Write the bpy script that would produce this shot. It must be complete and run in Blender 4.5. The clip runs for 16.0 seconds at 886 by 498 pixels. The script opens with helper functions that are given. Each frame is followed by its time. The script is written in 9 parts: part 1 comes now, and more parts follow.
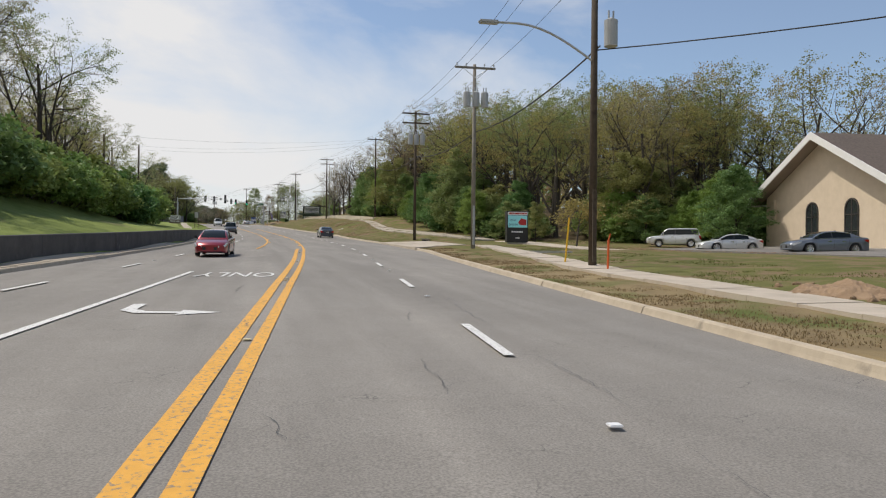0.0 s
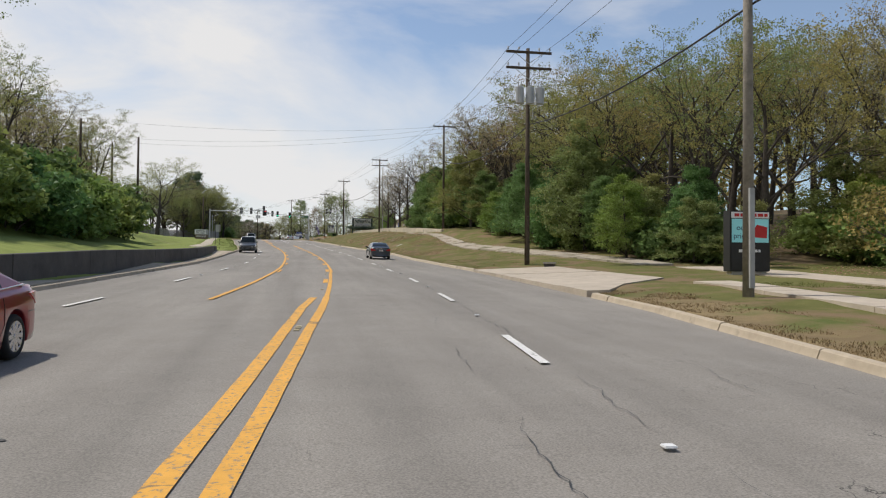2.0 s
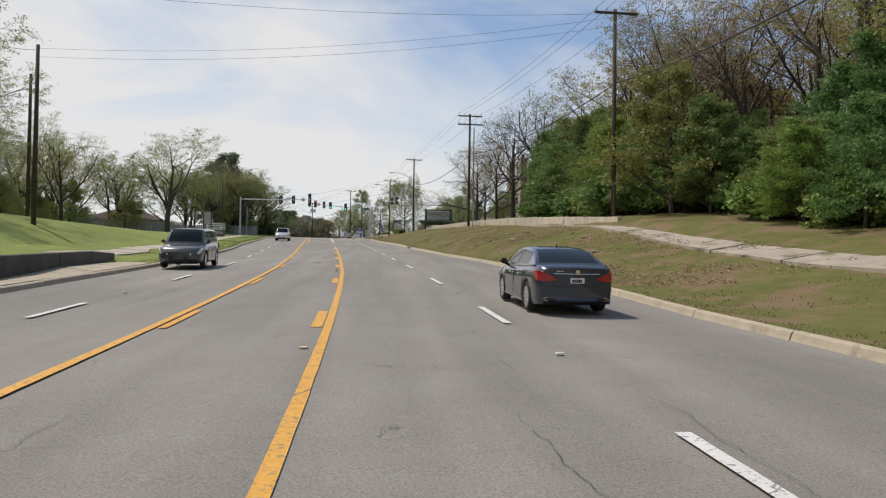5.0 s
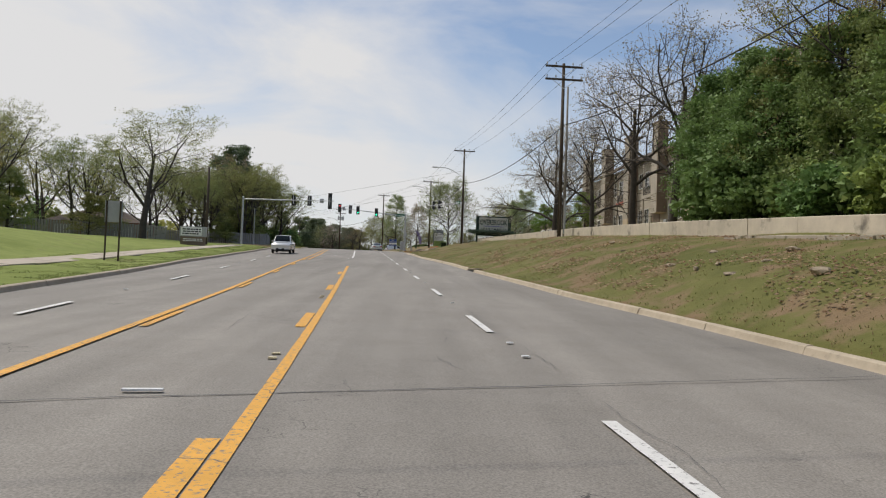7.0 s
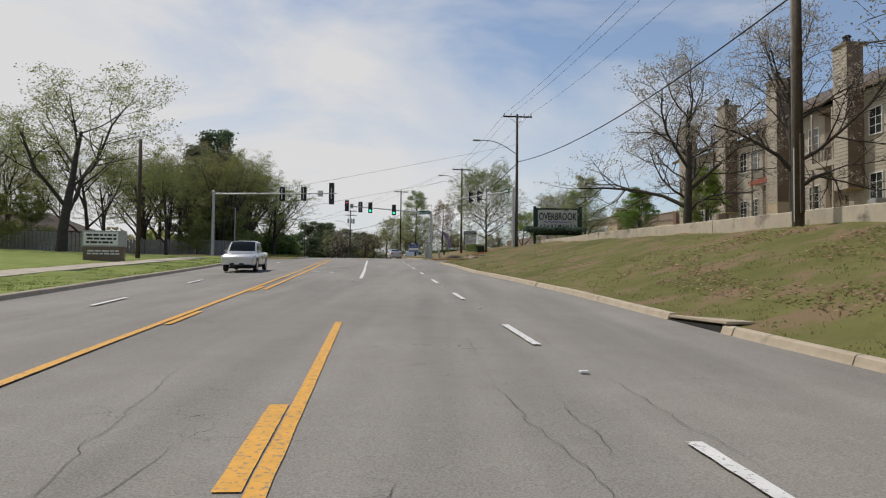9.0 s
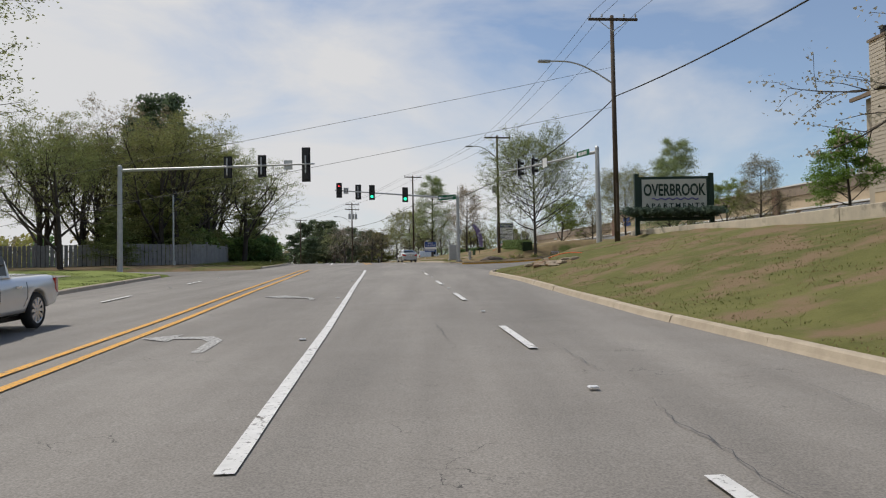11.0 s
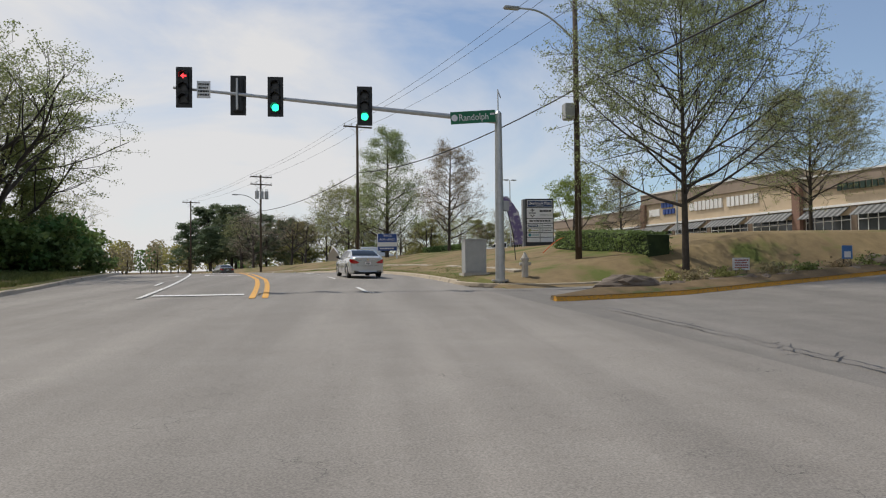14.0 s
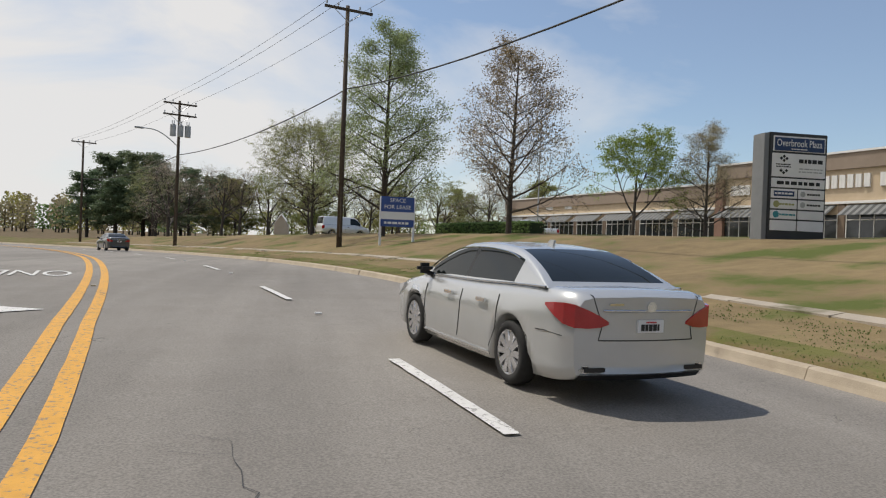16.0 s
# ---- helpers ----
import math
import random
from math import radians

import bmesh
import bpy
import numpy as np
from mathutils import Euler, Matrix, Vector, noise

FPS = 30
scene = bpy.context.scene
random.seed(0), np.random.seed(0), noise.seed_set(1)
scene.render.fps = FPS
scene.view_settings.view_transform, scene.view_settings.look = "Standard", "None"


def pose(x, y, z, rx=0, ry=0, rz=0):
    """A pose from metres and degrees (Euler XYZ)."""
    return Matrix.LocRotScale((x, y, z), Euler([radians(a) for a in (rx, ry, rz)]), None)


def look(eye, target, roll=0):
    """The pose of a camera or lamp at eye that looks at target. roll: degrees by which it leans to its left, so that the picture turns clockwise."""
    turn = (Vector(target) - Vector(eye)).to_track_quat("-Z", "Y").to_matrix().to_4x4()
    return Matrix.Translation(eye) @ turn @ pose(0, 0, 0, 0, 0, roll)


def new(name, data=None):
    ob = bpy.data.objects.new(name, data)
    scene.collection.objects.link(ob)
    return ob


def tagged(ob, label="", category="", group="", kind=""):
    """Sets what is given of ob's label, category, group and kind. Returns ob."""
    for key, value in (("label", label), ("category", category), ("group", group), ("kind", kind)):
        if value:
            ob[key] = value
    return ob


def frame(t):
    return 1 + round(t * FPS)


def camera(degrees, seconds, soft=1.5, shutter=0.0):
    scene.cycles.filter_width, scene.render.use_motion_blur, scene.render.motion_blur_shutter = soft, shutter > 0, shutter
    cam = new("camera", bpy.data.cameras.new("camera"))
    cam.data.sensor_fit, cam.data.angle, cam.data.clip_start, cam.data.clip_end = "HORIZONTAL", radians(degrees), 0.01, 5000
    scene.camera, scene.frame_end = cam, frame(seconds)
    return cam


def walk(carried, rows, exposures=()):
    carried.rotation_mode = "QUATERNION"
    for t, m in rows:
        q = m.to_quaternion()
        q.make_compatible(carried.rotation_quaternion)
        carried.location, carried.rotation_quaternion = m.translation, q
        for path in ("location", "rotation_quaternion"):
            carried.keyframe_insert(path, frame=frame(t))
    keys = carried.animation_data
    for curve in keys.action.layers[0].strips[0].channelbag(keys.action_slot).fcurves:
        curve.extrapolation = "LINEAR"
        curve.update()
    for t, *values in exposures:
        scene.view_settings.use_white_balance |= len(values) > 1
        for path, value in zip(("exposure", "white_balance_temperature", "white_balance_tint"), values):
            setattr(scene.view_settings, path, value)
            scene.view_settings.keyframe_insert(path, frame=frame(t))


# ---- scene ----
import collections

cam = camera(61.8, 16.0, soft=1.15)
PATH = [
    (0, (0.000, 0.000, 1.380), (0.495, 1.938, 1.388), 0.58),
    (0.5, (0.725, 6.682, 1.590), (1.148, 8.636, 1.619), 0.66),
    (1, (1.379, 13.395, 1.829), (1.776, 15.354, 1.861), 0.88),
    (1.5, (1.951, 20.165, 2.070), (2.331, 22.129, 2.106), 0.90),
    (2, (2.470, 26.962, 2.295), (2.828, 28.929, 2.341), 0.42),
    (2.5, (2.985, 33.742, 2.487), (3.311, 35.715, 2.540), 0.06),
    (3, (3.458, 40.484, 2.674), (3.780, 42.457, 2.727), -0.04),
    (3.5, (3.802, 47.191, 2.859), (4.114, 49.167, 2.898), 0.07),
    (4, (4.015, 53.871, 3.080), (4.266, 55.855, 3.113), 0.24),
    (4.2, (4.059, 56.545, 3.178), (4.287, 58.532, 3.213), 0.16),
    (6.3, (4.113, 84.684, 4.334), (4.230, 86.679, 4.387), 1.98),
    (6.5, (4.050, 87.332, 4.432), (4.157, 89.328, 4.495), 1.99),
    (7, (3.756, 93.861, 4.675), (3.839, 95.858, 4.749), 2.01),
    (7.5, (3.306, 100.313, 4.939), (3.361, 102.311, 5.011), 1.64),
    (8, (2.817, 106.709, 5.198), (2.866, 108.707, 5.266), 1.35),
    (8.5, (2.327, 113.122, 5.510), (2.373, 115.120, 5.587), 0.65),
    (9, (1.957, 119.496, 5.795), (2.002, 121.494, 5.879), 0.55),
    (9.2, (1.818, 122.067, 5.900), (1.863, 124.065, 5.987), 0.55),
    (11.3, (0.367, 149.322, 7.171), (0.379, 151.321, 7.244), -1.21),
    (11.5, (0.202, 151.953, 7.280), (0.204, 153.952, 7.344), -1.10),
    (12, (-0.284, 158.607, 7.584), (-0.279, 160.607, 7.634), -1.61),
    (12.5, (-0.734, 165.253, 7.901), (-0.753, 167.252, 7.954), -1.68),
    (13, (-1.186, 171.916, 8.210), (-1.242, 173.915, 8.251), -1.54),
    (13.5, (-1.663, 178.588, 8.509), (-1.640, 180.587, 8.563), -1.02),
    (14, (-2.140, 185.231, 8.825), (-1.925, 187.218, 8.884), -0.63),
    (14.5, (-2.662, 191.806, 9.097), (-2.286, 193.770, 9.131), 0.21),
    (15, (-3.283, 198.317, 9.306), (-2.806, 200.259, 9.319), 0.70),
    (15.5, (-3.996, 204.809, 9.544), (-3.535, 206.755, 9.540), 1.52),
    (16, (-4.719, 211.305, 9.773), (-4.324, 213.266, 9.761), 2.19),
]
UNIT = 1.22                           # metres to one unit of the plan below
walk(cam, [(t, look(Vector(eye) * UNIT, Vector(target) * UNIT, roll)) for t, eye, target, roll in PATH], exposures=[(0.0, 0.0, 6700, 10), (4.0, -0.03, 6700, 10), (7.0, -0.12, 6700, 10), (9.0, -0.20, 6650, 10), (12.5, -0.20, 6600, 10), (14.0, -0.12, 6650, 10), (16.0, -0.05, 6750, 10)])

# ---- world and sun ----
SUN_AZ, SUN_EL = 309.0, 59.0          # compass degrees from +y towards +x, height above the horizon
world = bpy.data.worlds.new("world")
scene.world = world
world.use_nodes = True
wn, wl = world.node_tree.nodes, world.node_tree.links
wn.clear()
w_out, w_bg, sky = wn.new("ShaderNodeOutputWorld"), wn.new("ShaderNodeBackground"), wn.new("ShaderNodeTexSky")
sky.sky_type, sky.sun_disc = "NISHITA", False
sky.sun_elevation, sky.sun_rotation = radians(SUN_EL), radians(SUN_AZ)
sky.air_density, sky.dust_density, sky.ozone_density = 1.0, 0.3, 0.4
w_co, w_map, w_n1, w_n2 = (wn.new(k) for k in ("ShaderNodeTexCoord", "ShaderNodeMapping", "ShaderNodeTexNoise", "ShaderNodeTexNoise"))
w_sep, w_ramp, w_add, w_add2, w_side, w_mix = (wn.new(k) for k in ("ShaderNodeSeparateXYZ", "ShaderNodeMapRange", "ShaderNodeMath", "ShaderNodeMath", "ShaderNodeMath", "ShaderNodeMix"))
w_map.inputs["Scale"].default_value = (1.3, 1.0, 3.4)
w_n1.inputs["Scale"].default_value, w_n1.inputs["Detail"].default_value, w_n1.inputs["Roughness"].default_value = 1.5, 7, 0.55
w_n1.inputs["Distortion"].default_value = 0.5
wl.new(w_co.outputs["Generated"], w_map.inputs["Vector"])
wl.new(w_map.outputs[0], w_n1.inputs["Vector"])
wl.new(w_co.outputs["Generated"], w_sep.inputs[0])
w_side.operation, w_side.inputs[1].default_value = "MULTIPLY", -0.42      # thicker cloud on the sun's side
wl.new(w_sep.outputs["X"], w_side.inputs[0])
w_add.operation = "ADD"
wl.new(w_n1.outputs["Fac"], w_add.inputs[0]), wl.new(w_side.outputs[0], w_add.inputs[1])
w_add2.operation, w_add2.inputs[1].default_value = "MULTIPLY_ADD", -0.35  # and near the horizon
wl.new(w_sep.outputs["Z"], w_add2.inputs[0]), wl.new(w_add.outputs[0], w_add2.inputs[2])
for k, v in (("From Min", 0.32), ("From Max", 0.61), ("To Min", 0.12), ("To Max", 0.97)):
    w_ramp.inputs[k].default_value = v
wl.new(w_add2.outputs[0], w_ramp.inputs["Value"])
w_mix.data_type = "RGBA"
wl.new(w_ramp.outputs[0], w_mix.inputs[0])
w_tone = wn.new("ShaderNodeMix")
w_tone.data_type, w_tone.blend_type = "RGBA", "MULTIPLY"
w_tone.inputs[0].default_value = 1.0
w_tone.inputs[7].default_value = (0.85, 0.97, 1.09, 1)
wl.new(sky.outputs[0], w_tone.inputs[6])
wl.new(w_tone.outputs[2], w_mix.inputs[6])
w_mix.inputs[7].default_value = (7.3, 7.35, 7.5, 1)
wl.new(w_mix.outputs[2], w_bg.inputs["Color"])
w_bg.inputs["Strength"].default_value = 0.11
wl.new(w_bg.outputs[0], w_out.inputs[0])
sun_az, sun_el = radians(SUN_AZ), radians(SUN_EL)
SUN_DIR = Vector((math.sin(sun_az) * math.cos(sun_el), math.cos(sun_az) * math.cos(sun_el), math.sin(sun_el)))
sun = new("sun", bpy.data.lights.new("sun", "SUN"))
sun.data.energy, sun.data.angle, sun.data.color = 3.2, radians(0.6), (1.0, 0.95, 0.87)
sun.matrix_world = look(SUN_DIR * 50, (0, 0, 0))

# ---- materials ----


def mat(name, a, b, scale=4.0, rough=0.8, bump=0.0, bump_scale=40.0, metal=0.0, big=0.3, spots=None, leaf=False, spec=0.5, coat=0.0, island=False):
    """A node material: two colours mixed by noise at two scales, with fine relief. spots: a third colour in patches (colour, scale, threshold)."""
    m = bpy.data.materials.new(name)
    m.use_nodes = True
    nt = m.node_tree
    n, l = nt.nodes, nt.links
    p = n["Principled BSDF"]
    co = n.new("ShaderNodeTexCoord")
    n1, n2, mx, add = n.new("ShaderNodeTexNoise"), n.new("ShaderNodeTexNoise"), n.new("ShaderNodeMix"), n.new("ShaderNodeMath")
    n1.inputs["Scale"].default_value, n1.inputs["Detail"].default_value, n1.inputs["Roughness"].default_value = scale, 8, 0.65
    n2.inputs["Scale"].default_value, n2.inputs["Detail"].default_value = scale * 0.09, 4
    for k in (n1, n2):
        l.new(co.outputs["Object"], k.inputs["Vector"])
    add.operation, add.inputs[1].default_value = "MULTIPLY_ADD", big
    l.new(n2.outputs["Fac"], add.inputs[0])
    mr = n.new("ShaderNodeMapRange")
    mr.inputs["From Min"].default_value, mr.inputs["From Max"].default_value = 0.3 + big * 0.4, 0.7 + big * 0.6
    l.new(n1.outputs["Fac"], add.inputs[2])
    l.new(add.outputs[0], mr.inputs["Value"])
    mx.data_type = "RGBA"
    mx.inputs[6].default_value, mx.inputs[7].default_value = (*a, 1), (*b, 1)
    l.new(mr.outputs[0], mx.inputs[0])
    out = mx.outputs[2]
    if island:
        geo, ob = n.new("ShaderNodeNewGeometry"), n.new("ShaderNodeObjectInfo")
        hs, mv, mh = n.new("ShaderNodeHueSaturation"), n.new("ShaderNodeMapRange"), n.new("ShaderNodeMapRange")
        mv.inputs["To Min"].default_value, mv.inputs["To Max"].default_value = 0.72, 1.28
        mh.inputs["To Min"].default_value, mh.inputs["To Max"].default_value = 0.475, 0.525
        l.new(geo.outputs["Random Per Island"], mv.inputs["Value"])
        l.new(ob.outputs["Random"], mh.inputs["Value"])
        l.new(mv.outputs[0], hs.inputs["Value"]), l.new(mh.outputs[0], hs.inputs["Hue"])
        l.new(out, hs.inputs["Color"])
        out = hs.outputs[0]
    if spots:
        col, sc, thr = spots
        v, r, sm = n.new("ShaderNodeTexNoise"), n.new("ShaderNodeMapRange"), n.new("ShaderNodeMix")
        v.inputs["Scale"].default_value, v.inputs["Detail"].default_value, v.inputs["Roughness"].default_value = sc, 6, 0.6
        l.new(co.outputs["Object"], v.inputs["Vector"])
        r.inputs["From Min"].default_value, r.inputs["From Max"].default_value = thr, thr + 0.12
        l.new(v.outputs["Fac"], r.inputs["Value"])
        sm.data_type = "RGBA"
        sm.inputs[7].default_value = (*col, 1)
        l.new(r.outputs[0], sm.inputs[0]), l.new(out, sm.inputs[6])
        out = sm.outputs[2]
    l.new(out, p.inputs["Base Color"])
    p.inputs["Roughness"].default_value, p.inputs["Metallic"].default_value = rough, metal
    p.inputs["Specular IOR Level"].default_value = spec
    p.inputs["Coat Weight"].default_value = coat
    p.inputs["Coat Roughness"].default_value = 0.05
    if bump:
        bn, b = n.new("ShaderNodeTexNoise"), n.new("ShaderNodeBump")
        bn.inputs["Scale"].default_value, bn.inputs["Detail"].default_value = bump_scale, 5
        l.new(co.outputs["Object"], bn.inputs["Vector"])
        b.inputs["Strength"].default_value, b.inputs["Distance"].default_value = bump, 0.02
        l.new(bn.outputs["Fac"], b.inputs["Height"])
        l.new(b.outputs[0], p.inputs["Normal"])
    if leaf:
        tr, ms = n.new("ShaderNodeBsdfTranslucent"), n.new("ShaderNodeMixShader")
        l.new(out, tr.inputs["Color"])
        ms.inputs[0].default_value = 0.32
        l.new(p.outputs[0], ms.inputs[1]), l.new(tr.outputs[0], ms.inputs[2])
        l.new(ms.outputs[0], n["Material Output"].inputs[0])
    return m


def glow(name, colour, strength):
    m = bpy.data.materials.new(name)
    m.use_nodes = True
    p = m.node_tree.nodes["Principled BSDF"]
    p.inputs["Base Color"].default_value = (*colour, 1)
    p.inputs["Emission Color"].default_value = (*colour, 1)
    p.inputs["Emission Strength"].default_value = strength
    return m


def cracked(m, scale, width, mask, dark):
    """Fine dark cracks where a broad mask allows them."""
    n, l = m.node_tree.nodes, m.node_tree.links
    p = n["Principled BSDF"]
    src = p.inputs["Base Color"].links[0].from_socket
    co = [k for k in n if k.type == "TEX_COORD"][0]
    d, v, r, k2, mk_, mul, cm, va = (n.new(k) for k in ("ShaderNodeTexNoise", "ShaderNodeTexVoronoi", "ShaderNodeMapRange", "ShaderNodeTexNoise", "ShaderNodeMapRange", "ShaderNodeMath", "ShaderNodeMix", "ShaderNodeMix"))
    d.inputs["Scale"].default_value, d.inputs["Detail"].default_value = scale * 2.5, 5
    va.data_type = "VECTOR"
    va.inputs[0].default_value = 0.16
    l.new(co.outputs["Object"], d.inputs["Vector"])
    l.new(co.outputs["Object"], va.inputs[4]), l.new(d.outputs["Color"], va.inputs[5])
    v.feature = "DISTANCE_TO_EDGE"
    v.inputs["Scale"].default_value = scale
    l.new(va.outputs[1], v.inputs["Vector"])
    for k, val in (("From Min", width * 0.3), ("From Max", width), ("To Min", 1.0), ("To Max", 0.0)):
        r.inputs[k].default_value = val
    l.new(v.outputs["Distance"], r.inputs["Value"])
    k2.inputs["Scale"].default_value, k2.inputs["Detail"].default_value = scale * 0.3, 3
    l.new(co.outputs["Object"], k2.inputs["Vector"])
    mk_.inputs["From Min"].default_value, mk_.inputs["From Max"].default_value = mask, mask + 0.1
    l.new(k2.outputs["Fac"], mk_.inputs["Value"])
    mul.operation = "MULTIPLY"
    l.new(r.outputs[0], mul.inputs[0]), l.new(mk_.outputs[0], mul.inputs[1])
    cm.data_type = "RGBA"
    cm.inputs[7].default_value = (*dark, 1)
    l.new(mul.outputs[0], cm.inputs[0]), l.new(src, cm.inputs[6])
    l.new(cm.outputs[2], p.inputs["Base Color"])
    return m


def asphalt_material(name, a, b):
    m = mat(name, a, b, 1.1, 0.85, 0.14, 160.0, big=0.8)
    n, l = m.node_tree.nodes, m.node_tree.links
    p = n["Principled BSDF"]
    src = p.inputs["Base Color"].links[0].from_socket
    co = [k for k in n if k.type == "TEX_COORD"][0]

    def times(noise_scale, detail, stretch, low, high, src):
        mp, g, gr, gm = n.new("ShaderNodeMapping"), n.new("ShaderNodeTexNoise"), n.new("ShaderNodeMapRange"), n.new("ShaderNodeMix")
        mp.inputs["Scale"].default_value = stretch
        g.inputs["Scale"].default_value, g.inputs["Detail"].default_value = noise_scale, detail
        l.new(co.outputs["Object"], mp.inputs["Vector"]), l.new(mp.outputs[0], g.inputs["Vector"])
        for k, v in (("From Min", 0.32), ("From Max", 0.68), ("To Min", low), ("To Max", high)):
            gr.inputs[k].default_value = v
        l.new(g.outputs["Fac"], gr.inputs["Value"])
        gm.data_type, gm.blend_type = "RGBA", "MULTIPLY"
        gm.inputs[0].default_value = 1.0
        l.new(src, gm.inputs[6]), l.new(gr.outputs[0], gm.inputs[7])
        return gm.outputs[2]

    out = times(60.0, 3, (1, 1, 1), 0.74, 1.26, src)              # aggregate
    out = times(1.3, 4, (1.0, 0.045, 1.0), 0.87, 1.13, out)       # wheel tracks and oil streaks
    out = times(0.22, 5, (1, 0.5, 1), 0.90, 1.10, out)            # broad stains
    l.new(out, p.inputs["Base Color"])
    return cracked(m, 3.1, 0.012, 0.60, (0.055, 0.052, 0.048))


def paint_material(name, colour, under, wear=0.52):
    """Road paint with worn specks and cracks that show the asphalt."""
    m = mat(name, tuple(c * 0.80 for c in colour), colour, 6.0, 0.7, 0.2, 120.0, spots=(under, 22.0, wear + 0.04))
    return cracked(m, 1.5, 0.011, 0.50, (0.12, 0.105, 0.085))


ASPHALT = asphalt_material("asphalt", (0.212, 0.193, 0.170), (0.258, 0.238, 0.211))
ASPHALT_DARK = asphalt_material("side_asphalt", (0.165, 0.152, 0.136), (0.225, 0.209, 0.188))
PATCHED = asphalt_material("patched_asphalt", (0.105, 0.098, 0.09), (0.15, 0.14, 0.128))
TAR = mat("tar", (0.03, 0.03, 0.03), (0.06, 0.058, 0.055), 8, 0.6)
PAINT_WHITE = paint_material("road_paint_white", (0.78, 0.77, 0.74), (0.2, 0.19, 0.18), 0.52)
PAINT_WORN = paint_material("road_paint_worn", (0.6, 0.59, 0.56), (0.2, 0.19, 0.18), 0.40)
PAINT_YELLOW = paint_material("road_paint_yellow", (0.80, 0.40, 0.05), (0.22, 0.19, 0.15), 0.50)
CONCRETE = mat("kerb_concrete", (0.37, 0.305, 0.225), (0.52, 0.44, 0.335), 2.5, 0.9, 0.3, 60, spots=((0.22, 0.19, 0.15), 1.3, 0.60))
CONCRETE_GREY = mat("grey_concrete", (0.40, 0.38, 0.34), (0.56, 0.53, 0.48), 2.0, 0.9, 0.3, 50, spots=((0.2, 0.19, 0.17), 0.8, 0.62))
WALK = mat("walk_concrete", (0.40, 0.34, 0.27), (0.55, 0.475, 0.385), 1.5, 0.9, 0.25, 60, spots=((0.30, 0.26, 0.2), 0.7, 0.6))
OLD_WALK = mat("old_walk_concrete", (0.31, 0.27, 0.215), (0.47, 0.405, 0.325), 1.5, 0.9, 0.35, 40, spots=((0.15, 0.14, 0.07), 0.9, 0.53))
WALL_DARK = mat("stained_wall", (0.055, 0.050, 0.046), (0.12, 0.11, 0.10), 1.2, 0.9, 0.5, 25, spots=((0.2, 0.185, 0.165), 0.8, 0.63))
WALL_LIGHT = mat("pale_wall", (0.40, 0.35, 0.28), (0.60, 0.53, 0.42), 1.2, 0.9, 0.4, 30, spots=((0.18, 0.16, 0.13), 1.0, 0.57))
GRASS = mat("grass", (0.095, 0.100, 0.030), (0.165, 0.160, 0.055), 1.6, 0.95, 0.8, 22, big=0.9, spots=((0.205, 0.145, 0.085), 0.7, 0.485), spec=0.15)
GRASS_LUSH = mat("lush_grass", (0.155, 0.195, 0.045), (0.265, 0.305, 0.090), 1.4, 0.95, 0.8, 22, big=0.9, spots=((0.20, 0.18, 0.08), 0.3, 0.58), spec=0.15)
GRASS_DRY = mat("dry_grass", (0.17, 0.125, 0.070), (0.295, 0.225, 0.120), 1.8, 0.95, 0.8, 22, big=0.8, spots=((0.105, 0.125, 0.035), 0.45, 0.51), spec=0.15)
FOREST_FLOOR = mat("forest_floor", (0.10, 0.075, 0.045), (0.20, 0.145, 0.085), 2.5, 0.95, 0.8, 18, big=0.8, spots=((0.05, 0.08, 0.02), 0.6, 0.55), spec=0.15)
DIRT = mat("red_dirt", (0.22, 0.145, 0.09), (0.36, 0.255, 0.165), 3, 0.95, 0.9, 15, spec=0.2)
ROCK = mat("rock", (0.22, 0.17, 0.12), (0.45, 0.37, 0.27), 2.0, 0.9, 0.7, 12)
BARK = mat("bark", (0.042, 0.035, 0.029), (0.095, 0.080, 0.066), 5, 0.95, 0.9, 20)
BARK_GREY = mat("grey_bark", (0.10, 0.09, 0.08), (0.21, 0.19, 0.165), 5, 0.95, 0.9, 20)
POLE_WOOD = mat("pole_wood", (0.045, 0.032, 0.022), (0.10, 0.075, 0.052), 6, 0.9, 0.6, 25)
POLE_GREY = mat("weathered_pole", (0.16, 0.145, 0.12), (0.30, 0.27, 0.23), 6, 0.9, 0.6, 25)
STEEL = mat("galvanised_steel", (0.42, 0.43, 0.43), (0.55, 0.56, 0.56), 5, 0.45, 0.05, 40, metal=0.6)
GREY_METAL = mat("grey_enamel", (0.34, 0.35, 0.35), (0.44, 0.45, 0.45), 3, 0.5)
BLACK = mat("black_enamel", (0.012, 0.012, 0.012), (0.022, 0.022, 0.022), 4, 0.5)
RUBBER = mat("rubber", (0.015, 0.015, 0.015), (0.028, 0.028, 0.028), 10, 0.85)
WIRE = mat("cable_black", (0.02, 0.02, 0.02), (0.03, 0.03, 0.03), 4, 0.6)
SIGN_GREEN = mat("sign_green", (0.005, 0.13, 0.055), (0.007, 0.155, 0.07), 2, 0.45)
SIGN_GREEN_DULL = mat("utility_green", (0.05, 0.10, 0.045), (0.08, 0.14, 0.065), 3, 0.6)
SIGN_WHITE = mat("sign_white", (0.72, 0.72, 0.72), (0.82, 0.82, 0.82), 2, 0.5)
STUD_YELLOW = mat("stud_yellowed", (0.62, 0.52, 0.32), (0.72, 0.62, 0.42), 3, 0.6)
SIGN_BLUE = mat("sign_blue", (0.03, 0.07, 0.25), (0.04, 0.09, 0.30), 2, 0.5)
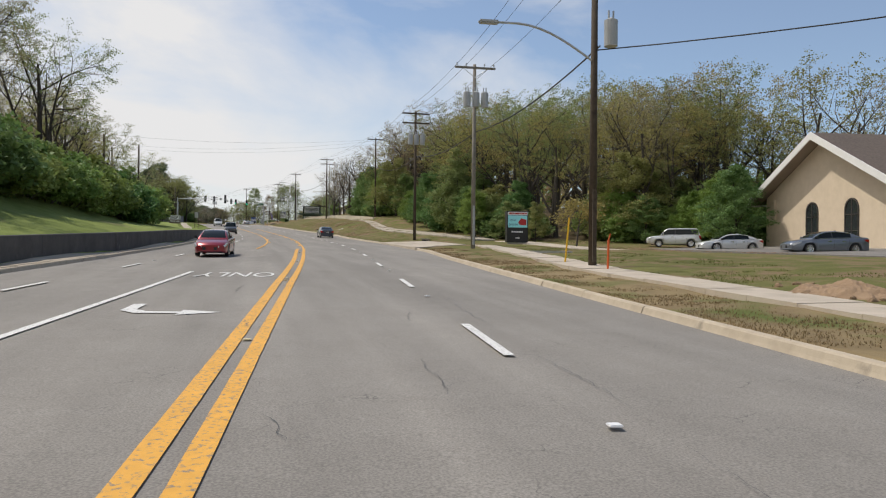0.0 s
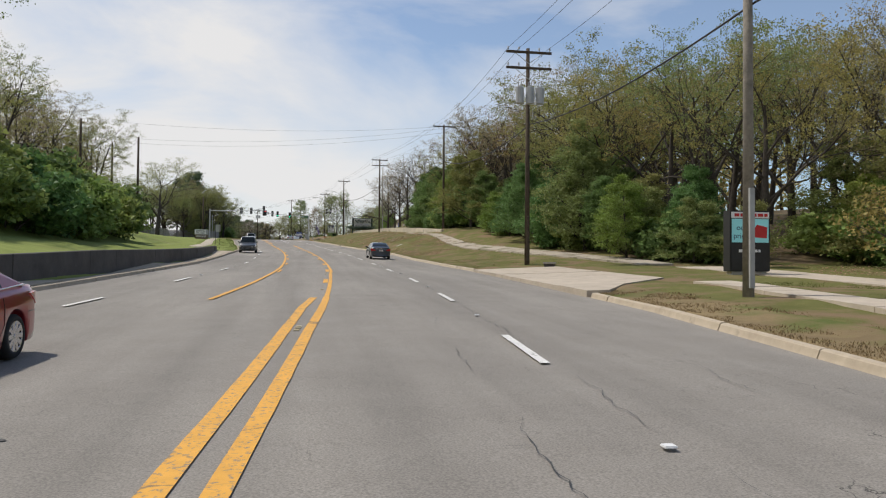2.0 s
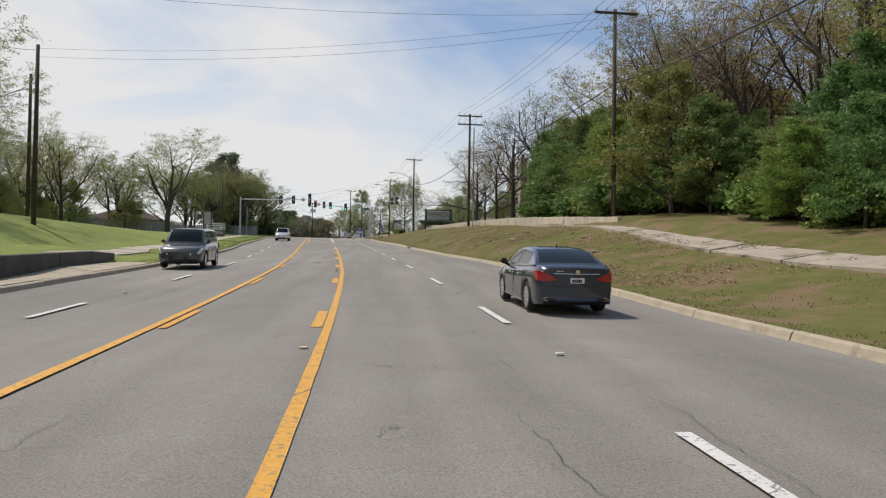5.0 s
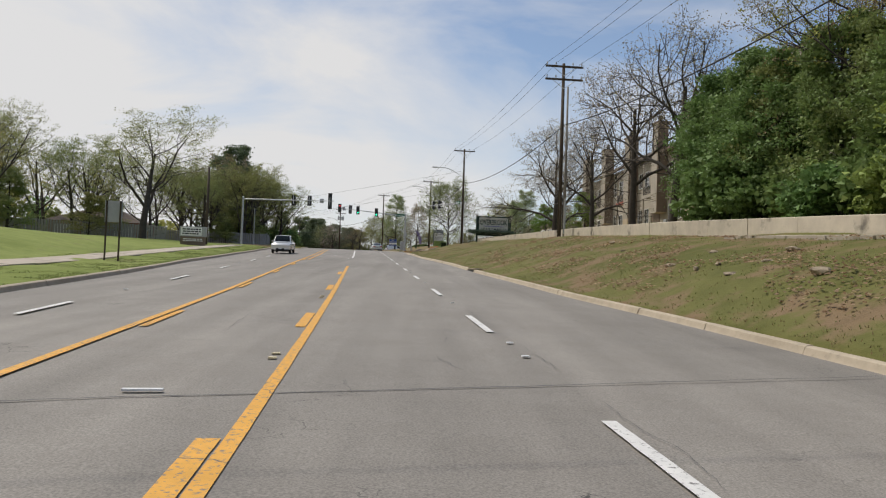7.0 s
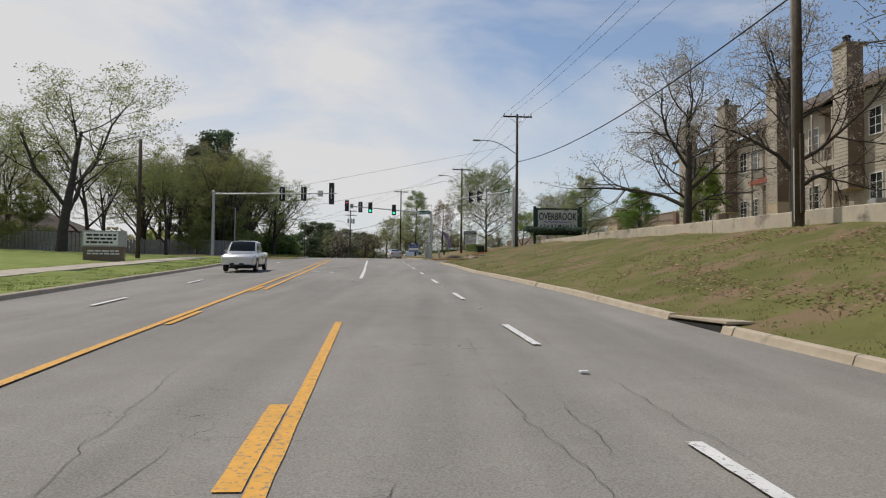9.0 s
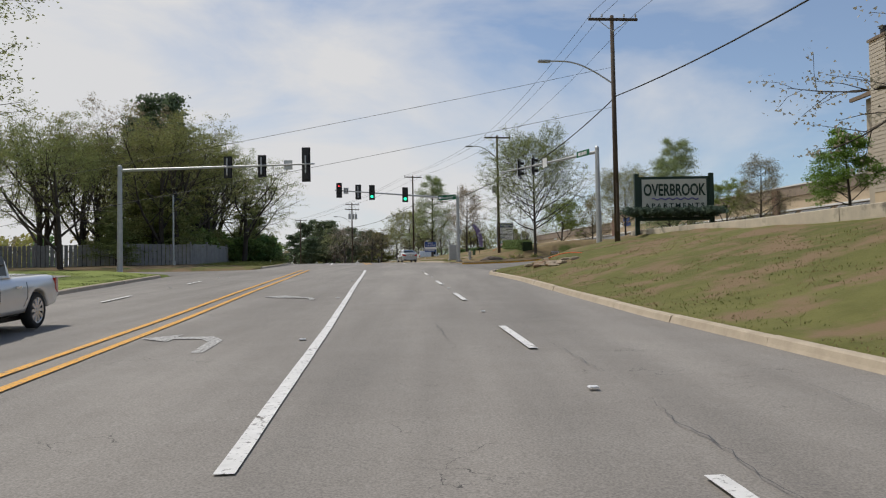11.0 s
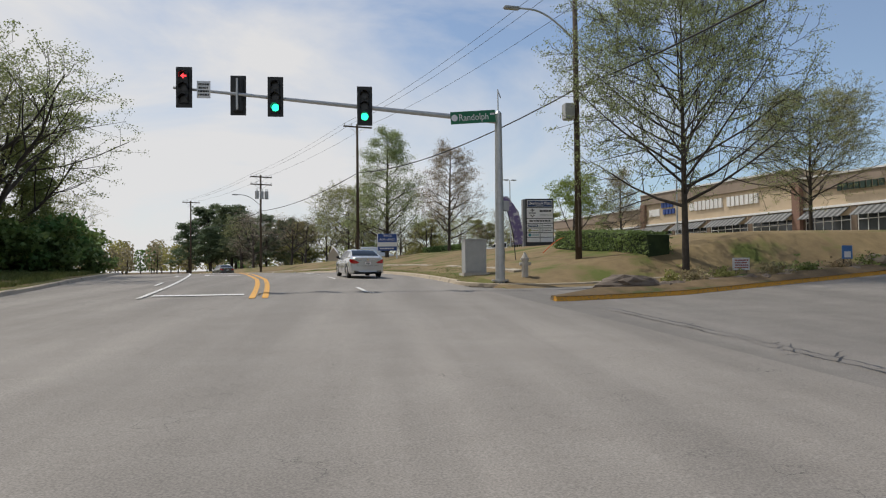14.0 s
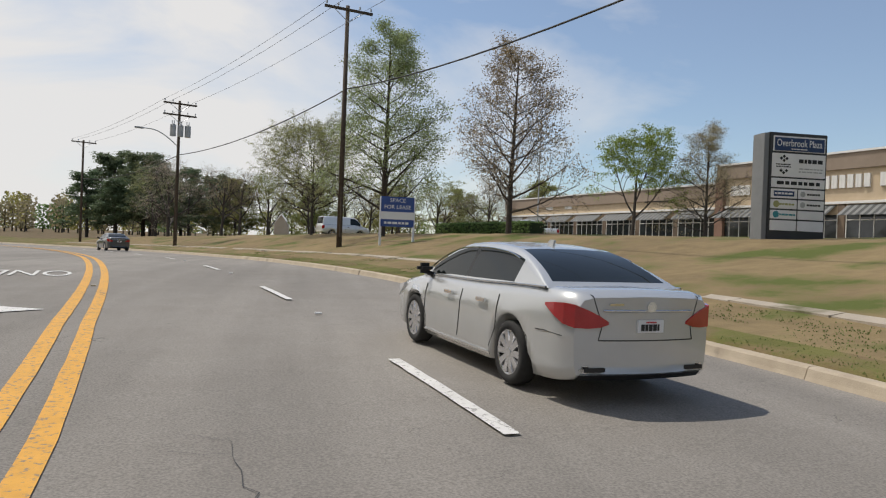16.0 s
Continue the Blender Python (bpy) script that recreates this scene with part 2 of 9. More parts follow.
SIGN_NAVY = mat("sign_navy", (0.02, 0.045, 0.12), (0.03, 0.06, 0.15), 2, 0.5)
SIGN_DARK_GREEN = mat("sign_dark_green", (0.008, 0.028, 0.018), (0.012, 0.038, 0.024), 2, 0.5)
RED_PAINT = mat("sign_red", (0.45, 0.02, 0.02), (0.55, 0.03, 0.03), 2, 0.5)
ORANGE = mat("orange_plastic", (0.65, 0.10, 0.02), (0.75, 0.14, 0.03), 3, 0.6)
YELLOW_PLASTIC = mat("yellow_plastic", (0.75, 0.42, 0.02), (0.8, 0.48, 0.03), 3, 0.6)
STUCCO = mat("cream_stucco", (0.60, 0.49, 0.36), (0.70, 0.58, 0.44), 1.5, 0.9, 0.2, 60)
TAN_STUCCO = mat("tan_stucco", (0.52, 0.41, 0.28), (0.60, 0.48, 0.34), 1.2, 0.9, 0.2, 60)
BROWN_STUCCO = mat("brown_stucco", (0.26, 0.205, 0.16), (0.32, 0.255, 0.20), 1.2, 0.9, 0.2, 60)
BRICK_RED = mat("red_brick", (0.26, 0.09, 0.055), (0.36, 0.14, 0.085), 6, 0.9, 0.3, 30)
SIDING = mat("beige_siding", (0.40, 0.35, 0.28), (0.47, 0.415, 0.34), 1.5, 0.75, 0.1, 30)
SIDING_BROWN = mat("brown_siding", (0.16, 0.115, 0.08), (0.22, 0.165, 0.12), 1.5, 0.8, 0.1, 30)
SHINGLE = mat("brown_shingle", (0.085, 0.066, 0.055), (0.15, 0.118, 0.10), 7, 0.95, 0.5, 14)
TRIM_WHITE = mat("white_trim", (0.74, 0.73, 0.70), (0.82, 0.81, 0.79), 2, 0.6)
DOOR_RED = mat("rust_red_door", (0.30, 0.07, 0.04), (0.38, 0.10, 0.06), 3, 0.6)
AWNING = mat("awning_dark", (0.035, 0.04, 0.04), (0.06, 0.065, 0.065), 3, 0.7)
AWNING_LIGHT = mat("awning_grey", (0.15, 0.155, 0.155), (0.21, 0.215, 0.215), 3, 0.7)
DARK_GLASS = mat("dark_glass", (0.02, 0.024, 0.026), (0.04, 0.046, 0.05), 1.0, 0.06, spec=0.8)
CAR_GLASS = mat("car_glass", (0.006, 0.009, 0.009), (0.014, 0.019, 0.019), 0.8, 0.03, spec=0.3)
CHROME = mat("chrome", (0.7, 0.7, 0.7), (0.78, 0.78, 0.78), 3, 0.12, metal=1.0)
ALLOY = mat("alloy", (0.55, 0.55, 0.56), (0.65, 0.65, 0.66), 3, 0.25, metal=0.9)
TAIL_RED = mat("tail_lamp_red", (0.35, 0.008, 0.01), (0.45, 0.015, 0.02), 5, 0.12, coat=1.0)
LAMP_CLEAR = mat("head_lamp_clear", (0.6, 0.62, 0.64), (0.75, 0.77, 0.8), 5, 0.1, coat=1.0)
LAMP_GREEN = glow("signal_green_lit", (0.02, 0.95, 0.45), 2.2)
LAMP_RED = glow("signal_red_lit", (1.0, 0.05, 0.06), 2.5)
LENS_DARK = mat("unlit_lens", (0.02, 0.02, 0.02), (0.035, 0.03, 0.025), 4, 0.3)
HEDGE_SHADE = mat("hedge_inside", (0.012, 0.025, 0.008), (0.03, 0.05, 0.015), 3, 0.95)


def leaf_material(name, a, b):
    return mat(name, a, b, 0.6, 0.6, leaf=True, island=True, spec=0.25)


LEAF_OAK = leaf_material("leaf_oak_spring", (0.29, 0.265, 0.075), (0.42, 0.37, 0.125))
LEAF_TAN = leaf_material("leaf_tan_bud", (0.27, 0.225, 0.125), (0.38, 0.32, 0.19))
LEAF_RUST = leaf_material("leaf_rust_bud", (0.25, 0.165, 0.095), (0.34, 0.235, 0.145))
LEAF_GREEN = leaf_material("leaf_green", (0.12, 0.205, 0.06), (0.215, 0.315, 0.11))
LEAF_BRIGHT = leaf_material("leaf_bright", (0.18, 0.26, 0.05), (0.27, 0.355, 0.09))
LEAF_SPRING = leaf_material("leaf_pale_spring", (0.28, 0.31, 0.125), (0.39, 0.41, 0.19))
LEAF_DARK = leaf_material("leaf_pine", (0.105, 0.15, 0.085), (0.19, 0.24, 0.13))
LEAF_BLOSSOM = leaf_material("leaf_blossom", (0.34, 0.30, 0.23), (0.48, 0.43, 0.35))
LEAF_OLIVE = leaf_material("leaf_olive", (0.205, 0.235, 0.075), (0.315, 0.335, 0.125))
LEAF_SHRUB = leaf_material("leaf_shrub", (0.22, 0.30, 0.075), (0.32, 0.40, 0.13))
BLADE = leaf_material("grass_blade", (0.125, 0.155, 0.042), (0.215, 0.235, 0.078))
BLADE_DRY = leaf_material("dry_grass_blade", (0.22, 0.165, 0.08), (0.32, 0.25, 0.125))


def car_paint(name, a):
    return mat(name, tuple(c * 0.95 for c in a), a, 2.0, 0.28, metal=0.35, coat=1.0)


# ---- mesh helpers ----


def mesh_object(name, verts, faces, material, parent=None, smooth=False, label=""):
    me = bpy.data.meshes.new(name)
    me.from_pydata([tuple(v) for v in verts], [], faces)
    for m in (material if isinstance(material, (list, tuple)) else [material]):
        me.materials.append(m)
    if smooth:
        me.polygons.foreach_set("use_smooth", [True] * len(me.polygons))
    me.update()
    ob = new(name, me)
    if parent:
        ob.parent = parent
    if label:
        tagged(ob, label)
    return ob


def part(name, bm, material, parent=None, label="", smooth=False):
    """Links a bmesh as one mesh object under a thing or a part."""
    me = bpy.data.meshes.new(name)
    bm.to_mesh(me)
    bm.free()
    for m in (material if isinstance(material, (list, tuple)) else [material]):
        me.materials.append(m)
    if smooth:
        me.polygons.foreach_set("use_smooth", [True] * len(me.polygons))
    ob = new(name, me)
    if parent:
        ob.parent = parent
    if label:
        tagged(ob, label)
    return ob


def thing(name, m, label, category, group="", kind=""):
    ob = new(name)
    ob.matrix_basis = m
    return tagged(ob, label, category, group, kind)


def box(bm, x0, x1, y0, y1, z0, z1, bevel=0.0):
    r = bmesh.ops.create_cube(bm, size=1, matrix=Matrix.Translation(((x0 + x1) / 2, (y0 + y1) / 2, (z0 + z1) / 2)) @ Matrix.Diagonal((x1 - x0, y1 - y0, z1 - z0, 1)))
    if bevel:
        es = list({e for v in r["verts"] for e in v.link_edges})
        bmesh.ops.bevel(bm, geom=es, offset=bevel, segments=2, affect="EDGES")
    return bm


def boxes(*spans, bevel=0.0):
    bm = bmesh.new()
    for s in spans:
        box(bm, *s, bevel=bevel)
    return bm


def cyl(bm, p, q, r0, r1=None, sides=12, caps=True):
    p, q = Vector(p), Vector(q)
    d = q - p
    m = Matrix.Translation((p + q) / 2) @ d.to_track_quat("Z", "Y").to_matrix().to_4x4()
    bmesh.ops.create_cone(bm, cap_ends=caps, segments=sides, radius1=r0, radius2=r0 if r1 is None else r1, depth=d.length, matrix=m)
    return bm


def cyls(*rods, sides=12):
    bm = bmesh.new()
    for r in rods:
        cyl(bm, *r, sides=sides)
    return bm


def tube(points, radius, sides=5):
    """Vertices and faces of a tube along points; radius a number or one for each point."""
    vs, fs = [], []
    pts = [Vector(p) for p in points]
    rad = radius if isinstance(radius, (list, tuple)) else [radius] * len(pts)
    for i, p in enumerate(pts):
        d = (pts[min(i + 1, len(pts) - 1)] - pts[max(i - 1, 0)]).normalized()
        a = d.orthogonal().normalized() if abs(d.z) > 0.9 else d.cross(Vector((0, 0, 1))).normalized()
        b = d.cross(a)
        for k in range(sides):
            w = 2 * math.pi * k / sides
            vs.append(p + (a * math.cos(w) + b * math.sin(w)) * rad[i])
    for i in range(len(pts) - 1):
        for k in range(sides):
            k2 = (k + 1) % sides
            fs.append((i * sides + k, i * sides + k2, (i + 1) * sides + k2, (i + 1) * sides + k))
    return vs, fs


def lettering(name, text, m, size, material, parent=None, depth=0.01, width=None, bold=0.0, space=1.0):
    """Raised letters with the built-in font, centred, in the local xy plane of m; turned into a mesh."""
    cu = bpy.data.curves.new(name, "FONT")
    cu.body, cu.size, cu.extrude, cu.align_x, cu.align_y = text, size, depth, "CENTER", "CENTER"
    cu.resolution_u, cu.offset, cu.space_character = 3, bold, space
    tmp = bpy.data.objects.new(name, cu)
    scene.collection.objects.link(tmp)
    bpy.context.view_layer.update()
    me = bpy.data.meshes.new_from_object(tmp.evaluated_get(bpy.context.evaluated_depsgraph_get()))
    bpy.data.objects.remove(tmp)
    me.materials.clear()
    me.materials.append(material)
    ob = new(name, me)
    if width:
        xs = [v.co.x for v in me.vertices]
        k = width / max(0.01, max(xs) - min(xs))
        for v in me.vertices:
            v.co.x *= k
    if parent:
        ob.parent = parent
    ob.matrix_basis = m
    return ob


# ---- the road's line ----
LINE_Y = [0, 20, 40, 60, 80, 100, 120, 140, 160, 180, 200, 211]
LINE_X = [0.0, 1.94, 3.42, 4.07, 4.10, 3.33, 1.95, 0.86, -0.36, -1.76, -3.47, -4.69]
LINE_Z = [0.0, 0.68, 1.28, 1.94, 2.74, 3.58, 4.46, 5.36, 6.27, 7.18, 7.99, 8.38]
STEP = 1.0


def build_line():
    """Stations every metre: x, y, z and heading (radians, left positive)."""
    ys = np.arange(0, 211.01, STEP)
    px, pz = np.polyfit(LINE_Y, LINE_X, 6), np.polyfit(LINE_Y, LINE_Z, 4)
    xs, zs = np.polyval(px, ys), np.polyval(pz, ys)
    st = {}
    for s, x, z in zip(ys, xs, zs):
        h = math.atan2(-np.polyval(np.polyder(px), s), 1)
        st[int(s)] = [x, s, z, h]
    x, y, z, h = st[0]
    for s in range(-1, -1501, -1):
        x, y, z = x + math.sin(h) * STEP, y - math.cos(h) * STEP, z - 0.031 * STEP * max(0.0, 1 + s / 300)
        st[s] = [x, y, z, h]
    x, y, z, h = st[211]
    slope = 0.036
    for s in range(212, 2501):
        if s < 285:
            h += 1 / 185
        x, y, z = x - math.sin(h) * STEP, y + math.cos(h) * STEP, z + slope * STEP
        slope = max(-0.012 if s < 330 else 0.0, slope - 0.0015) if s < 330 else min(0.0, slope + 0.0006)
        st[s] = [x, y, z, h]
    return st


LINE = build_line()


def station(s):
    i = math.floor(s)
    a, b, f = LINE[i], LINE[i + 1], s - i
    return [a[k] + (b[k] - a[k]) * f for k in range(4)]


def on(s, off, h=0.0):
    """A world point at station s, off metres to the right of the line, h above the road."""
    x, y, z, a = station(s)
    return Vector((x + math.cos(a) * off, y + math.sin(a) * off, z + h))


def lane_pose(s, off, h=0.0, turn=0.0):
    p = on(s, off, h)
    return pose(p.x, p.y, p.z, 0, 0, math.degrees(station(s)[3]) + turn)


def key(table, s):
    return float(np.interp(s, [k[0] for k in table], [k[1] for k in table]))


KERB_R = [(-60, 5.35), (16, 5.35), (24, 5.42), (33, 5.65), (42, 6.25), (55, 6.25), (62, 6.2), (68, 5.95), (80, 5.85), (92, 6.45), (102, 6.62), (108, 6.4), (115, 5.98), (122, 5.85), (130, 5.6), (143, 5.6), (152, 5.2), (159, 4.86), (165, 4.86), (173, 4.98), (179.5, 4.75), (182.6, 5.5), (184.3, 6.2), (186, 5.5), (206, 5.8), (217, 6.08), (230, 6.0), (400, 5.9)]
KERB_L = [(-60, 8.95), (40, 8.75), (58, 8.35), (70, 7.75), (90, 7.6), (104, 7.35), (112, 7.7), (120, 7.95), (132, 8.72), (145, 9.15), (160, 9.7), (172, 10.3), (184, 10.95), (195, 8.3), (205, 7.8), (400, 8.0)]

# height above the road at (distance from the line), station by station
SIDE_R = [
    (-200, [(5.7, .13), (7.8, .17), (9.3, .2), (14, .4), (22, .45), (40, .3), (60, .6), (130, 3)]),
    (15, [(5.7, .13), (7.8, .17), (9.3, .2), (14, .5), (22, .75), (40, .7), (60, .9), (130, 4)]),
    (45, [(6.3, .13), (9.3, .25), (14, .3), (25, .15), (40, .4), (60, 1.6), (130, 6)]),
    (60, [(7, .06), (10, .2), (14, .35), (20, .42), (30, .6), (60, 4), (130, 9)]),
    (85, [(6.9, .13), (9, .4), (12, 1.0), (16, 1.7), (30, 3.2), (60, 6), (130, 9)]),
    (104, [(6.6, .13), (8.8, 1.2), (11.8, 1.9), (13.2, 2.0), (13.7, 2.5), (20, 3.0), (60, 6), (130, 9)]),
    (140, [(5.9, .13), (8.5, 1.0), (12.0, 2.1), (13.2, 2.15), (13.7, 2.6), (18, 3.3), (60, 5), (130, 8)]),
    (165, [(5.2, .13), (8, .8), (12, 1.8), (13.2, 1.88), (14, 2.25), (18, 2.7), (28, 3.8), (60, 4.3), (130, 6)]),
    (177.6, [(5.2, .13), (8, 0.85), (11, 1.45), (13.5, 1.68), (14.2, 1.95), (18, 2.2), (60, 3), (130, 5)]),
    (181.7, [(5.3, .08), (7, .35), (10, 1.15), (13, 1.62), (14.2, 1.9), (18, 2.05), (60, 3), (130, 5)]),
    (183.1, [(5.3, -.06), (10, .0), (20, .55), (60, 2.4), (130, 5)]),
    (193, [(5.3, -.03), (10, .03), (20, .6), (60, 2.4), (130, 5)]),
    (207.6, [(5.6, -.03), (10, .03), (20, .6), (60, 2.4), (130, 5)]),
    (208.6, [(5.6, .0), (7, .08), (10, .10), (14, .33), (18, .58), (60, 2.4), (130, 5)]),
    (210.2, [(5.8, .13), (8, .35), (11, .8), (14, 1.3), (18, 2.0), (60, 2.4), (130, 5)]),
    (230, [(5.9, .13), (8, .35), (12, .95), (15, 1.5), (20, 1.65), (60, 1.9), (130, 4)]),
    (260, [(5.9, .13), (9, .5), (12, 1.2), (16, 1.7), (60, 1.9), (130, 3)]),
    (330, [(5.9, .13), (9, .4), (14, .9), (60, 1.5), (130, 2)]),
    (2500, [(5.9, .13), (60, .5), (130, .5)]),
]
SIDE_L = [
    (-200, [(8.95, .13), (9.87, .13), (10.05, .88), (14, 2.0), (18, 3.8), (26, 5.6), (40, 7), (130, 9)]),
    (24, [(8.85, .13), (9.72, .13), (9.9, .88), (14, 2.0), (18, 3.7), (26, 5.5), (40, 7), (130, 9)]),
    (40, [(8.75, .13), (9.37, .13), (9.55, .88), (14, 1.95), (18, 3.6), (26, 5.4), (40, 7), (130, 9)]),
    (58, [(8.35, .13), (8.99, .13), (9.17, .80), (14, 1.6), (18, 3.3), (26, 5.2), (40, 6.8), (130, 8.8)]),
    (70, [(7.75, .13), (8.54, .13), (8.72, .70), (14, 1.3), (18, 2.9), (26, 5.0), (40, 6.4), (130, 8.4)]),
    (82, [(7.7, .13), (8.62, .13), (8.8, .62), (14, 1.1), (18, 2.6), (26, 4.8), (40, 6), (130, 8)]),
    (95, [(7.6, .13), (9.0, .13), (9.3, .38), (15, .7), (20, 2.2), (28, 3.6), (40, 4), (130, 7)]),
    (112, [(7.9, .13), (11, .12), (15, .4), (20, 2.0), (30, 3.4), (60, 4), (130, 6)]),
    (160, [(9.9, .13), (12, .2), (16, .4), (30, 1.1), (60, 1.7), (130, 3)]),
    (183, [(10.9, .13), (14, .3), (30, .7), (60, 1), (130, 2)]),
    (186, [(10.9, -.03), (14, 0), (30, 0.1), (60, .4), (130, 1)]),
    (193, [(8.6, -.03), (14, 0), (30, 0.1), (60, .2), (130, 0)]),
    (197, [(8.2, .13), (12, .25), (20, .3), (60, 0), (130, -2)]),
    (240, [(8, .13), (12, .2), (20, 0), (60, -1.5), (130, -4)]),
    (330, [(8, .13), (14, .2), (60, -2), (130, -4)]),
    (2500, [(8, .13), (60, 0), (130, 0)]),
]


def side_height(side, s, d):
    ks = [k for k, _ in side]
    i = max(0, min(len(ks) - 2, int(np.searchsorted(ks, s, "right")) - 1))
    f = min(1.0, max(0.0, (s - ks[i]) / (ks[i + 1] - ks[i])))
    a, b = (np.interp(d, [p[0] for p in side[j][1]], [p[1] for p in side[j][1]]) for j in (i, i + 1))
    return float(a * (1 - f) + b * f)


def street_skew(off):
    """The side street leaves at a slant: how far its near edge has drawn on at this distance."""
    return min(10.5, max(0.0, (off - 5.3) * 1.28))


def ground_h(s, off):
    """Height of the verge above the road's line."""
    if off > 0:
        lag = min(8.0, max(0.0, (off - 6.0) * 0.85)) * min(1.0, max(0.0, (s - 166) / 10)) if s < 200 else 0.0
        h = side_height(SIDE_R, max(s - lag, min(s, 166.0)), off) - 0.035
        inside = 183.1 + street_skew(off) - s
        if s > 180 and off > 5.3 and inside > 0:          # grass tongue behind the corner kerb
            h = max(h, side_height(SIDE_R, 188.0, off) + 0.06 * min(1.0, inside) + 0.09 * inside)
        return h
    return side_height(SIDE_L, s, -off) - 0.035


def spot(s, off, lift=0.0):
    return on(s, off, ground_h(s, off) + lift)


def near_station(x, y):
    s = y if y < 211 else 211 + (y - 211) * 1.05
    for _ in range(6):
        px, py, _z, h = station(s)
        s += (x - px) * -math.sin(h) + (y - py) * math.cos(h)
    px, py, _z, h = station(s)
    return s, (x - px) * math.cos(h) + (y - py) * math.sin(h)


def ground_at(x, y):
    s, off = near_station(x, y)
    return on(s, off, ground_h(s, off)).z

# ---- ground, road, kerbs ----
NEAR_R = [0.0, 0.25, 0.42, 0.6, 0.85, 1.1, 1.7, 2.4, 3.2, 4.1, 5.1, 6.2, 6.9, 7.2, 7.6, 8.1, 9.0, 10.2, 12, 14.5, 18, 23, 30, 40, 55, 75]
S_LIST = list(range(-60, 320)) + [325, 332, 340, 350, 362, 376, 392, 410, 440, 480, 540, 620, 740, 900, 1100, 1400, 1800, 2400]
S_LIST = [-1490, -1000, -650, -420, -280, -190, -130, -95, -75] + S_LIST
OPEN_R, OPEN_L = (187.0, 205.0), (184.5, 195.0)      # mouths of the side streets


def ground_sheet():
    verts, faces, mats_ = [], [], []
    nl_ = 4 + len(NEAR_R)
    for s in S_LIST:
        kl, kr = key(KERB_L, s), key(KERB_R, s)
        left = [(-(kl + 0.17 + d), None) for d in reversed(NEAR_R)]
        right = [(kr + 0.17 + d, None) for d in NEAR_R]
        mid = [(-kl - 0.12, -0.25), (0, -0.25), (kr + 0.12, -0.25)]
        pts = []
        for off, h in left:
            pts.append(on(s, off, ground_h(s, off)))
        outer_l, outer_r = pts[0], None
        for off, h in mid:
            pts.append(on(s, off, h))
        for off, h in right:
            pts.append(on(s, off, ground_h(s, off)))
        outer_r = pts[-1]
        far_l = [Vector((outer_l.x - d, outer_l.y, outer_l.z + g)) for d, g in ((3000, 0), (800, 1), (250, 2), (70, 0.5))]
        far_r = [Vector((outer_r.x + d, outer_r.y, outer_r.z + g)) for d, g in ((70, 1), (250, 3), (800, 3), (3000, 0))]
        pts = far_l + pts + far_r
        for i, p in enumerate(pts):
            bump = 0.0
            if 4 + 0 < i < len(pts) - 5 and not (len(NEAR_R) - 1 <= i <= len(NEAR_R) + 11):
                bump = (noise.noise((p.x * 0.35, p.y * 0.35, 0)) * 0.09 + noise.noise((p.x * 1.3, p.y * 1.3, 3)) * 0.035)
            if 177 < s < 213 and i > nl_ + 1:
                bump = bump * 0.2 - 0.04
            if 206.5 < s < 211.3 and i > nl_ + 1 and i < nl_ + 7:
                bump = -0.22
            off_ = (p.x - station(s)[0]) / max(0.2, math.cos(station(s)[3]))
            if (183.0 + street_skew(off_) <= s <= 207.4 and i > nl_ + 1) or (184.5 <= s <= 194.5 and i < nl_ + 1):
                bump = -0.25
            verts.append((p.x, p.y, p.z + bump))
        row_n = len(pts)
    nl = 4 + len(NEAR_R)
    for r in range(len(S_LIST) - 1):
        s = S_LIST[r]
        for c in range(row_n - 1):
            faces.append((r * row_n + c, r * row_n + c + 1, (r + 1) * row_n + c + 1, (r + 1) * row_n + c))
            if c >= nl + 2:                                            # right side
                d = key(KERB_R, s) + (NEAR_R[min(c - nl - 3, len(NEAR_R) - 1)] if c >= nl + 3 else 0)
                if s < 62:
                    m = 2 if d < 7.4 else (3 if d > 25 and s > 48 else 0)
                elif s < 104:
                    m = 3 if d > 15.8 else 0
                elif s < 186:
                    m = 3 if d > 18 and s < 128 else 0
                else:
                    m = (3 if d > 12 else 0) if s > 300 else (0 if d < 6.6 or d > 22 else 2)
            else:
                d = key(KERB_L, s) + (NEAR_R[max(0, nl - 1 - c)] if c >= 4 else 90)
                m = 1 if s < 186 else 0
                if s < 95 and d > 17:
                    m = 3
                if s > 194 and d > 13:
                    m = 3
            mats_.append(m)
    ob = mesh_object("ground", verts, faces, [GRASS, GRASS_LUSH, GRASS_DRY, FOREST_FLOOR], smooth=True)
    ob.data.polygons.foreach_set("material_index", mats_)
    return tagged(ob, "rolling ground with green and dry grass beside the road", "ground", kind="structure")


ground = ground_sheet()


def strip(name, s0, s1, o0, o1, lift, material, step=1.0, parent=None):
    """A ribbon on the road between offsets that may be functions of the station."""
    f0 = o0 if callable(o0) else (lambda s: o0)
    f1 = o1 if callable(o1) else (lambda s: o1)
    n = max(1, int(round((s1 - s0) / step)))
    vs, fs = [], []
    for i in range(n + 1):
        s = s0 + (s1 - s0) * i / n
        a, b = f0(s), f1(s)
        vs += [on(s, a, lift), on(s, b, lift)]
    for i in range(n):
        fs.append((2 * i, 2 * i + 1, 2 * i + 3, 2 * i + 2))
    return mesh_object(name, vs, fs, material, parent)


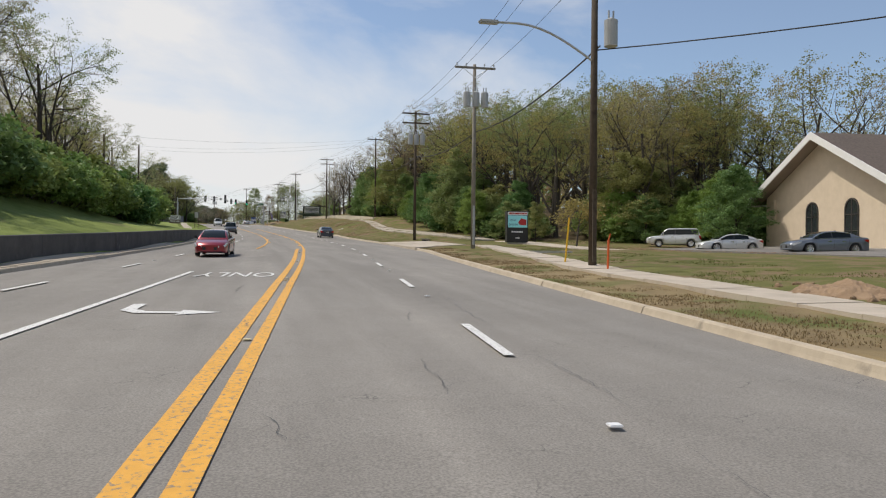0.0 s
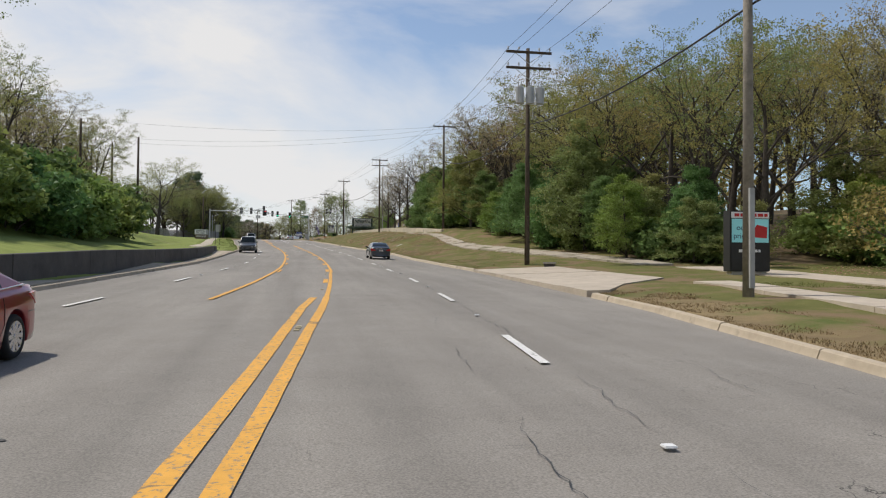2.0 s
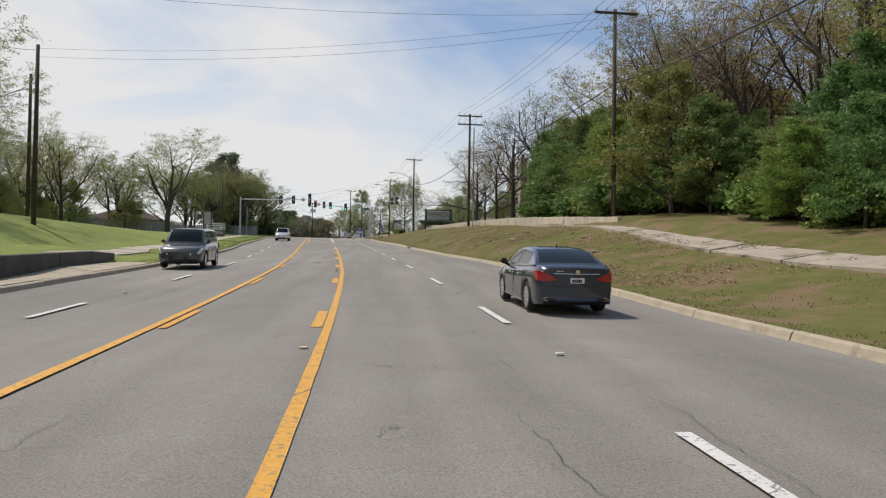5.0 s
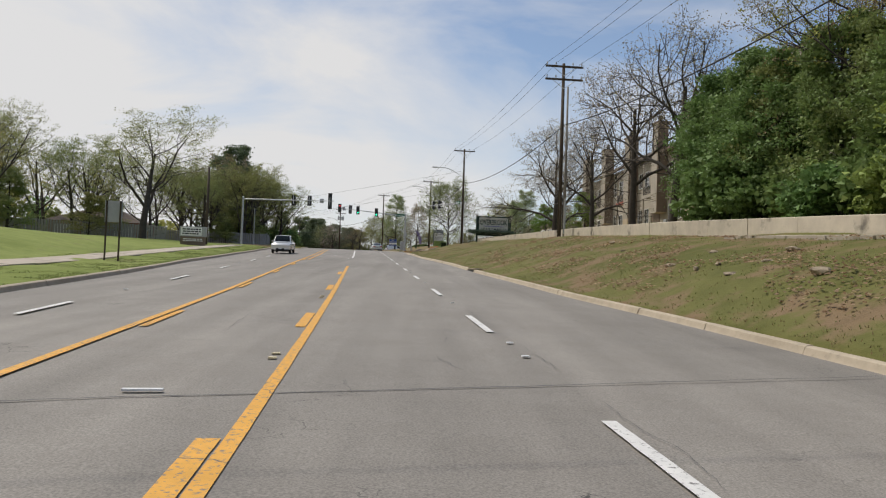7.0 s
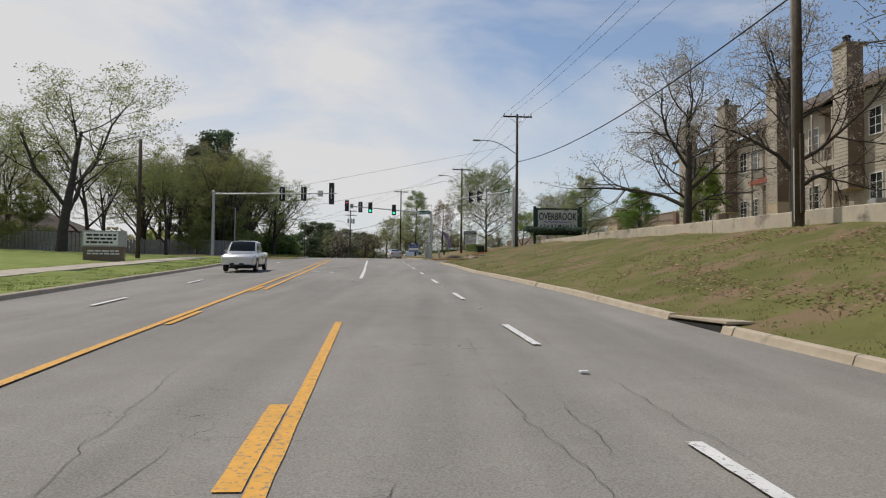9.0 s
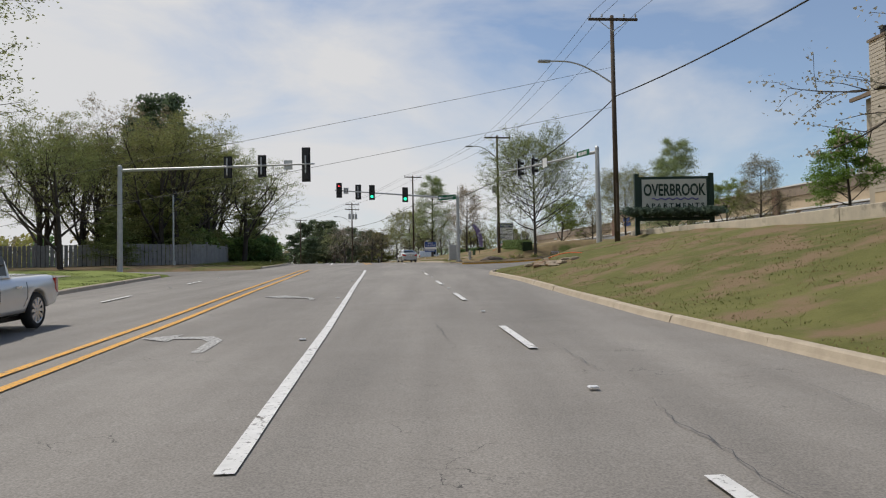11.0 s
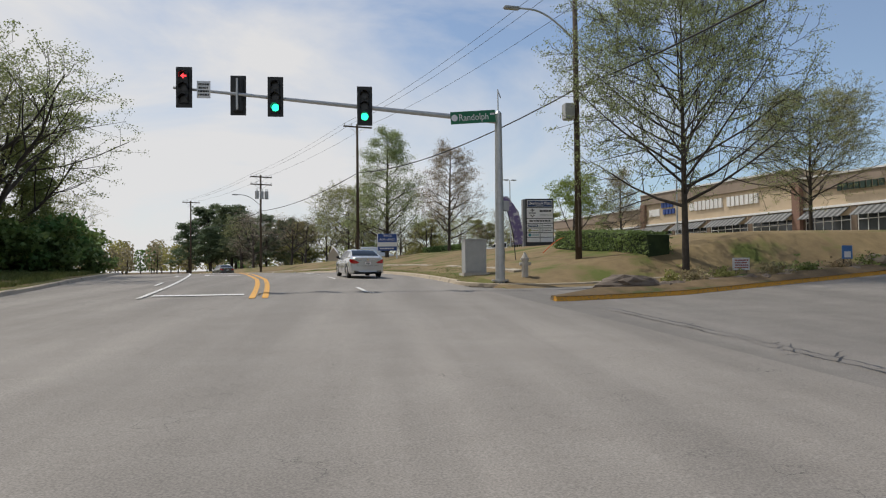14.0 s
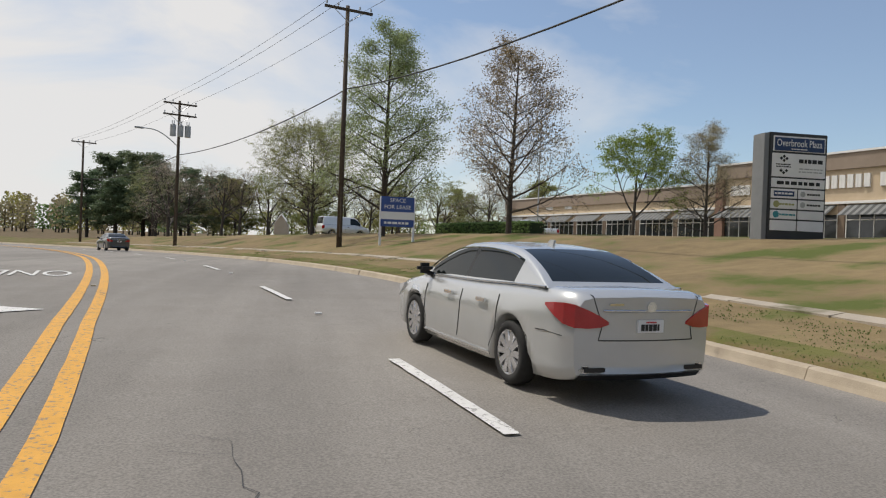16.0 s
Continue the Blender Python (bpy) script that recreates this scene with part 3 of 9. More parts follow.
def road_sheet():
    vs, fs = [], []
    rows = list(range(-60, 331, 1)) + [345, 360, 380, 400]
    cols = 15
    for s in rows:
        a, b = -key(KERB_L, s), key(KERB_R, s)
        for c in range(cols):
            o = a + (b - a) * c / (cols - 1)
            crown = -0.004 * abs(o - (a + b) / 2)
            p = on(s, o, crown + noise.noise((o * 0.5, s * 0.1, 1)) * 0.006)
            vs.append(p)
    for r in range(len(rows) - 1):
        for c in range(cols - 1):
            i = r * cols + c
            fs.append((i, i + 1, i + cols + 1, i + cols))
    return tagged(mesh_object("road", vs, fs, ASPHALT, smooth=True), "worn grey asphalt road with five lanes and fine cracks", "road", kind="structure")


road = road_sheet()


def street_h(o):
    """Height of the side streets' asphalt above the main road."""
    a = abs(o)
    k = min(1.0, max(0.0, (a - (5.0 if o > 0 else 8.5)) / 2))
    return k * ground_h(196 if o > 0 else 190, o)


def side_street(name, off_sign, s0, s1, length, flare):
    """A street that leaves the main road, with rounded mouth."""
    vs, fs = [], []
    n, cols = 40, 12
    for i in range(n + 1):
        d = length * i / n
        k = key(KERB_R if off_sign > 0 else KERB_L, (s0 + s1) / 2) - 0.6
        grow = flare * max(0.0, 1 - d / (flare * 1.0)) ** 2
        for c in range(cols + 1):
            o = off_sign * (k + d)
            b0 = s0 + (street_skew(o) if o > 0 else 0.0)
            s = (b0 - grow) + (s1 - b0 + 2 * grow) * c / cols
            vs.append(on(s, o, street_h(o) - 0.012 - (0.03 if i == 0 else 0)))
    for i in range(n):
        for c in range(cols):
            q = i * (cols + 1) + c
            fs.append((q, q + 1, q + cols + 2, q + cols + 1))
    return tagged(mesh_object(name, vs, fs, ASPHALT_DARK, smooth=True), "asphalt side street joining the main road", "road", kind="structure")


side_street("road_side_1", 1, 183.0, 208.3, 70, 2.0)
side_street("road_side_2", -1, 186.0, 193.5, 70, 3.0)

# wandering cracks, seams and patches


def road_crack(s0, off, length, seed, lean=0.0, width=0.006, twigs=3):
    """A thin crack that wanders along the lane, with short side cracks."""
    rng = random.Random(seed)
    vs_, fs_ = [], []

    def run(s_, o_, ds, do, n_, w_):
        ph = rng.uniform(0, 50)
        for k in range(n_ + 1):
            side = 0.10 * noise.noise((k * 0.11, ph, 0)) + 0.045 * noise.noise((k * 0.45, ph, 5)) + rng.uniform(-0.022, 0.022)
            w = w_ * (0.45 + 0.9 * abs(noise.noise((k * 0.3, ph, 9)))) * min(1.0, 0.15 + 3.0 * min(k, n_ - k) / n_)
            q, o = s_ + ds * k + side * (0.35 if abs(ds) > abs(do) else 1.0), o_ + do * k + side * (1.0 if abs(ds) > abs(do) else 0.35)
            u = Vector((ds, do, 0)).normalized()
            vs_.extend((on(q - u.y * w, o + u.x * w, 0.006), on(q + u.y * w, o - u.x * w, 0.006)))
            if k:
                b = len(vs_)
                fs_.append((b - 4, b - 3, b - 1, b - 2))
        return

    n = max(6, int(length / 0.12))
    run(s0, off, length / n, lean / n, n, width)
    for _ in range(twigs):
        k = rng.random()
        run(s0 + length * k, off + lean * k, rng.uniform(-0.03, 0.06), rng.choice((-1, 1)) * rng.uniform(0.03, 0.07), rng.randint(3, 8), width * 0.6)
    return tagged(mesh_object("road_crack", vs_, fs_, TAR), "thin dark wandering crack in the asphalt", "crack", kind="structure")


rk = random.Random(77)
CRACKS = [(q + rk.uniform(-1, 1), 2.3 + rk.uniform(-0.05, 0.05), rk.uniform(2.5, 4.2), 0.0) for q in np.arange(-4, 183, 4.6)]          # beside the lane dashes
CRACKS += [(q + rk.uniform(-2, 2), 1.05 + rk.uniform(-0.3, 0.3), rk.uniform(1.0, 3.2), rk.uniform(-0.25, 0.25)) for q in np.arange(4, 183, 6.0)]
CRACKS += [(q + rk.uniform(-2, 2), -0.1 + rk.uniform(-0.3, 0.3), rk.uniform(0.6, 1.6), rk.uniform(-0.2, 0.2)) for q in np.arange(4, 183, 12.0)]
CRACKS += [(q + rk.uniform(-3, 3), -2.3 + rk.uniform(-0.5, 0.5), rk.uniform(1.2, 4.0), rk.uniform(-0.6, 0.6)) for q in np.arange(4, 183, 11.0)]
CRACKS += [(q + rk.uniform(-3, 3), 4.0 + rk.uniform(-0.5, 0.5), rk.uniform(0.8, 2.0), rk.uniform(-0.2, 0.2)) for q in np.arange(4, 183, 16.0)]
CRACKS += [(122.5, 1.15, 5.0, -0.2), (122.0, -1.9, 6.5, -0.5), (92.0, 1.1, 4.5, 0.2), (91.6, 1.7, 3.5, 0.1), (170.0, -1.75, 4.6, -0.9), (174.4, -2.7, 3.8, -0.1), (208, 0.3, 3.5, 0.3), (214, 0.4, 2.0, 0.0)]
for k_, (q, o, l_, ln) in enumerate(CRACKS):
    road_crack(q, o, l_, 100 + k_, ln, 0.0042 if k_ % 3 else 0.0060, 2 if o > 2.1 and o < 2.4 else 4)
vs, fs = [], []
for i in range(71):
    o = -7.2 + 13.5 * i / 70
    s = 100.7 + 0.245 * o + 0.05 * noise.noise((o * 0.8, 3, 1)) + 0.02 * noise.noise((o * 4.0, 8, 1))
    w = 0.010 + 0.008 * abs(noise.noise((o * 1.7, 1, 6)))
    vs += [on(s - w, o, 0.006), on(s + w, o, 0.006)]
    if i:
        fs.append((2 * i - 2, 2 * i, 2 * i + 1, 2 * i - 1))
tagged(mesh_object("crack_seal", vs, fs, TAR), "dark crack slanting across the lanes", "crack", kind="structure")
for k_, (q, o, l_, ln) in enumerate(((183.9, 6.15, 6.2, 0.1), (189.8, 6.25, 5.2, 0.15), (194.6, 6.4, 6.5, 0.2), (187.2, 6.9, 2.4, 1.2), (190.3, 8.2, 2.6, 1.9))):
    road_crack(q, o, l_, 300 + k_, ln, 0.034 if k_ < 3 else 0.012, 5)
for q0, o0, w, l in ((188.6, 7.1, 0.55, 0.75), (190.5, 8.6, 0.3, 0.5)):
    vs = []
    for i in range(22):
        a = i * math.tau / 22
        k = 1 + 0.25 * noise.noise((math.cos(a) * 1.5, math.sin(a) * 1.5, q0))
        vs.append(on(q0 + math.sin(a) * l * k, o0 + math.cos(a) * w * k, street_h(o0 + math.cos(a) * w * k) - 0.004))
    tagged(mesh_object("road_patch", vs, [tuple(range(22))], PATCHED), "darker asphalt patch in the mouth of the side street", "patch", kind="structure")
for s, o, w, l in ((32.5, -3.0, 0.7, 0.25),):
    vs = []
    for i in range(22):
        a = 2 * math.pi * i / 22
        q = 1 + 0.35 * noise.noise((math.cos(a) * 1.5, math.sin(a) * 1.5, s))
        vs.append(on(s + math.sin(a) * l * 0.5 * q, o + math.cos(a) * w * 0.5 * q, 0.006))
    tagged(mesh_object("tar_patch", vs, [tuple(range(22))], TAR), "small black patch on the asphalt", "patch", kind="structure")


def kerb(name, side, s0, s1, label, material=None):
    """A cast kerb with gutter, in cast lengths of three metres with joints."""
    table = KERB_R if side > 0 else KERB_L
    root = tagged(new(name), label, "kerb", kind="structure")
    s = s0
    rng = random.Random(int(s0 * 7 + side))
    prof = [(-0.03, -0.05), (0.0, 0.010), (0.025, 0.085), (0.055, 0.105), (0.15, 0.11), (0.17, -0.12)]
    while s < s1 - 0.3:
        e = min(s1, s + 3.0)
        vs, fs = [], []
        dz, do = rng.uniform(-0.008, 0.008), rng.uniform(-0.012, 0.012)
        n = 3
        for i in range(n + 1):
            q = s + 0.012 + (e - s - 0.024) * i / n
            for d, z in prof:
                vs.append(on(q, side * (key(table, q) + d + do), z + dz))
        m = len(prof)
        for i in range(n):
            for k in range(m - 1):
                a = i * m + k
                fs.append((a, a + 1, a + m + 1, a + m) if side < 0 else (a, a + m, a + m + 1, a + 1))
        fs.append(tuple(range(m)) if side > 0 else tuple(reversed(range(m))))
        fs.append(tuple(n * m + k for k in (reversed(range(m)) if side > 0 else range(m))))
        mesh_object("kerb_stone", vs, fs, material or CONCRETE, root)
        s = e
    return root


kerb("kerb_right_1", 1, -30, 46.2, "sandy concrete kerb along the verge")
kerb("kerb_right_2", 1, 62.2, 131.6, "sandy concrete kerb below the grass bank")
kerb("kerb_right_3", 1, 133.9, 179.5, "sandy concrete kerb below the grass bank")
kerb("kerb_right_4", 1, 211, 330, "sandy concrete kerb along the plaza verge")
kerb("kerb_left_1", -1, -10, 182, "concrete kerb along the oncoming lanes")
kerb("kerb_left_2", -1, 197, 330, "concrete kerb along the oncoming lanes")


def corner_kerb(name, pts, label, material=None):
    """A kerb bent round a corner, along world points."""
    vs, fs = [], []
    prof = [(0.0, -0.02), (0.02, 0.09), (0.05, 0.11), (0.15, 0.11), (0.17, -0.12)]
    m = len(prof)
    P = [Vector(p) for p in pts]
    for i, p in enumerate(P):
        d = P[min(i + 1, len(P) - 1)] - P[max(0, i - 1)]
        nrm = Vector((d.y, -d.x, 0)).normalized()
        for a, z in prof:
            vs.append(p + nrm * a + Vector((0, 0, z)))
    for i in range(len(P) - 1):
        for k in range(m - 1):
            a = i * m + k
            fs.append((a, a + m, a + m + 1, a + 1))
    fs += [tuple(reversed(range(m))), tuple((len(P) - 1) * m + k for k in range(m))]
    return tagged(mesh_object(name, vs, fs, material or CONCRETE), label, "kerb", kind="structure")


def bend(s0, o0, s1, o1, sc, oc, n=12):
    """A quarter bend in road coordinates with its corner at (sc, oc)."""
    out = []
    for i in range(n + 1):
        t = i / n
        s = (1 - t) ** 2 * s0 + 2 * t * (1 - t) * sc + t * t * s1
        o = (1 - t) ** 2 * o0 + 2 * t * (1 - t) * oc + t * t * o1
        out.append(on(s, o, street_h(o)))
    return out


corner_kerb("kerb_corner_1", [on(q, o, street_h(o)) for q, o in ((179.5, key(KERB_R, 179.5)), (180.3, 4.88), (181.1, 5.06), (181.9, 5.28), (182.6, 5.53), (183.3, 5.82), (184.0, 6.18), (184.7, 6.6), (185.4, 7.05), (186.0, 7.47))] + [on(183.2 + street_skew(o), o, street_h(o)) for o in (8, 9, 10, 11.5, 13, 13.6, 16, 22, 30, 45)], "rounded concrete kerb at the street corner")
far_corner = bend(211, 5.85, 208.3, 9.6, 208.4, 5.9) + [on(208.3, o, street_h(o)) for o in (14, 20, 30, 40)]
corner_kerb("kerb_corner_2", list(reversed(far_corner)), "rounded concrete kerb at the far street corner")

# planted island in the mouth of the side street
ISLE_NEAR = lambda o: 202.6 + (o - 6.4) * 0.17
ISLE_FAR = lambda o: ISLE_NEAR(o) + min(2.3, 0.45 + (o - 6.4) * 0.55)
isle_o = [6.4, 6.8, 7.4, 8.2, 9.2, 10.5, 12, 14, 17, 20, 24, 28]
vs, fs = [], []
for o in isle_o:
    a, b = ISLE_NEAR(o), ISLE_FAR(o)
    for k in range(5):
        vs.append(on(a + (b - a) * k / 4, o, street_h(o) + 0.11 + (0.14 if 0 < k < 4 else 0.0) * min(1, (o - 6.4) / 2)))
for i in range(len(isle_o) - 1):
    for k in range(4):
        q = i * 5 + k
        fs.append((q, q + 5, q + 6, q + 1))
tagged(mesh_object("island_bed", vs, fs, FOREST_FLOOR, smooth=True), "gravelly planted bed on the traffic island", "traffic island", kind="structure")
corner_kerb("kerb_island_1", [on(ISLE_NEAR(o), o, street_h(o)) for o in reversed(isle_o)], "island kerb with worn yellow paint", PAINT_YELLOW)
corner_kerb("kerb_island_2", [on(ISLE_FAR(o), o, street_h(o)) for o in isle_o], "concrete kerb behind the planted island")

# ---- road markings ----
MARK = 0.010


def mark(s0, s1, o, w, material, label, cat="road marking", step=1.0):
    c = o if callable(o) else (lambda s: o)
    e = lambda s, k: 0.006 * noise.noise((s * 5.1, k, w)) + 0.005 * noise.noise((s * 13.0, k, 2))
    return tagged(strip("road_marking", s0, s1, lambda s: c(s) - w / 2 + e(s, 1), lambda s: c(s) + w / 2 + e(s, 7), MARK, material, 0.2 if s1 - s0 < 4 else 0.4), label, cat, kind="structure")


YR = lambda s: key([(-60, -0.73), (4, -0.73), (18, -0.87), (39, -0.885), (43, -0.82), (58, -0.735), (61, -0.66), (93, -0.665), (111, -0.765), (115, -0.785), (124, -0.84), (133, -0.885)], s)
Y_IN = lambda s: key([(-60, -1.02), (4, -1.03), (18, -1.20), (39, -1.26), (43, -1.24), (45.7, -1.12)], s)
YL = lambda s: key([(45, -3.53), (52, -3.3), (61, -3.12), (64, -3.08), (96, -3.16), (114, -3.47), (117, -3.55), (130, -3.85), (160, -4.3), (168, -4.55), (190, -4.95)], s)
mark(-20, 46, YR, 0.165, PAINT_YELLOW, "worn yellow centre line")
mark(46, 132.8, YR, 0.125, PAINT_YELLOW, "worn yellow centre line")
mark(-20, 45.7, Y_IN, 0.18, PAINT_YELLOW, "worn yellow centre line")
for s in (52.1, 60.5, 68.5, 78.2, 87.8, 96.75, 105.6, 114.4, 123.7):
    mark(s, s + 2.25, lambda q: YR(q) - 0.165, 0.165, PAINT_YELLOW, "short yellow dash inside the turn lane")
mark(45.1, 190, YL, 0.13, PAINT_YELLOW, "yellow line beside the turn lane")
for i in range(10):
    s = 59.9 + 9.05 * i
    mark(s, s + 2.45, lambda q: YL(q) + 0.17, 0.12, PAINT_YELLOW, "short yellow dash inside the turn lane")
mark(142, 190, lambda q: YL(q) + 0.43, 0.13, PAINT_YELLOW, "yellow line beside the turn lane")
mark(150, 188.1, lambda q: key([(150, -0.93), (158, -0.96), (171, -1.105), (184, -1.14), (189, -1.16)], q), 0.135, PAINT_WHITE, "solid white lane line before the signals")
mark(-15, 22.7, lambda q: key([(-15, -3.75), (9.5, -3.83), (22.7, -3.93)], q), 0.13, PAINT_WHITE, "solid white lane line beside the turn lane")
DASHES = [-10.2, -1.1, 7.8, 17.2, 26.45, 35.6, 44.75, 52.7, 61.2, 69.7, 78.8, 87.9, 97.05, 105.6, 113.7, 122.0, 129.85, 138.6, 147.0, 155.0, 163.5, 170.7, 179.2] + [206.5, 215.7] + [224.0 + 8.75 * i for i in range(11)]
LANE = lambda q: key([(-60, 1.96), (20, 1.97), (28, 2.0), (36, 2.12), (45, 2.26), (55, 2.26), (61, 2.16), (72, 2.11), (97, 2.14), (108, 2.1), (116, 2.09), (132, 2.05), (158, 1.94), (172, 1.87), (182, 1.88), (206, 2.15), (218, 2.15), (330, 2.1)], q)
for s in DASHES:
    mark(s, s + 2.65, LANE, 0.125, PAINT_WHITE, "white lane dash")
ONCOMING = lambda q: key([(-60, -6.5), (17, -6.46), (36, -6.38), (54, -5.86), (71, -5.22), (100, -5.24), (108, -5.5), (119, -5.82), (127, -6.06), (137, -6.35), (167, -7.45), (182, -7.75), (206, -4.4), (330, -4.4)], q)
for s in [-11.1, -2.1, 7.0, 16.0, 24.9, 33.9, 43.3, 52.7, 61.4, 70.0, 79.2, 88.4, 97.8, 106.3, 116.8, 125.8, 136.0, 145.3, 154.8, 165.2, 174.2] + [212 + 8.82 * i for i in range(13)]:
    mark(s, s + 2.4, ONCOMING, 0.12, PAINT_WHITE, "white lane dash of the oncoming lanes")
Y2 = lambda s: key([(204, -0.72), (216, -0.66), (221, -0.80), (330, -0.84)], s)
mark(204.9, 325, lambda s: Y2(s), 0.16, PAINT_YELLOW, "yellow centre line")
mark(204.8, 325, lambda s: Y2(s) - 0.33, 0.16, PAINT_YELLOW, "yellow centre line")
mark(205.5, 240, -3.9, 0.13, PAINT_WHITE, "solid white lane line beside the turn lane")
tagged(strip("road_marking", 206.2, 206.7, -3.7, -1.3, MARK, PAINT_WHITE, 0.5), "white stop line of the turn lane", "road marking", kind="structure")


def flat_shape(name, polygon, m, material, label):
    """A painted shape from its outline in metres."""
    bm = bmesh.new()
    bm.faces.new([bm.verts.new((x, y, 0)) for x, y in polygon])
    bmesh.ops.triangulate(bm, faces=bm.faces[:])
    ob = part(name, bm, material)
    ob.matrix_basis = m
    return tagged(ob, label, "road marking", kind="structure")


TURN_ARROW = [(-0.85, -1.0), (-0.62, -1.0), (-0.58, 0.2), (-0.35, 0.62), (0.25, 0.72), (0.25, 0.36), (0.95, 0.85), (0.25, 1.35), (0.25, 1.0), (-0.5, 0.95), (-0.82, 0.4)]


def slope_pose(s, off, turn):
    """Lies on the road's slope."""
    a, b, c = on(s - 1, off), on(s + 1, off), on(s, off, MARK)
    f = (b - a).normalized()
    r = f.cross(Vector((0, 0, 1))).normalized()
    u = r.cross(f)
    m = Matrix((r, f, u)).transposed().to_4x4()
    m.translation = c
    return m @ pose(0, 0, 0, 0, 0, turn)


flat_shape("turn_arrow", [(-x * 0.9, y * 0.7) for x, y in TURN_ARROW], slope_pose(12.6, -2.5, 180), PAINT_WHITE, "white left-turn arrow painted on the turn lane")
flat_shape("turn_arrow", [(-x * 1.0, y * 0.9) for x, y in TURN_ARROW], slope_pose(223.2, -2.35, 180), PAINT_WHITE, "white left-turn arrow painted on the turn lane")
BENT_ARROW = [(-0.76, 0.62), (-0.23, 0.10), (-0.25, 0.36), (-0.05, 0.37), (0.27, 0.15), (0.47, -0.16), (0.58, -0.46), (0.63, -0.80), (0.74, -0.80), (0.74, -0.5), (0.66, -0.15), (0.5, 0.15), (0.21, 0.5), (-0.02, 0.68), (-0.2, 0.86), (-0.10, 1.27)]
flat_shape("turn_arrow", BENT_ARROW, slope_pose(165.3, -2.6, 0), PAINT_WORN, "white curved left-turn arrow painted on the turn lane")
flat_shape("turn_arrow", [(-x * 0.75, y * 0.9) for x, y in TURN_ARROW], slope_pose(156.2, -3.0, 0), PAINT_WORN, "worn white left-turn arrow on the turn lane")
for s in (21.5, 229.9):
    o = lettering("only_marking", "ONLY", slope_pose(s, -2.5, 180) @ Matrix.Diagonal((1, 1.8, 1, 1)), 1.5, PAINT_WHITE, depth=0.001, width=2.1)
    tagged(o, "the word ONLY painted white on the turn lane", "road marking", kind="structure")


def raised_marker(s, off, material, label):
    bm = bmesh.new()
    box(bm, -0.05, 0.05, -0.05, 0.05, 0, 0.018, 0.007)
    ob = part("road_stud", bm, material)
    ob.matrix_basis = lane_pose(s, off, 0.006)
    tagged(ob, label, "road stud", "studs on the lane lines")


for i, s in enumerate([4.9, 14.8, 23.8, 32.0, 41.27, 50.2, 58.6, 67.4, 75.8, 84.8, 94.0, 103.05, 111.2, 119.4, 127.56, 135.9, 144.2, 152.3, 160.3, 168.4, 176.7, 184.75, 206.6, 221.98, 231.0, 239.8]):
    raised_marker(s, LANE(s) + 0.03, SIGN_WHITE, "small white ceramic road stud on the lane line")
    if s in (67.4, 103.05, 184.75, 206.6):
        raised_marker(s + (1.25 if s == 103.05 else -0.5), LANE(s) + 0.06, SIGN_WHITE, "small white ceramic road stud on the lane line")
for s in (9.07, 19.06, 19.36, 19.94, 29.1, 29.6, 38.92, 39.2, 39.4, 48.6, 58.13, 76.2, 93.7, 94.3, 94.83, 102.45, 102.8, 111.5, 112.0, 206.1, 206.75, 226.3):
    raised_marker(s, (YR(s) + Y_IN(s)) / 2 if s < 46 else (Y2(s) - 0.165 if s > 200 else YR(s) - 0.19), STUD_YELLOW, "small yellowed road stud beside the centre line")
for s in (147.6, 156.4, 165.0, 174.2, 174.57, 187.75):
    raised_marker(s, -0.25 + key([(150, -0.93), (158, -0.96), (171, -1.105), (189, -1.16)], s), SIGN_WHITE, "small white ceramic road stud beside the solid line")
for s in (29.5, 57.0, 65.9, 84.0, 112.2, 131.5, 171.8, 180.1):
    raised_marker(s, ONCOMING(s), SIGN_WHITE, "small white ceramic road stud on the oncoming lane line")

# ---- pavements, drives, walls ----


def verge_slab(name, s0, s1, f0, f1, lift, material, label, cat="pavement", slab=1.5, gap=0.015, thick=0.06, bend_=0.0):
    """A pavement of cast slabs that follows the verge."""
    g0 = f0 if callable(f0) else (lambda s: f0)
    g1 = f1 if callable(f1) else (lambda s: f1)
    root = tagged(new(name), label, cat, kind="structure")
    n = max(1, int(round((s1 - s0) / slab)))
    rng = random.Random(int(s0))
    for i in range(n):
        a, b = s0 + (s1 - s0) * i / n + gap / 2, s0 + (s1 - s0) * (i + 1) / n - gap / 2
        vs = []
        dz = rng.uniform(-0.012, 0.012)
        crook = 0.014 if material is OLD_WALK else 0.0
        for s in (a, b):
            for o in (g0(s), g1(s)):
                vs.append(on(s + crook * rng.uniform(-2, 2), o + crook * rng.uniform(-3, 3), ground_h(s, o) + lift + dz + crook * rng.uniform(-0.6, 0.9)))
        vs += [v - Vector((0, 0, thick + lift + 0.1)) for v in vs]
        fs = [(0, 1, 3, 2), (0, 4, 5, 1), (2, 3, 7, 6), (0, 2, 6, 4), (1, 5, 7, 3)]
        if g0(a) > g1(a):
            fs = [tuple(reversed(f)) for f in fs]
        mesh_object("slab", vs, fs, material, root)
    return root


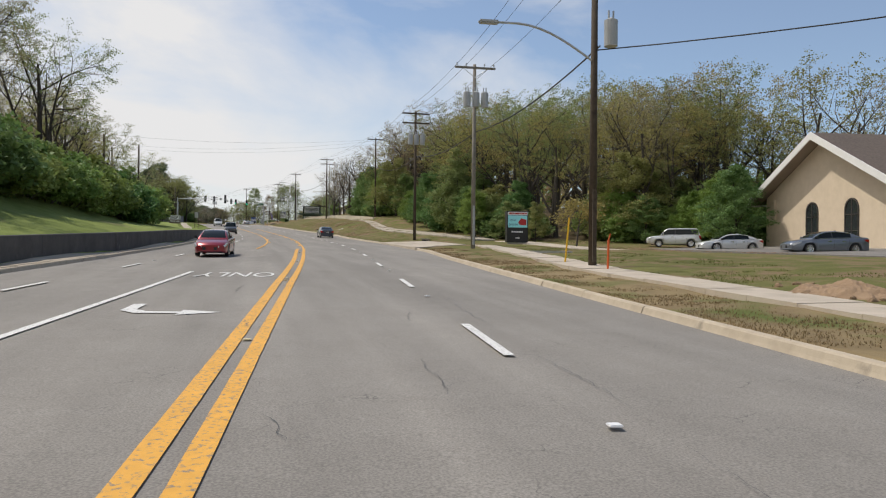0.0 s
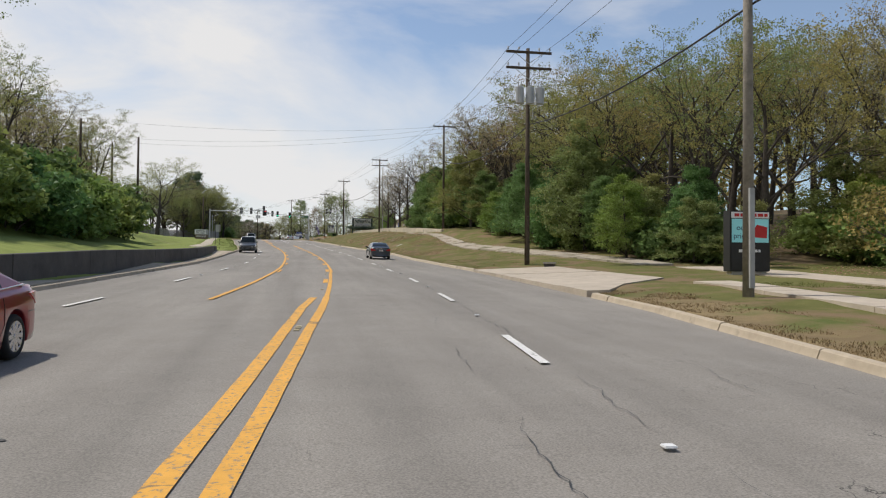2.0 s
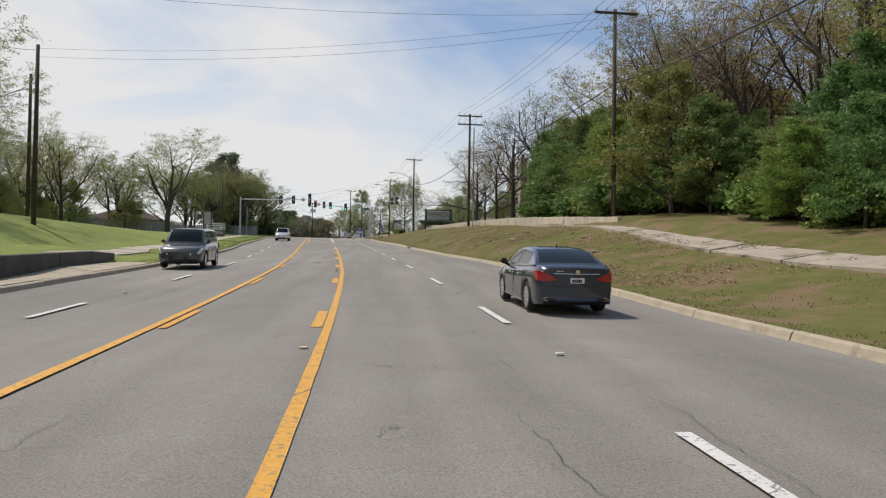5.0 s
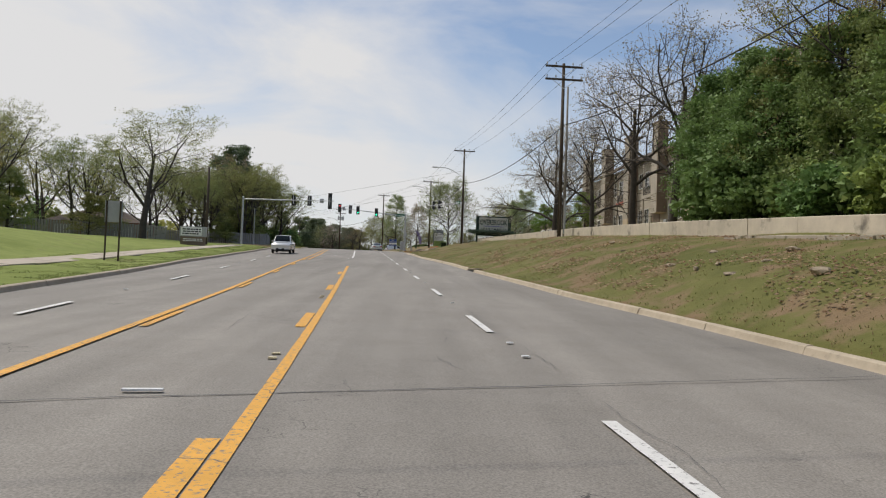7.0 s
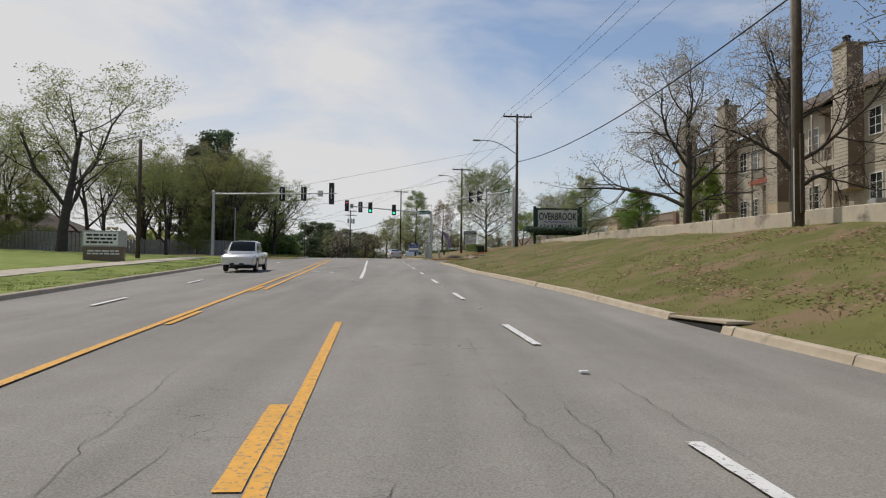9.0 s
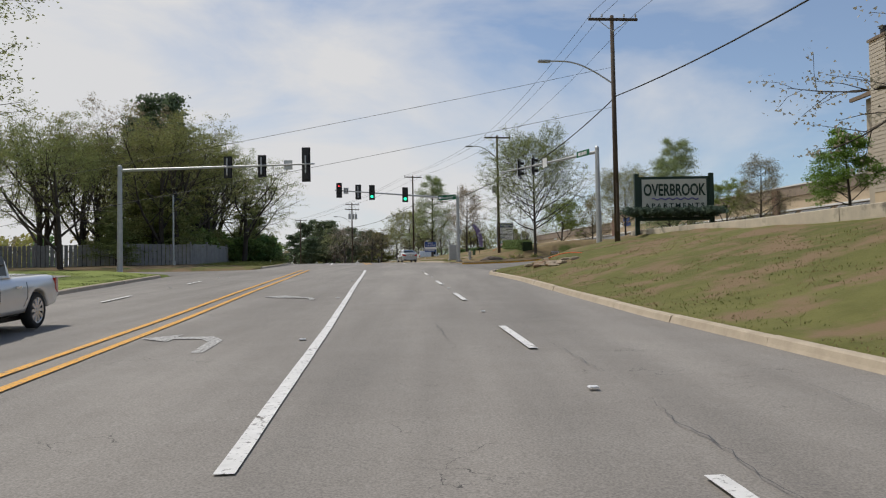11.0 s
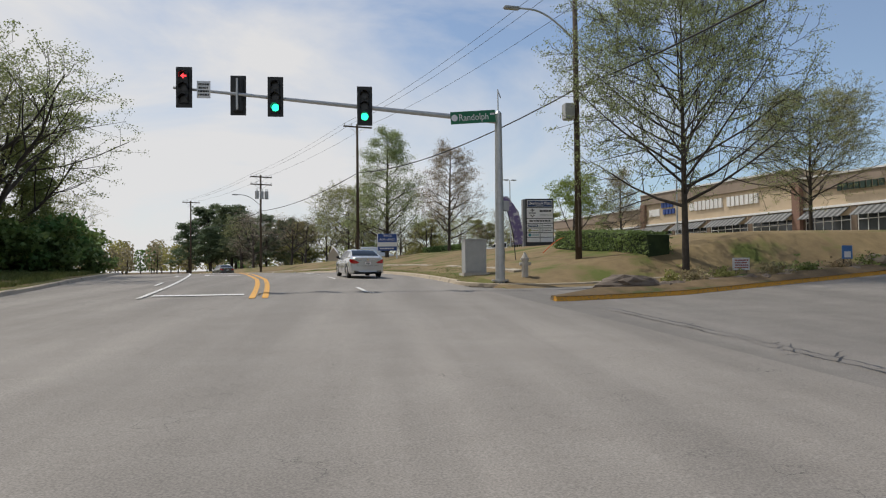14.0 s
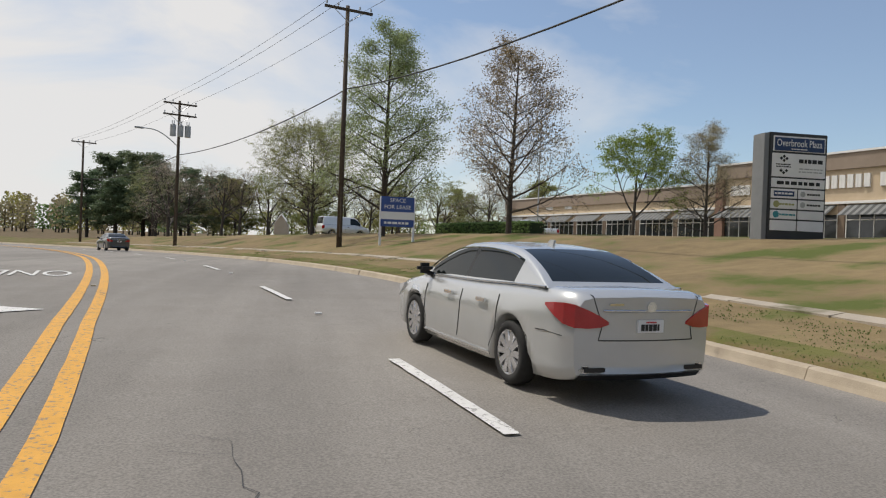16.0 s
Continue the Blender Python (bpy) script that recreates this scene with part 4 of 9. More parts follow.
WALL_L = [(-30, 9.75), (24, 9.6), (40, 9.25), (58, 8.87), (70, 8.42), (82, 8.5), (93, 8.85), (96, 9.0)]
WALK_IN = lambda s: key([(-30, 7.75), (22, 7.75), (34, 9.0), (48, 10.6)], s)
verge_slab("pavement_1", -25, 49, WALK_IN, lambda s: WALK_IN(s) + 1.25, 0.075, WALK, "sandy concrete pavement on the grass verge")
verge_slab("driveway_1", 46.4, 62.0, lambda s: key(KERB_R, s) - 0.05, lambda s: key([(46, 6.6), (49.4, 8.6), (50.5, 10.9), (62, 10.4)], s), 0.06, WALK, "wide sandy concrete driveway apron at the road", "driveway", 2.6, gap=0.012)
corner_kerb("kerb_drive_1", [on(s, o, ground_h(s, o) - 0.10) for s, o in ((46.1, 6.3), (46.8, 6.45), (47.6, 6.95), (48.5, 7.7), (49.4, 8.7))], "rounded concrete kerb beside the driveway")
corner_kerb("kerb_drive_2", [on(s, o, ground_h(s, o) - 0.07) for s, o in ((56.7, 8.6), (55.9, 9.2), (54.9, 9.9), (53.6, 10.6))], "low concrete edging across the driveway")
verge_slab("driveway_2", 40, 60, 15.6, 18.5, 0.04, WALK, "concrete drive behind the sign", "driveway", 3.0)
PATH_IN = lambda s: key([(62, 14.3), (66, 13.4), (70, 12.5), (76, 11.8), (84, 11.0), (90, 10.9), (96, 11.4), (102, 11.9), (108, 12.1), (118, 12.2)], s)
verge_slab("pavement_2", 61, 118, PATH_IN, lambda s: PATH_IN(s) + key([(62, 1.7), (74, 1.5), (90, 1.25), (104, 1.1), (118, 0.9)], s), 0.09, OLD_WALK, "old stained concrete footpath winding up the bank", slab=1.9, gap=0.012)
verge_slab("pavement_3", -10, 96, lambda s: -key(KERB_L, s) - 0.18, lambda s: -key(WALL_L, s) + 0.02, 0.025, CONCRETE, "concrete strip between kerb and retaining wall", slab=3)
verge_slab("pavement_4", 96, 178, lambda s: -key([(96, 9.3), (104, 9.8), (112, 11.6), (124, 11.3), (150, 12.6), (178, 13.4)], s), lambda s: -key([(96, 11.6), (104, 11.6), (112, 12.9), (124, 12.6), (150, 13.8), (178, 14.6)], s), 0.04, WALK, "concrete pavement across the lawn", slab=1.8)
verge_slab("pavement_5", 211.5, 300, 8.4, 8.72, 0.025, OLD_WALK, "sunken concrete pavement on the plaza verge", slab=1.8)
verge_slab("church_lot", 24, 47, 22.5, 45, 0.03, ASPHALT_DARK, "asphalt parking lot beside the chapel", "parking lot", 23)


def retaining_wall(name, s0, s1, off, base, top, material, label, seg=3.0, cap=0.0, thick=0.25):
    root = tagged(new(name), label, "retaining wall", kind="structure")
    fo = off if callable(off) else (lambda s: off)
    fb = base if callable(base) else (lambda s: base)
    ft = top if callable(top) else (lambda s: top)
    n = max(1, int(round((s1 - s0) / seg)))
    sg = 1 if fo(s0) > 0 else -1
    rng = random.Random(3)
    for i in range(n):
        a, b = s0 + (s1 - s0) * i / n + 0.006, s0 + (s1 - s0) * (i + 1) / n - 0.006
        vs = []
        k = rng.uniform(-0.015, 0.015)
        for s in (a, (a + b) / 2, b):
            o = fo(s) + k
            for d, z in ((0, fb(s) - 0.5), (0, ft(s) - 0.02), (0.02, ft(s)), (thick, ft(s)), (thick, fb(s) - 0.5)):
                vs.append(on(s, o + sg * d, z))
        fs = []
        for r in range(2):
            for c in range(4):
                q = r * 5 + c
                fs.append((q, q + 5, q + 6, q + 1) if sg > 0 else (q, q + 1, q + 6, q + 5))
        fs += [tuple(range(5)), tuple(reversed(range(10, 15)))]
        mesh_object("wall_panel", vs, fs, material, root)
    return root


retaining_wall("wall_left", -30, 96, lambda s: -key(WALL_L, s), 0.1, lambda s: key([(-30, .98), (55, .98), (65, .86), (72, .80), (82, .73), (93, .62), (96, .46)], s), WALL_DARK, "dark stained concrete retaining wall below the grass bank")
retaining_wall("wall_right", 103.5, 187, lambda s: key([(103, 13.3), (150, 13.2), (170, 13.3), (187, 14.2)], s), lambda s: key([(103, 2.0), (140, 2.1), (165, 1.9), (187, 1.5)], s), lambda s: key([(103, 2.45), (113, 2.64), (125, 2.76), (140, 2.7), (152, 2.5), (163, 2.38), (171, 2.17), (187, 2.06)], s), WALL_LIGHT, "low pale concrete retaining wall with dark streaks")

# ---- utility poles and wires ----


def utility_pole(x, y, z, height, arms=1, cans=0, lamp=0.0, can_drop=1.6, wood=POLE_WOOD, label="dark wooden utility pole with crossarm", arm_turn=0.0, r=0.16, arm_w=1.25, box_at=0.0, lamp_z=0.85):
    root = thing("utility_pole", pose(x, y, z, 0, 0, arm_turn), label, "utility pole", "utility poles along the road")
    part("pole", cyls(((0, 0, -0.6), (0, 0, height), r, r * 0.68), sides=14), wood, root, smooth=True)
    for i in range(arms):
        zc = height - 0.25 - i * 0.85
        part("crossarm", boxes((-arm_w, arm_w, -0.16 - r * 0.6, -0.04 - r * 0.6, zc - 0.06, zc + 0.06), bevel=0.01), wood, root)
        for xo in (-arm_w + 0.1, -arm_w * 0.45, arm_w * 0.45, arm_w - 0.1):
            bm = cyls(((xo, -0.2, zc + 0.06), (xo, -0.2, zc + 0.14), 0.02), ((xo, -0.2, zc + 0.14), (xo, -0.2, zc + 0.26), 0.055, 0.04), sides=8)
            part("insulator", bm, STEEL, root, "grey porcelain insulator")
        for sx in (-1, 1):
            part("brace", cyls(((sx * arm_w * 0.6, -0.18, zc - 0.05), (0, -0.16, zc - 0.6), 0.02), sides=6), STEEL, root)
    for i in range(cans):
        a = (-0.55, 0.0, 0.55)[i] if cans == 3 else (0.42 if cans == 1 else (-0.45, 0.45)[i])
        zc = height - can_drop
        part("transformer", cyls(((a, -0.38, zc - 0.45), (a, -0.38, zc + 0.4), 0.22), ((a, -0.38, zc + 0.4), (a, -0.38, zc + 0.48), 0.19, 0.08), ((a + 0.08, -0.38, zc + 0.44), (a + 0.08, -0.38, zc + 0.72), 0.03), ((a - 0.08, -0.38, zc + 0.44), (a - 0.08, -0.38, zc + 0.72), 0.03), sides=14), GREY_METAL, root, "grey cylindrical transformer can", smooth=False)
    if lamp:
        zc = height * lamp_z
        pts = [(-0.05 - lamp * t, 0, zc + 1.1 * math.sin(min(1, t * 1.25) * math.pi / 2)) for t in [i / 9 for i in range(10)]]
        vs, fs = tube(pts, 0.04, 7)
        arm = mesh_object("lamp_arm", vs, fs, STEEL, root, True, "curved grey street lamp arm")
        bm = bmesh.new()
        box(bm, -lamp - 0.62, -lamp + 0.05, -0.13, 0.13, zc + 1.03, zc + 1.15, 0.04)
        part("lamp_head", bm, GREY_METAL, arm, "flat grey street lamp head")
    if box_at:
        part("meter_box", boxes((-0.55, -0.15, -0.2, 0.2, box_at, box_at + 0.65), bevel=0.03), GREY_METAL, root, "grey metal box on the pole")
    part("cable_guard", boxes((-0.06, 0.06, -r - 0.05, -r + 0.03, 0.2, 2.6)), GREY_METAL if wood is not POLE_WOOD else wood, root)
    return root


POLES = [
    # x, y, base z, height, arms, cans, lamp
    ("p0", 10.85, 22.5, None, 11.4, 0, 1, 3.3),
    ("p1", 12.91, 43.2, None, 11.2, 1, 3, 0),
    ("p2", 13.95, 65.0, None, 11.6, 2, 3, 0),
    ("p3", 17.1, 107.3, 5.85, 12.1, 1, 0, 0),
    ("p4", 13.25, 141.6, 8.0, 10.9, 2, 0, 0),
    ("p5", 9.59, 182.0, 9.3, 10.7, 1, 0, 3.2),
    ("p6", 6.42, 214.0, 9.5, 10.7, 1, 0, 2.4),
    ("p7", -2.55, 248.0, 10.0, 11.3, 1, 0, 0),
    ("p8", -13.6, 270.5, 9.6, 10.3, 2, 3, 2.6),
    ("p9", -27.0, 296.0, 9.4, 10.0, 1, 0, 0),
]
TOPS = {}
for nm, px_, py_, pz_, ph_, arms_, cans_, lamp_ in POLES:
    z0 = ground_at(px_, py_) if pz_ is None else min(pz_, ground_at(px_, py_) + 0.25)
    z1 = (pz_ if pz_ is not None else z0) + ph_
    h_ = math.degrees(station(near_station(px_, py_)[0])[3])
    wood_ = POLE_GREY if nm == "p1" else POLE_WOOD
    lab_ = {"p0": "tall wooden utility pole with street lamp arm and transformer", "p1": "weathered grey utility pole with three transformer cans", "p2": "dark wooden utility pole with double crossarm and transformers",
            "p5": "dark wooden utility pole with street lamp arm", "p6": "wooden utility pole with street lamp arm and grey box", "p8": "utility pole with double crossarm, transformers and street lamp"}.get(nm, "dark wooden utility pole with crossarm")
    utility_pole(px_, py_, z0, z1 - z0, arms_, cans_, lamp_, {"p2": 2.6, "p8": 2.3, "p1": 2.2, "p0": 3.7}.get(nm, 1.2), wood_, lab_, h_, 0.14, 1.25, 5.3 if nm == "p6" else 0.0, {"p0": 0.60, "p5": 0.69, "p6": 0.80, "p8": 0.68}.get(nm, 0.8))
    TOPS[nm] = (Vector((px_, py_, z1)), h_)
utility_pole(13.9, 143.2, ground_at(13.9, 143.2), 10.2, 0, 0, 0, wood=POLE_GREY, label="thin grey pole beside the utility pole", r=0.09)
LEFT_POLES = [("l1", -16.0, 112.6, 16.2), ("l2", -18.2, 99.5, 15.6), ("l3", -21.5, 124.0, 17.2), ("l4", -16.4, 167.0, 14.6)]
for nm, x_, y_, z1 in LEFT_POLES:
    g = ground_at(x_, y_)
    utility_pole(x_, y_, g, z1 - g, 0, 0, 0, label="plain brown utility pole on the bank", r=0.15)
    TOPS[nm] = (Vector((x_, y_, z1)), 0)


def cable(name, a, b, sag, radius, label):
    a, b = Vector(a), Vector(b)
    pts = [a.lerp(b, t) - Vector((0, 0, 4 * sag * t * (1 - t))) for t in [i / 14 for i in range(15)]]
    vs, fs = tube(pts, radius, 5)
    return tagged(mesh_object("cable", vs, fs, WIRE, smooth=True), label, "cable", "overhead cables")


chain = ["p0", "p1", "p2", "p3", "p4", "p5", "p6", "p7", "p8", "p9"]
first = TOPS["p0"][0] + Vector((-3.2, -38, -1.0))
for i in range(-1, len(chain) - 1):
    A, ha = (first, 0) if i < 0 else TOPS[chain[i]]
    B, hb = TOPS[chain[i + 1]]
    for off in (-1.1, -0.5, 1.1):
        ra, rb = (Vector((math.cos(radians(k)), math.sin(radians(k)), 0)) * off for k in (ha, hb))
        cable("cable", A + ra + Vector((0, -0.2, 0.0)), B + rb + Vector((0, -0.2, 0.0)), (B - A).length * 0.012, 0.010, "thin black power line between utility poles")
    if i >= 0:
        cable("cable", A + Vector((0.1, -0.2, -4.1)), B + Vector((0.1, -0.2, -4.1)), (B - A).length * 0.022, 0.030, "thick black telephone cable sagging between poles")
for a, b, dz, r in (("l1", "p3", -0.4, 0.008), ("l1", "p3", -0.9, 0.008), ("l2", "p3", -0.2, 0.008), ("l1", "l2", -0.3, 0.012), ("l3", "l1", -0.3, 0.012)):
    cable("cable", TOPS[a][0] + Vector((0, 0, dz + (0.2 if b[0] == "p" else 0))), TOPS[b][0] + Vector((0, 0, dz)), 0.8, r, "thin black cable crossing over the road")
cable("cable", Vector((-26, 173.7, 7.6)), TOPS["p5"][0] + Vector((0, 0, -4.6)), 0.15, 0.009, "thin black cable crossing over the road")
cable("cable", Vector((-26, 173.7, 9.1)), TOPS["p5"][0] + Vector((0, 0, -2.6)), 0.15, 0.009, "thin black cable crossing over the road")
cable("cable", TOPS["p0"][0] + Vector((0, 0, -4.2)), Vector((32, -3, 9.0)), 0.8, 0.022, "thick black service cable towards the chapel")
cable("cable", TOPS["p0"][0] + Vector((0, 0, -0.6)), Vector((30, 2, 15)), 0.8, 0.012, "thin black cable over the chapel lawn")

# ---- traffic signals ----


def signal_head(name, m, lit, sections=3, parent=None, arrow=False):
    """A black signal head with border plate; faces its local -y."""
    h = 0.36 * sections + 0.1
    root = parent
    bm = boxes((-0.155, 0.155, -0.02, 0.17, -h / 2 + 0.05, h / 2 - 0.05), bevel=0.02)
    head = part(name, bm, BLACK, root, "black %d-lamp traffic signal head" % sections)
    head.matrix_basis = m
    part("border_plate", boxes((-0.25, 0.25, 0.0, 0.02, -h / 2 - 0.06, h / 2 + 0.06), bevel=0.006), BLACK, head)
    for i in range(sections):
        z = h / 2 - 0.05 - 0.18 - i * 0.36
        on_ = lit == i
        vs, fs = [], []
        n = 12
        for k in range(n + 1):
            a = math.pi * (-0.15 + 1.3 * k / n)
            for y_, r in ((-0.02, 0.135), (-0.24, 0.135 - (0.02 if 2 < k < n - 2 else 0.0))):
                vs.append((math.cos(a) * r, y_, z + math.sin(a) * r))
        for k in range(n):
            fs.append((2 * k, 2 * k + 1, 2 * k + 3, 2 * k + 2))
        mesh_object("visor", vs, fs, BLACK, head)
        if arrow and on_:
            bm = bmesh.new()
            bm.faces.new([bm.verts.new((x, -0.035, z + q)) for x, q in ((0.1, -0.025), (0.1, 0.025), (-0.01, 0.025), (-0.01, 0.09), (-0.11, 0.0), (-0.01, -0.09), (-0.01, -0.025))])
            part("lamp", bm, LAMP_RED, head, "lit red arrow lamp")
            part("lens", cyls(((0, -0.022, z), (0, -0.03, z), 0.12), sides=20), LENS_DARK, head)
        else:
            part("lamp" if on_ else "lens", cyls(((0, -0.022, z), (0, -0.034, z), 0.12), sides=20), (LAMP_GREEN if i == sections - 1 else LAMP_RED) if on_ else LENS_DARK, head, "lit round lamp" if on_ else "")
    return head


def mast(name, base, top, end, label, heads, signs=(), turn=0.0):
    """A steel mast with a long arm. heads: (share of the arm, turn, lit, sections, arrow)."""
    base, top, end = Vector(base), Vector(top), Vector(end)
    root = thing(name, Matrix.Translation(base), label, "traffic signal")
    up = top - base
    part("mast_pole", cyls(((0, 0, -0.3), (0, 0, up.z + 0.25), 0.17, 0.12), ((0, 0, 0), (0, 0, 0.06), 0.3), ((0, 0, up.z + 0.25), (0, 0, up.z + 0.35), 0.13, 0.05), sides=16), STEEL, root, smooth=False)
    a, b = up.copy(), end - base
    n = 8
    pts = [a.lerp(b, t) for t in [i / n for i in range(n + 1)]]
    vs, fs = tube(pts, [0.095 - 0.05 * i / n for i in range(n + 1)], 10)
    mesh_object("mast_arm", vs, fs, STEEL, root, True)
    for share, t, lit, sec, arrow in heads:
        p = a.lerp(b, share)
        signal_head("signal_head", pose(p.x, p.y, p.z, 0, 0, t) @ pose(0, -0.2, 0), lit, sec, root, arrow)
        part("bracket", boxes((p.x - 0.03, p.x + 0.03, p.y - 0.1, p.y + 0.1, p.z - 0.5, p.z + 0.5)), STEEL, root)
    return root, a, b


def small_sign(parent, name, m, w, h, face, label, edge=None):
    s = part(name, boxes((-w / 2, w / 2, -0.012, 0.012, -h / 2, h / 2), bevel=0.004), face, parent, label)
    s.matrix_basis = m
    return s


def bars(parent, name, m, w, h, rows, material, cols=(1,), seed=1, y=-0.016, fill=0.55):
    """Rows of plain bars that stand for writing."""
    rng = random.Random(seed)
    bm = bmesh.new()
    for r in range(rows):
        zc = h / 2 - h * (r + 0.5) / rows
        x = -w / 2 + rng.uniform(0, 0.06) * w
        while x < w / 2 - 0.08 * w:
            l = min(rng.uniform(0.08, 0.24) * w, w / 2 - x)
            box(bm, x, x + l, y - 0.003, y, zc - h / rows * fill / 2, zc + h / rows * fill / 2)
            x += l + 0.035 * w
    ob = part(name, bm, material, parent)
    ob.matrix_basis = m
    return tagged(ob, kind="stuff") if rows > 1 else ob


FACE = Matrix.Rotation(radians(90), 4, "X")        # lettering upright, facing -y
B_root, B_a, B_b = mast("signal_mast", (2.52, 210.2, ground_at(2.52, 210.2)), (2.52, 210.2, 13.95), (-8.1, 209.4, 14.75), "grey steel signal mast beyond the crossing, green lamps lit",
                        [(0.965, 0, 0, 3, True), (0.815, 180, -1, 3, False), (0.70, 0, 2, 3, False), (0.43, 0, 2, 3, False)])
small = small_sign(B_root, "lane_sign", pose(*(B_a.lerp(B_b, 0.91) + Vector((0, -0.15, 0.0)))), 0.42, 0.55, SIGN_WHITE, "white lane rule sign with black writing")
bars(small, "writing", pose(0, 0, 0), 0.34, 0.44, 4, BLACK, seed=4)
street = small_sign(B_root, "street_sign", pose(*(B_a.lerp(B_b, 0.085) + Vector((0, -0.14, 0.02))), 0, -4, 0), 1.55, 0.42, SIGN_GREEN, "green street name sign")
lettering("street_name", "Randolph", pose(0.02, -0.02, -0.01) @ FACE, 0.32, SIGN_WHITE, street, 0.003, 1.0)
bars(street, "writing", pose(0.66, 0, 0.07), 0.16, 0.13, 1, SIGN_WHITE, seed=2)
part("emblem", cyls(((-0.64, -0.014, 0), (-0.64, -0.018, 0), 0.11), sides=16), SIGN_WHITE, street)
part("camera_post", cyls(((0, 0, B_a.z + 0.3), (0, 0, B_a.z + 1.1), 0.02), ((0, 0, B_a.z + 1.05), (0.1, 0, B_a.z + 0.8), 0.02), sides=6), STEEL, B_root)
part("control_box", boxes((0.12, 0.32, -0.15, 0.15, 2.4, 2.75), bevel=0.02), GREY_METAL, B_root)

A_root, A_a, A_b = mast("signal_mast", (-18.0, 189.0, ground_at(-18.0, 189.0)), (-18.0, 189.0, 13.65), (-6.4, 188.2, 13.75), "grey steel signal mast over the oncoming lanes, seen from behind",
                        [(0.955, 180, -1, 5, False), (0.73, 180, -1, 3, False), (0.555, 180, -1, 3, False)])
small_sign(A_root, "lane_sign", pose(*(A_a.lerp(A_b, 0.865) + Vector((0, 0.1, 0.0)))), 0.5, 0.55, STEEL, "back of a grey sign plate")
ped = thing("signal_post", Matrix.Translation((-18.9, 200.4, ground_at(-18.9, 200.4))), "slim grey signal post at the street corner", "traffic signal")
part("post", cyls(((0, 0, -0.3), (0, 0, 5.2), 0.07), ((0, 0, 0), (0, 0, 0.3), 0.16), sides=12), STEEL, ped)
signal_head("signal_head", pose(0.1, 0.25, 4.9, 0, 0, 100), -1, 3, ped)
C_root, C_a, C_b = mast("signal_mast", (10.07, 188.3, ground_at(10.07, 188.3) - 0.1), (10.07, 188.3, 14.2), (5.4, 199.2, 14.6), "pale grey signal mast over the side street",
                        [(0.79, 70, -1, 3, False), (0.63, 70, -1, 3, False)])
d_ = (C_b - C_a).normalized()
ang = math.degrees(math.atan2(d_.y, d_.x))
sg = small_sign(C_root, "street_sign", pose(*(C_a.lerp(C_b, 0.10) + Vector((-0.15, -0.05, 0.05))), 0, 0, ang + 180), 1.3, 0.36, SIGN_GREEN, "green street name sign with white writing")
bars(sg, "writing", pose(0, 0, 0), 1.0, 0.22, 1, SIGN_WHITE, seed=8, fill=0.9)
small_sign(C_root, "lane_sign", pose(*(C_a.lerp(C_b, 0.47) + Vector((-0.12, -0.05, 0.0))), 0, 0, ang + 180), 0.5, 0.6, SIGN_WHITE, "white turn rule sign on the arm")

# ---- signs ----


def red_price_sign():
    g = ground_at(19.4, 53.3)
    r = thing("monument_sign", pose(18.62, 53.3, g, 0, 0, -4), "black monument sign with an electronic display, beside the drive", "sign")
    part("cabinet", boxes((0, 1.65, 0.0, 0.55, 0.12, 2.5), bevel=0.02), BLACK, r)
    part("base", boxes((0.1, 1.55, 0.08, 0.47, -0.1, 0.14)), CONCRETE_GREY, r)
    part("front_panel", boxes((0.05, 1.6, -0.02, 0.0, 0.18, 1.2)), BLACK, r, "black lower panel")
    bars(r, "writing", pose(0.83, -0.01, 0.92), 1.0, 0.2, 1, SIGN_WHITE, seed=3, y=-0.02)
    bars(r, "writing", pose(0.83, -0.01, 0.45), 0.36, 0.14, 1, SIGN_WHITE, seed=5, y=-0.02)
    part("header_panel", boxes((0.05, 1.6, -0.025, 0.0, 2.2, 2.44)), SIGN_WHITE, r, "white header with red writing")
    bars(r, "writing", pose(0.83, -0.01, 2.32), 1.4, 0.2, 1, RED_PAINT, seed=9, y=-0.022, fill=0.6)
    part("display", boxes((0.07, 1.58, -0.02, 0.0, 1.25, 2.17)), glow("display_cyan", (0.25, 0.62, 0.66), 0.12), r, "lit pale cyan electronic display")
    for txt, z, w in (("our", 1.82, 0.45), ("prices", 1.5, 0.66)):
        lettering("writing", txt, pose(0.48, -0.025, z) @ FACE, 0.3, SIGN_NAVY, r, 0.003, w)
    bm = bmesh.new()
    bm.faces.new([bm.verts.new((x, -0.03, z)) for x, z in ((0.85, 1.62), (1.0, 1.45), (1.5, 1.42), (1.52, 1.85), (1.1, 1.95))])
    part("price_flash", bm, RED_PAINT, r, "red price tag shape")


red_price_sign()


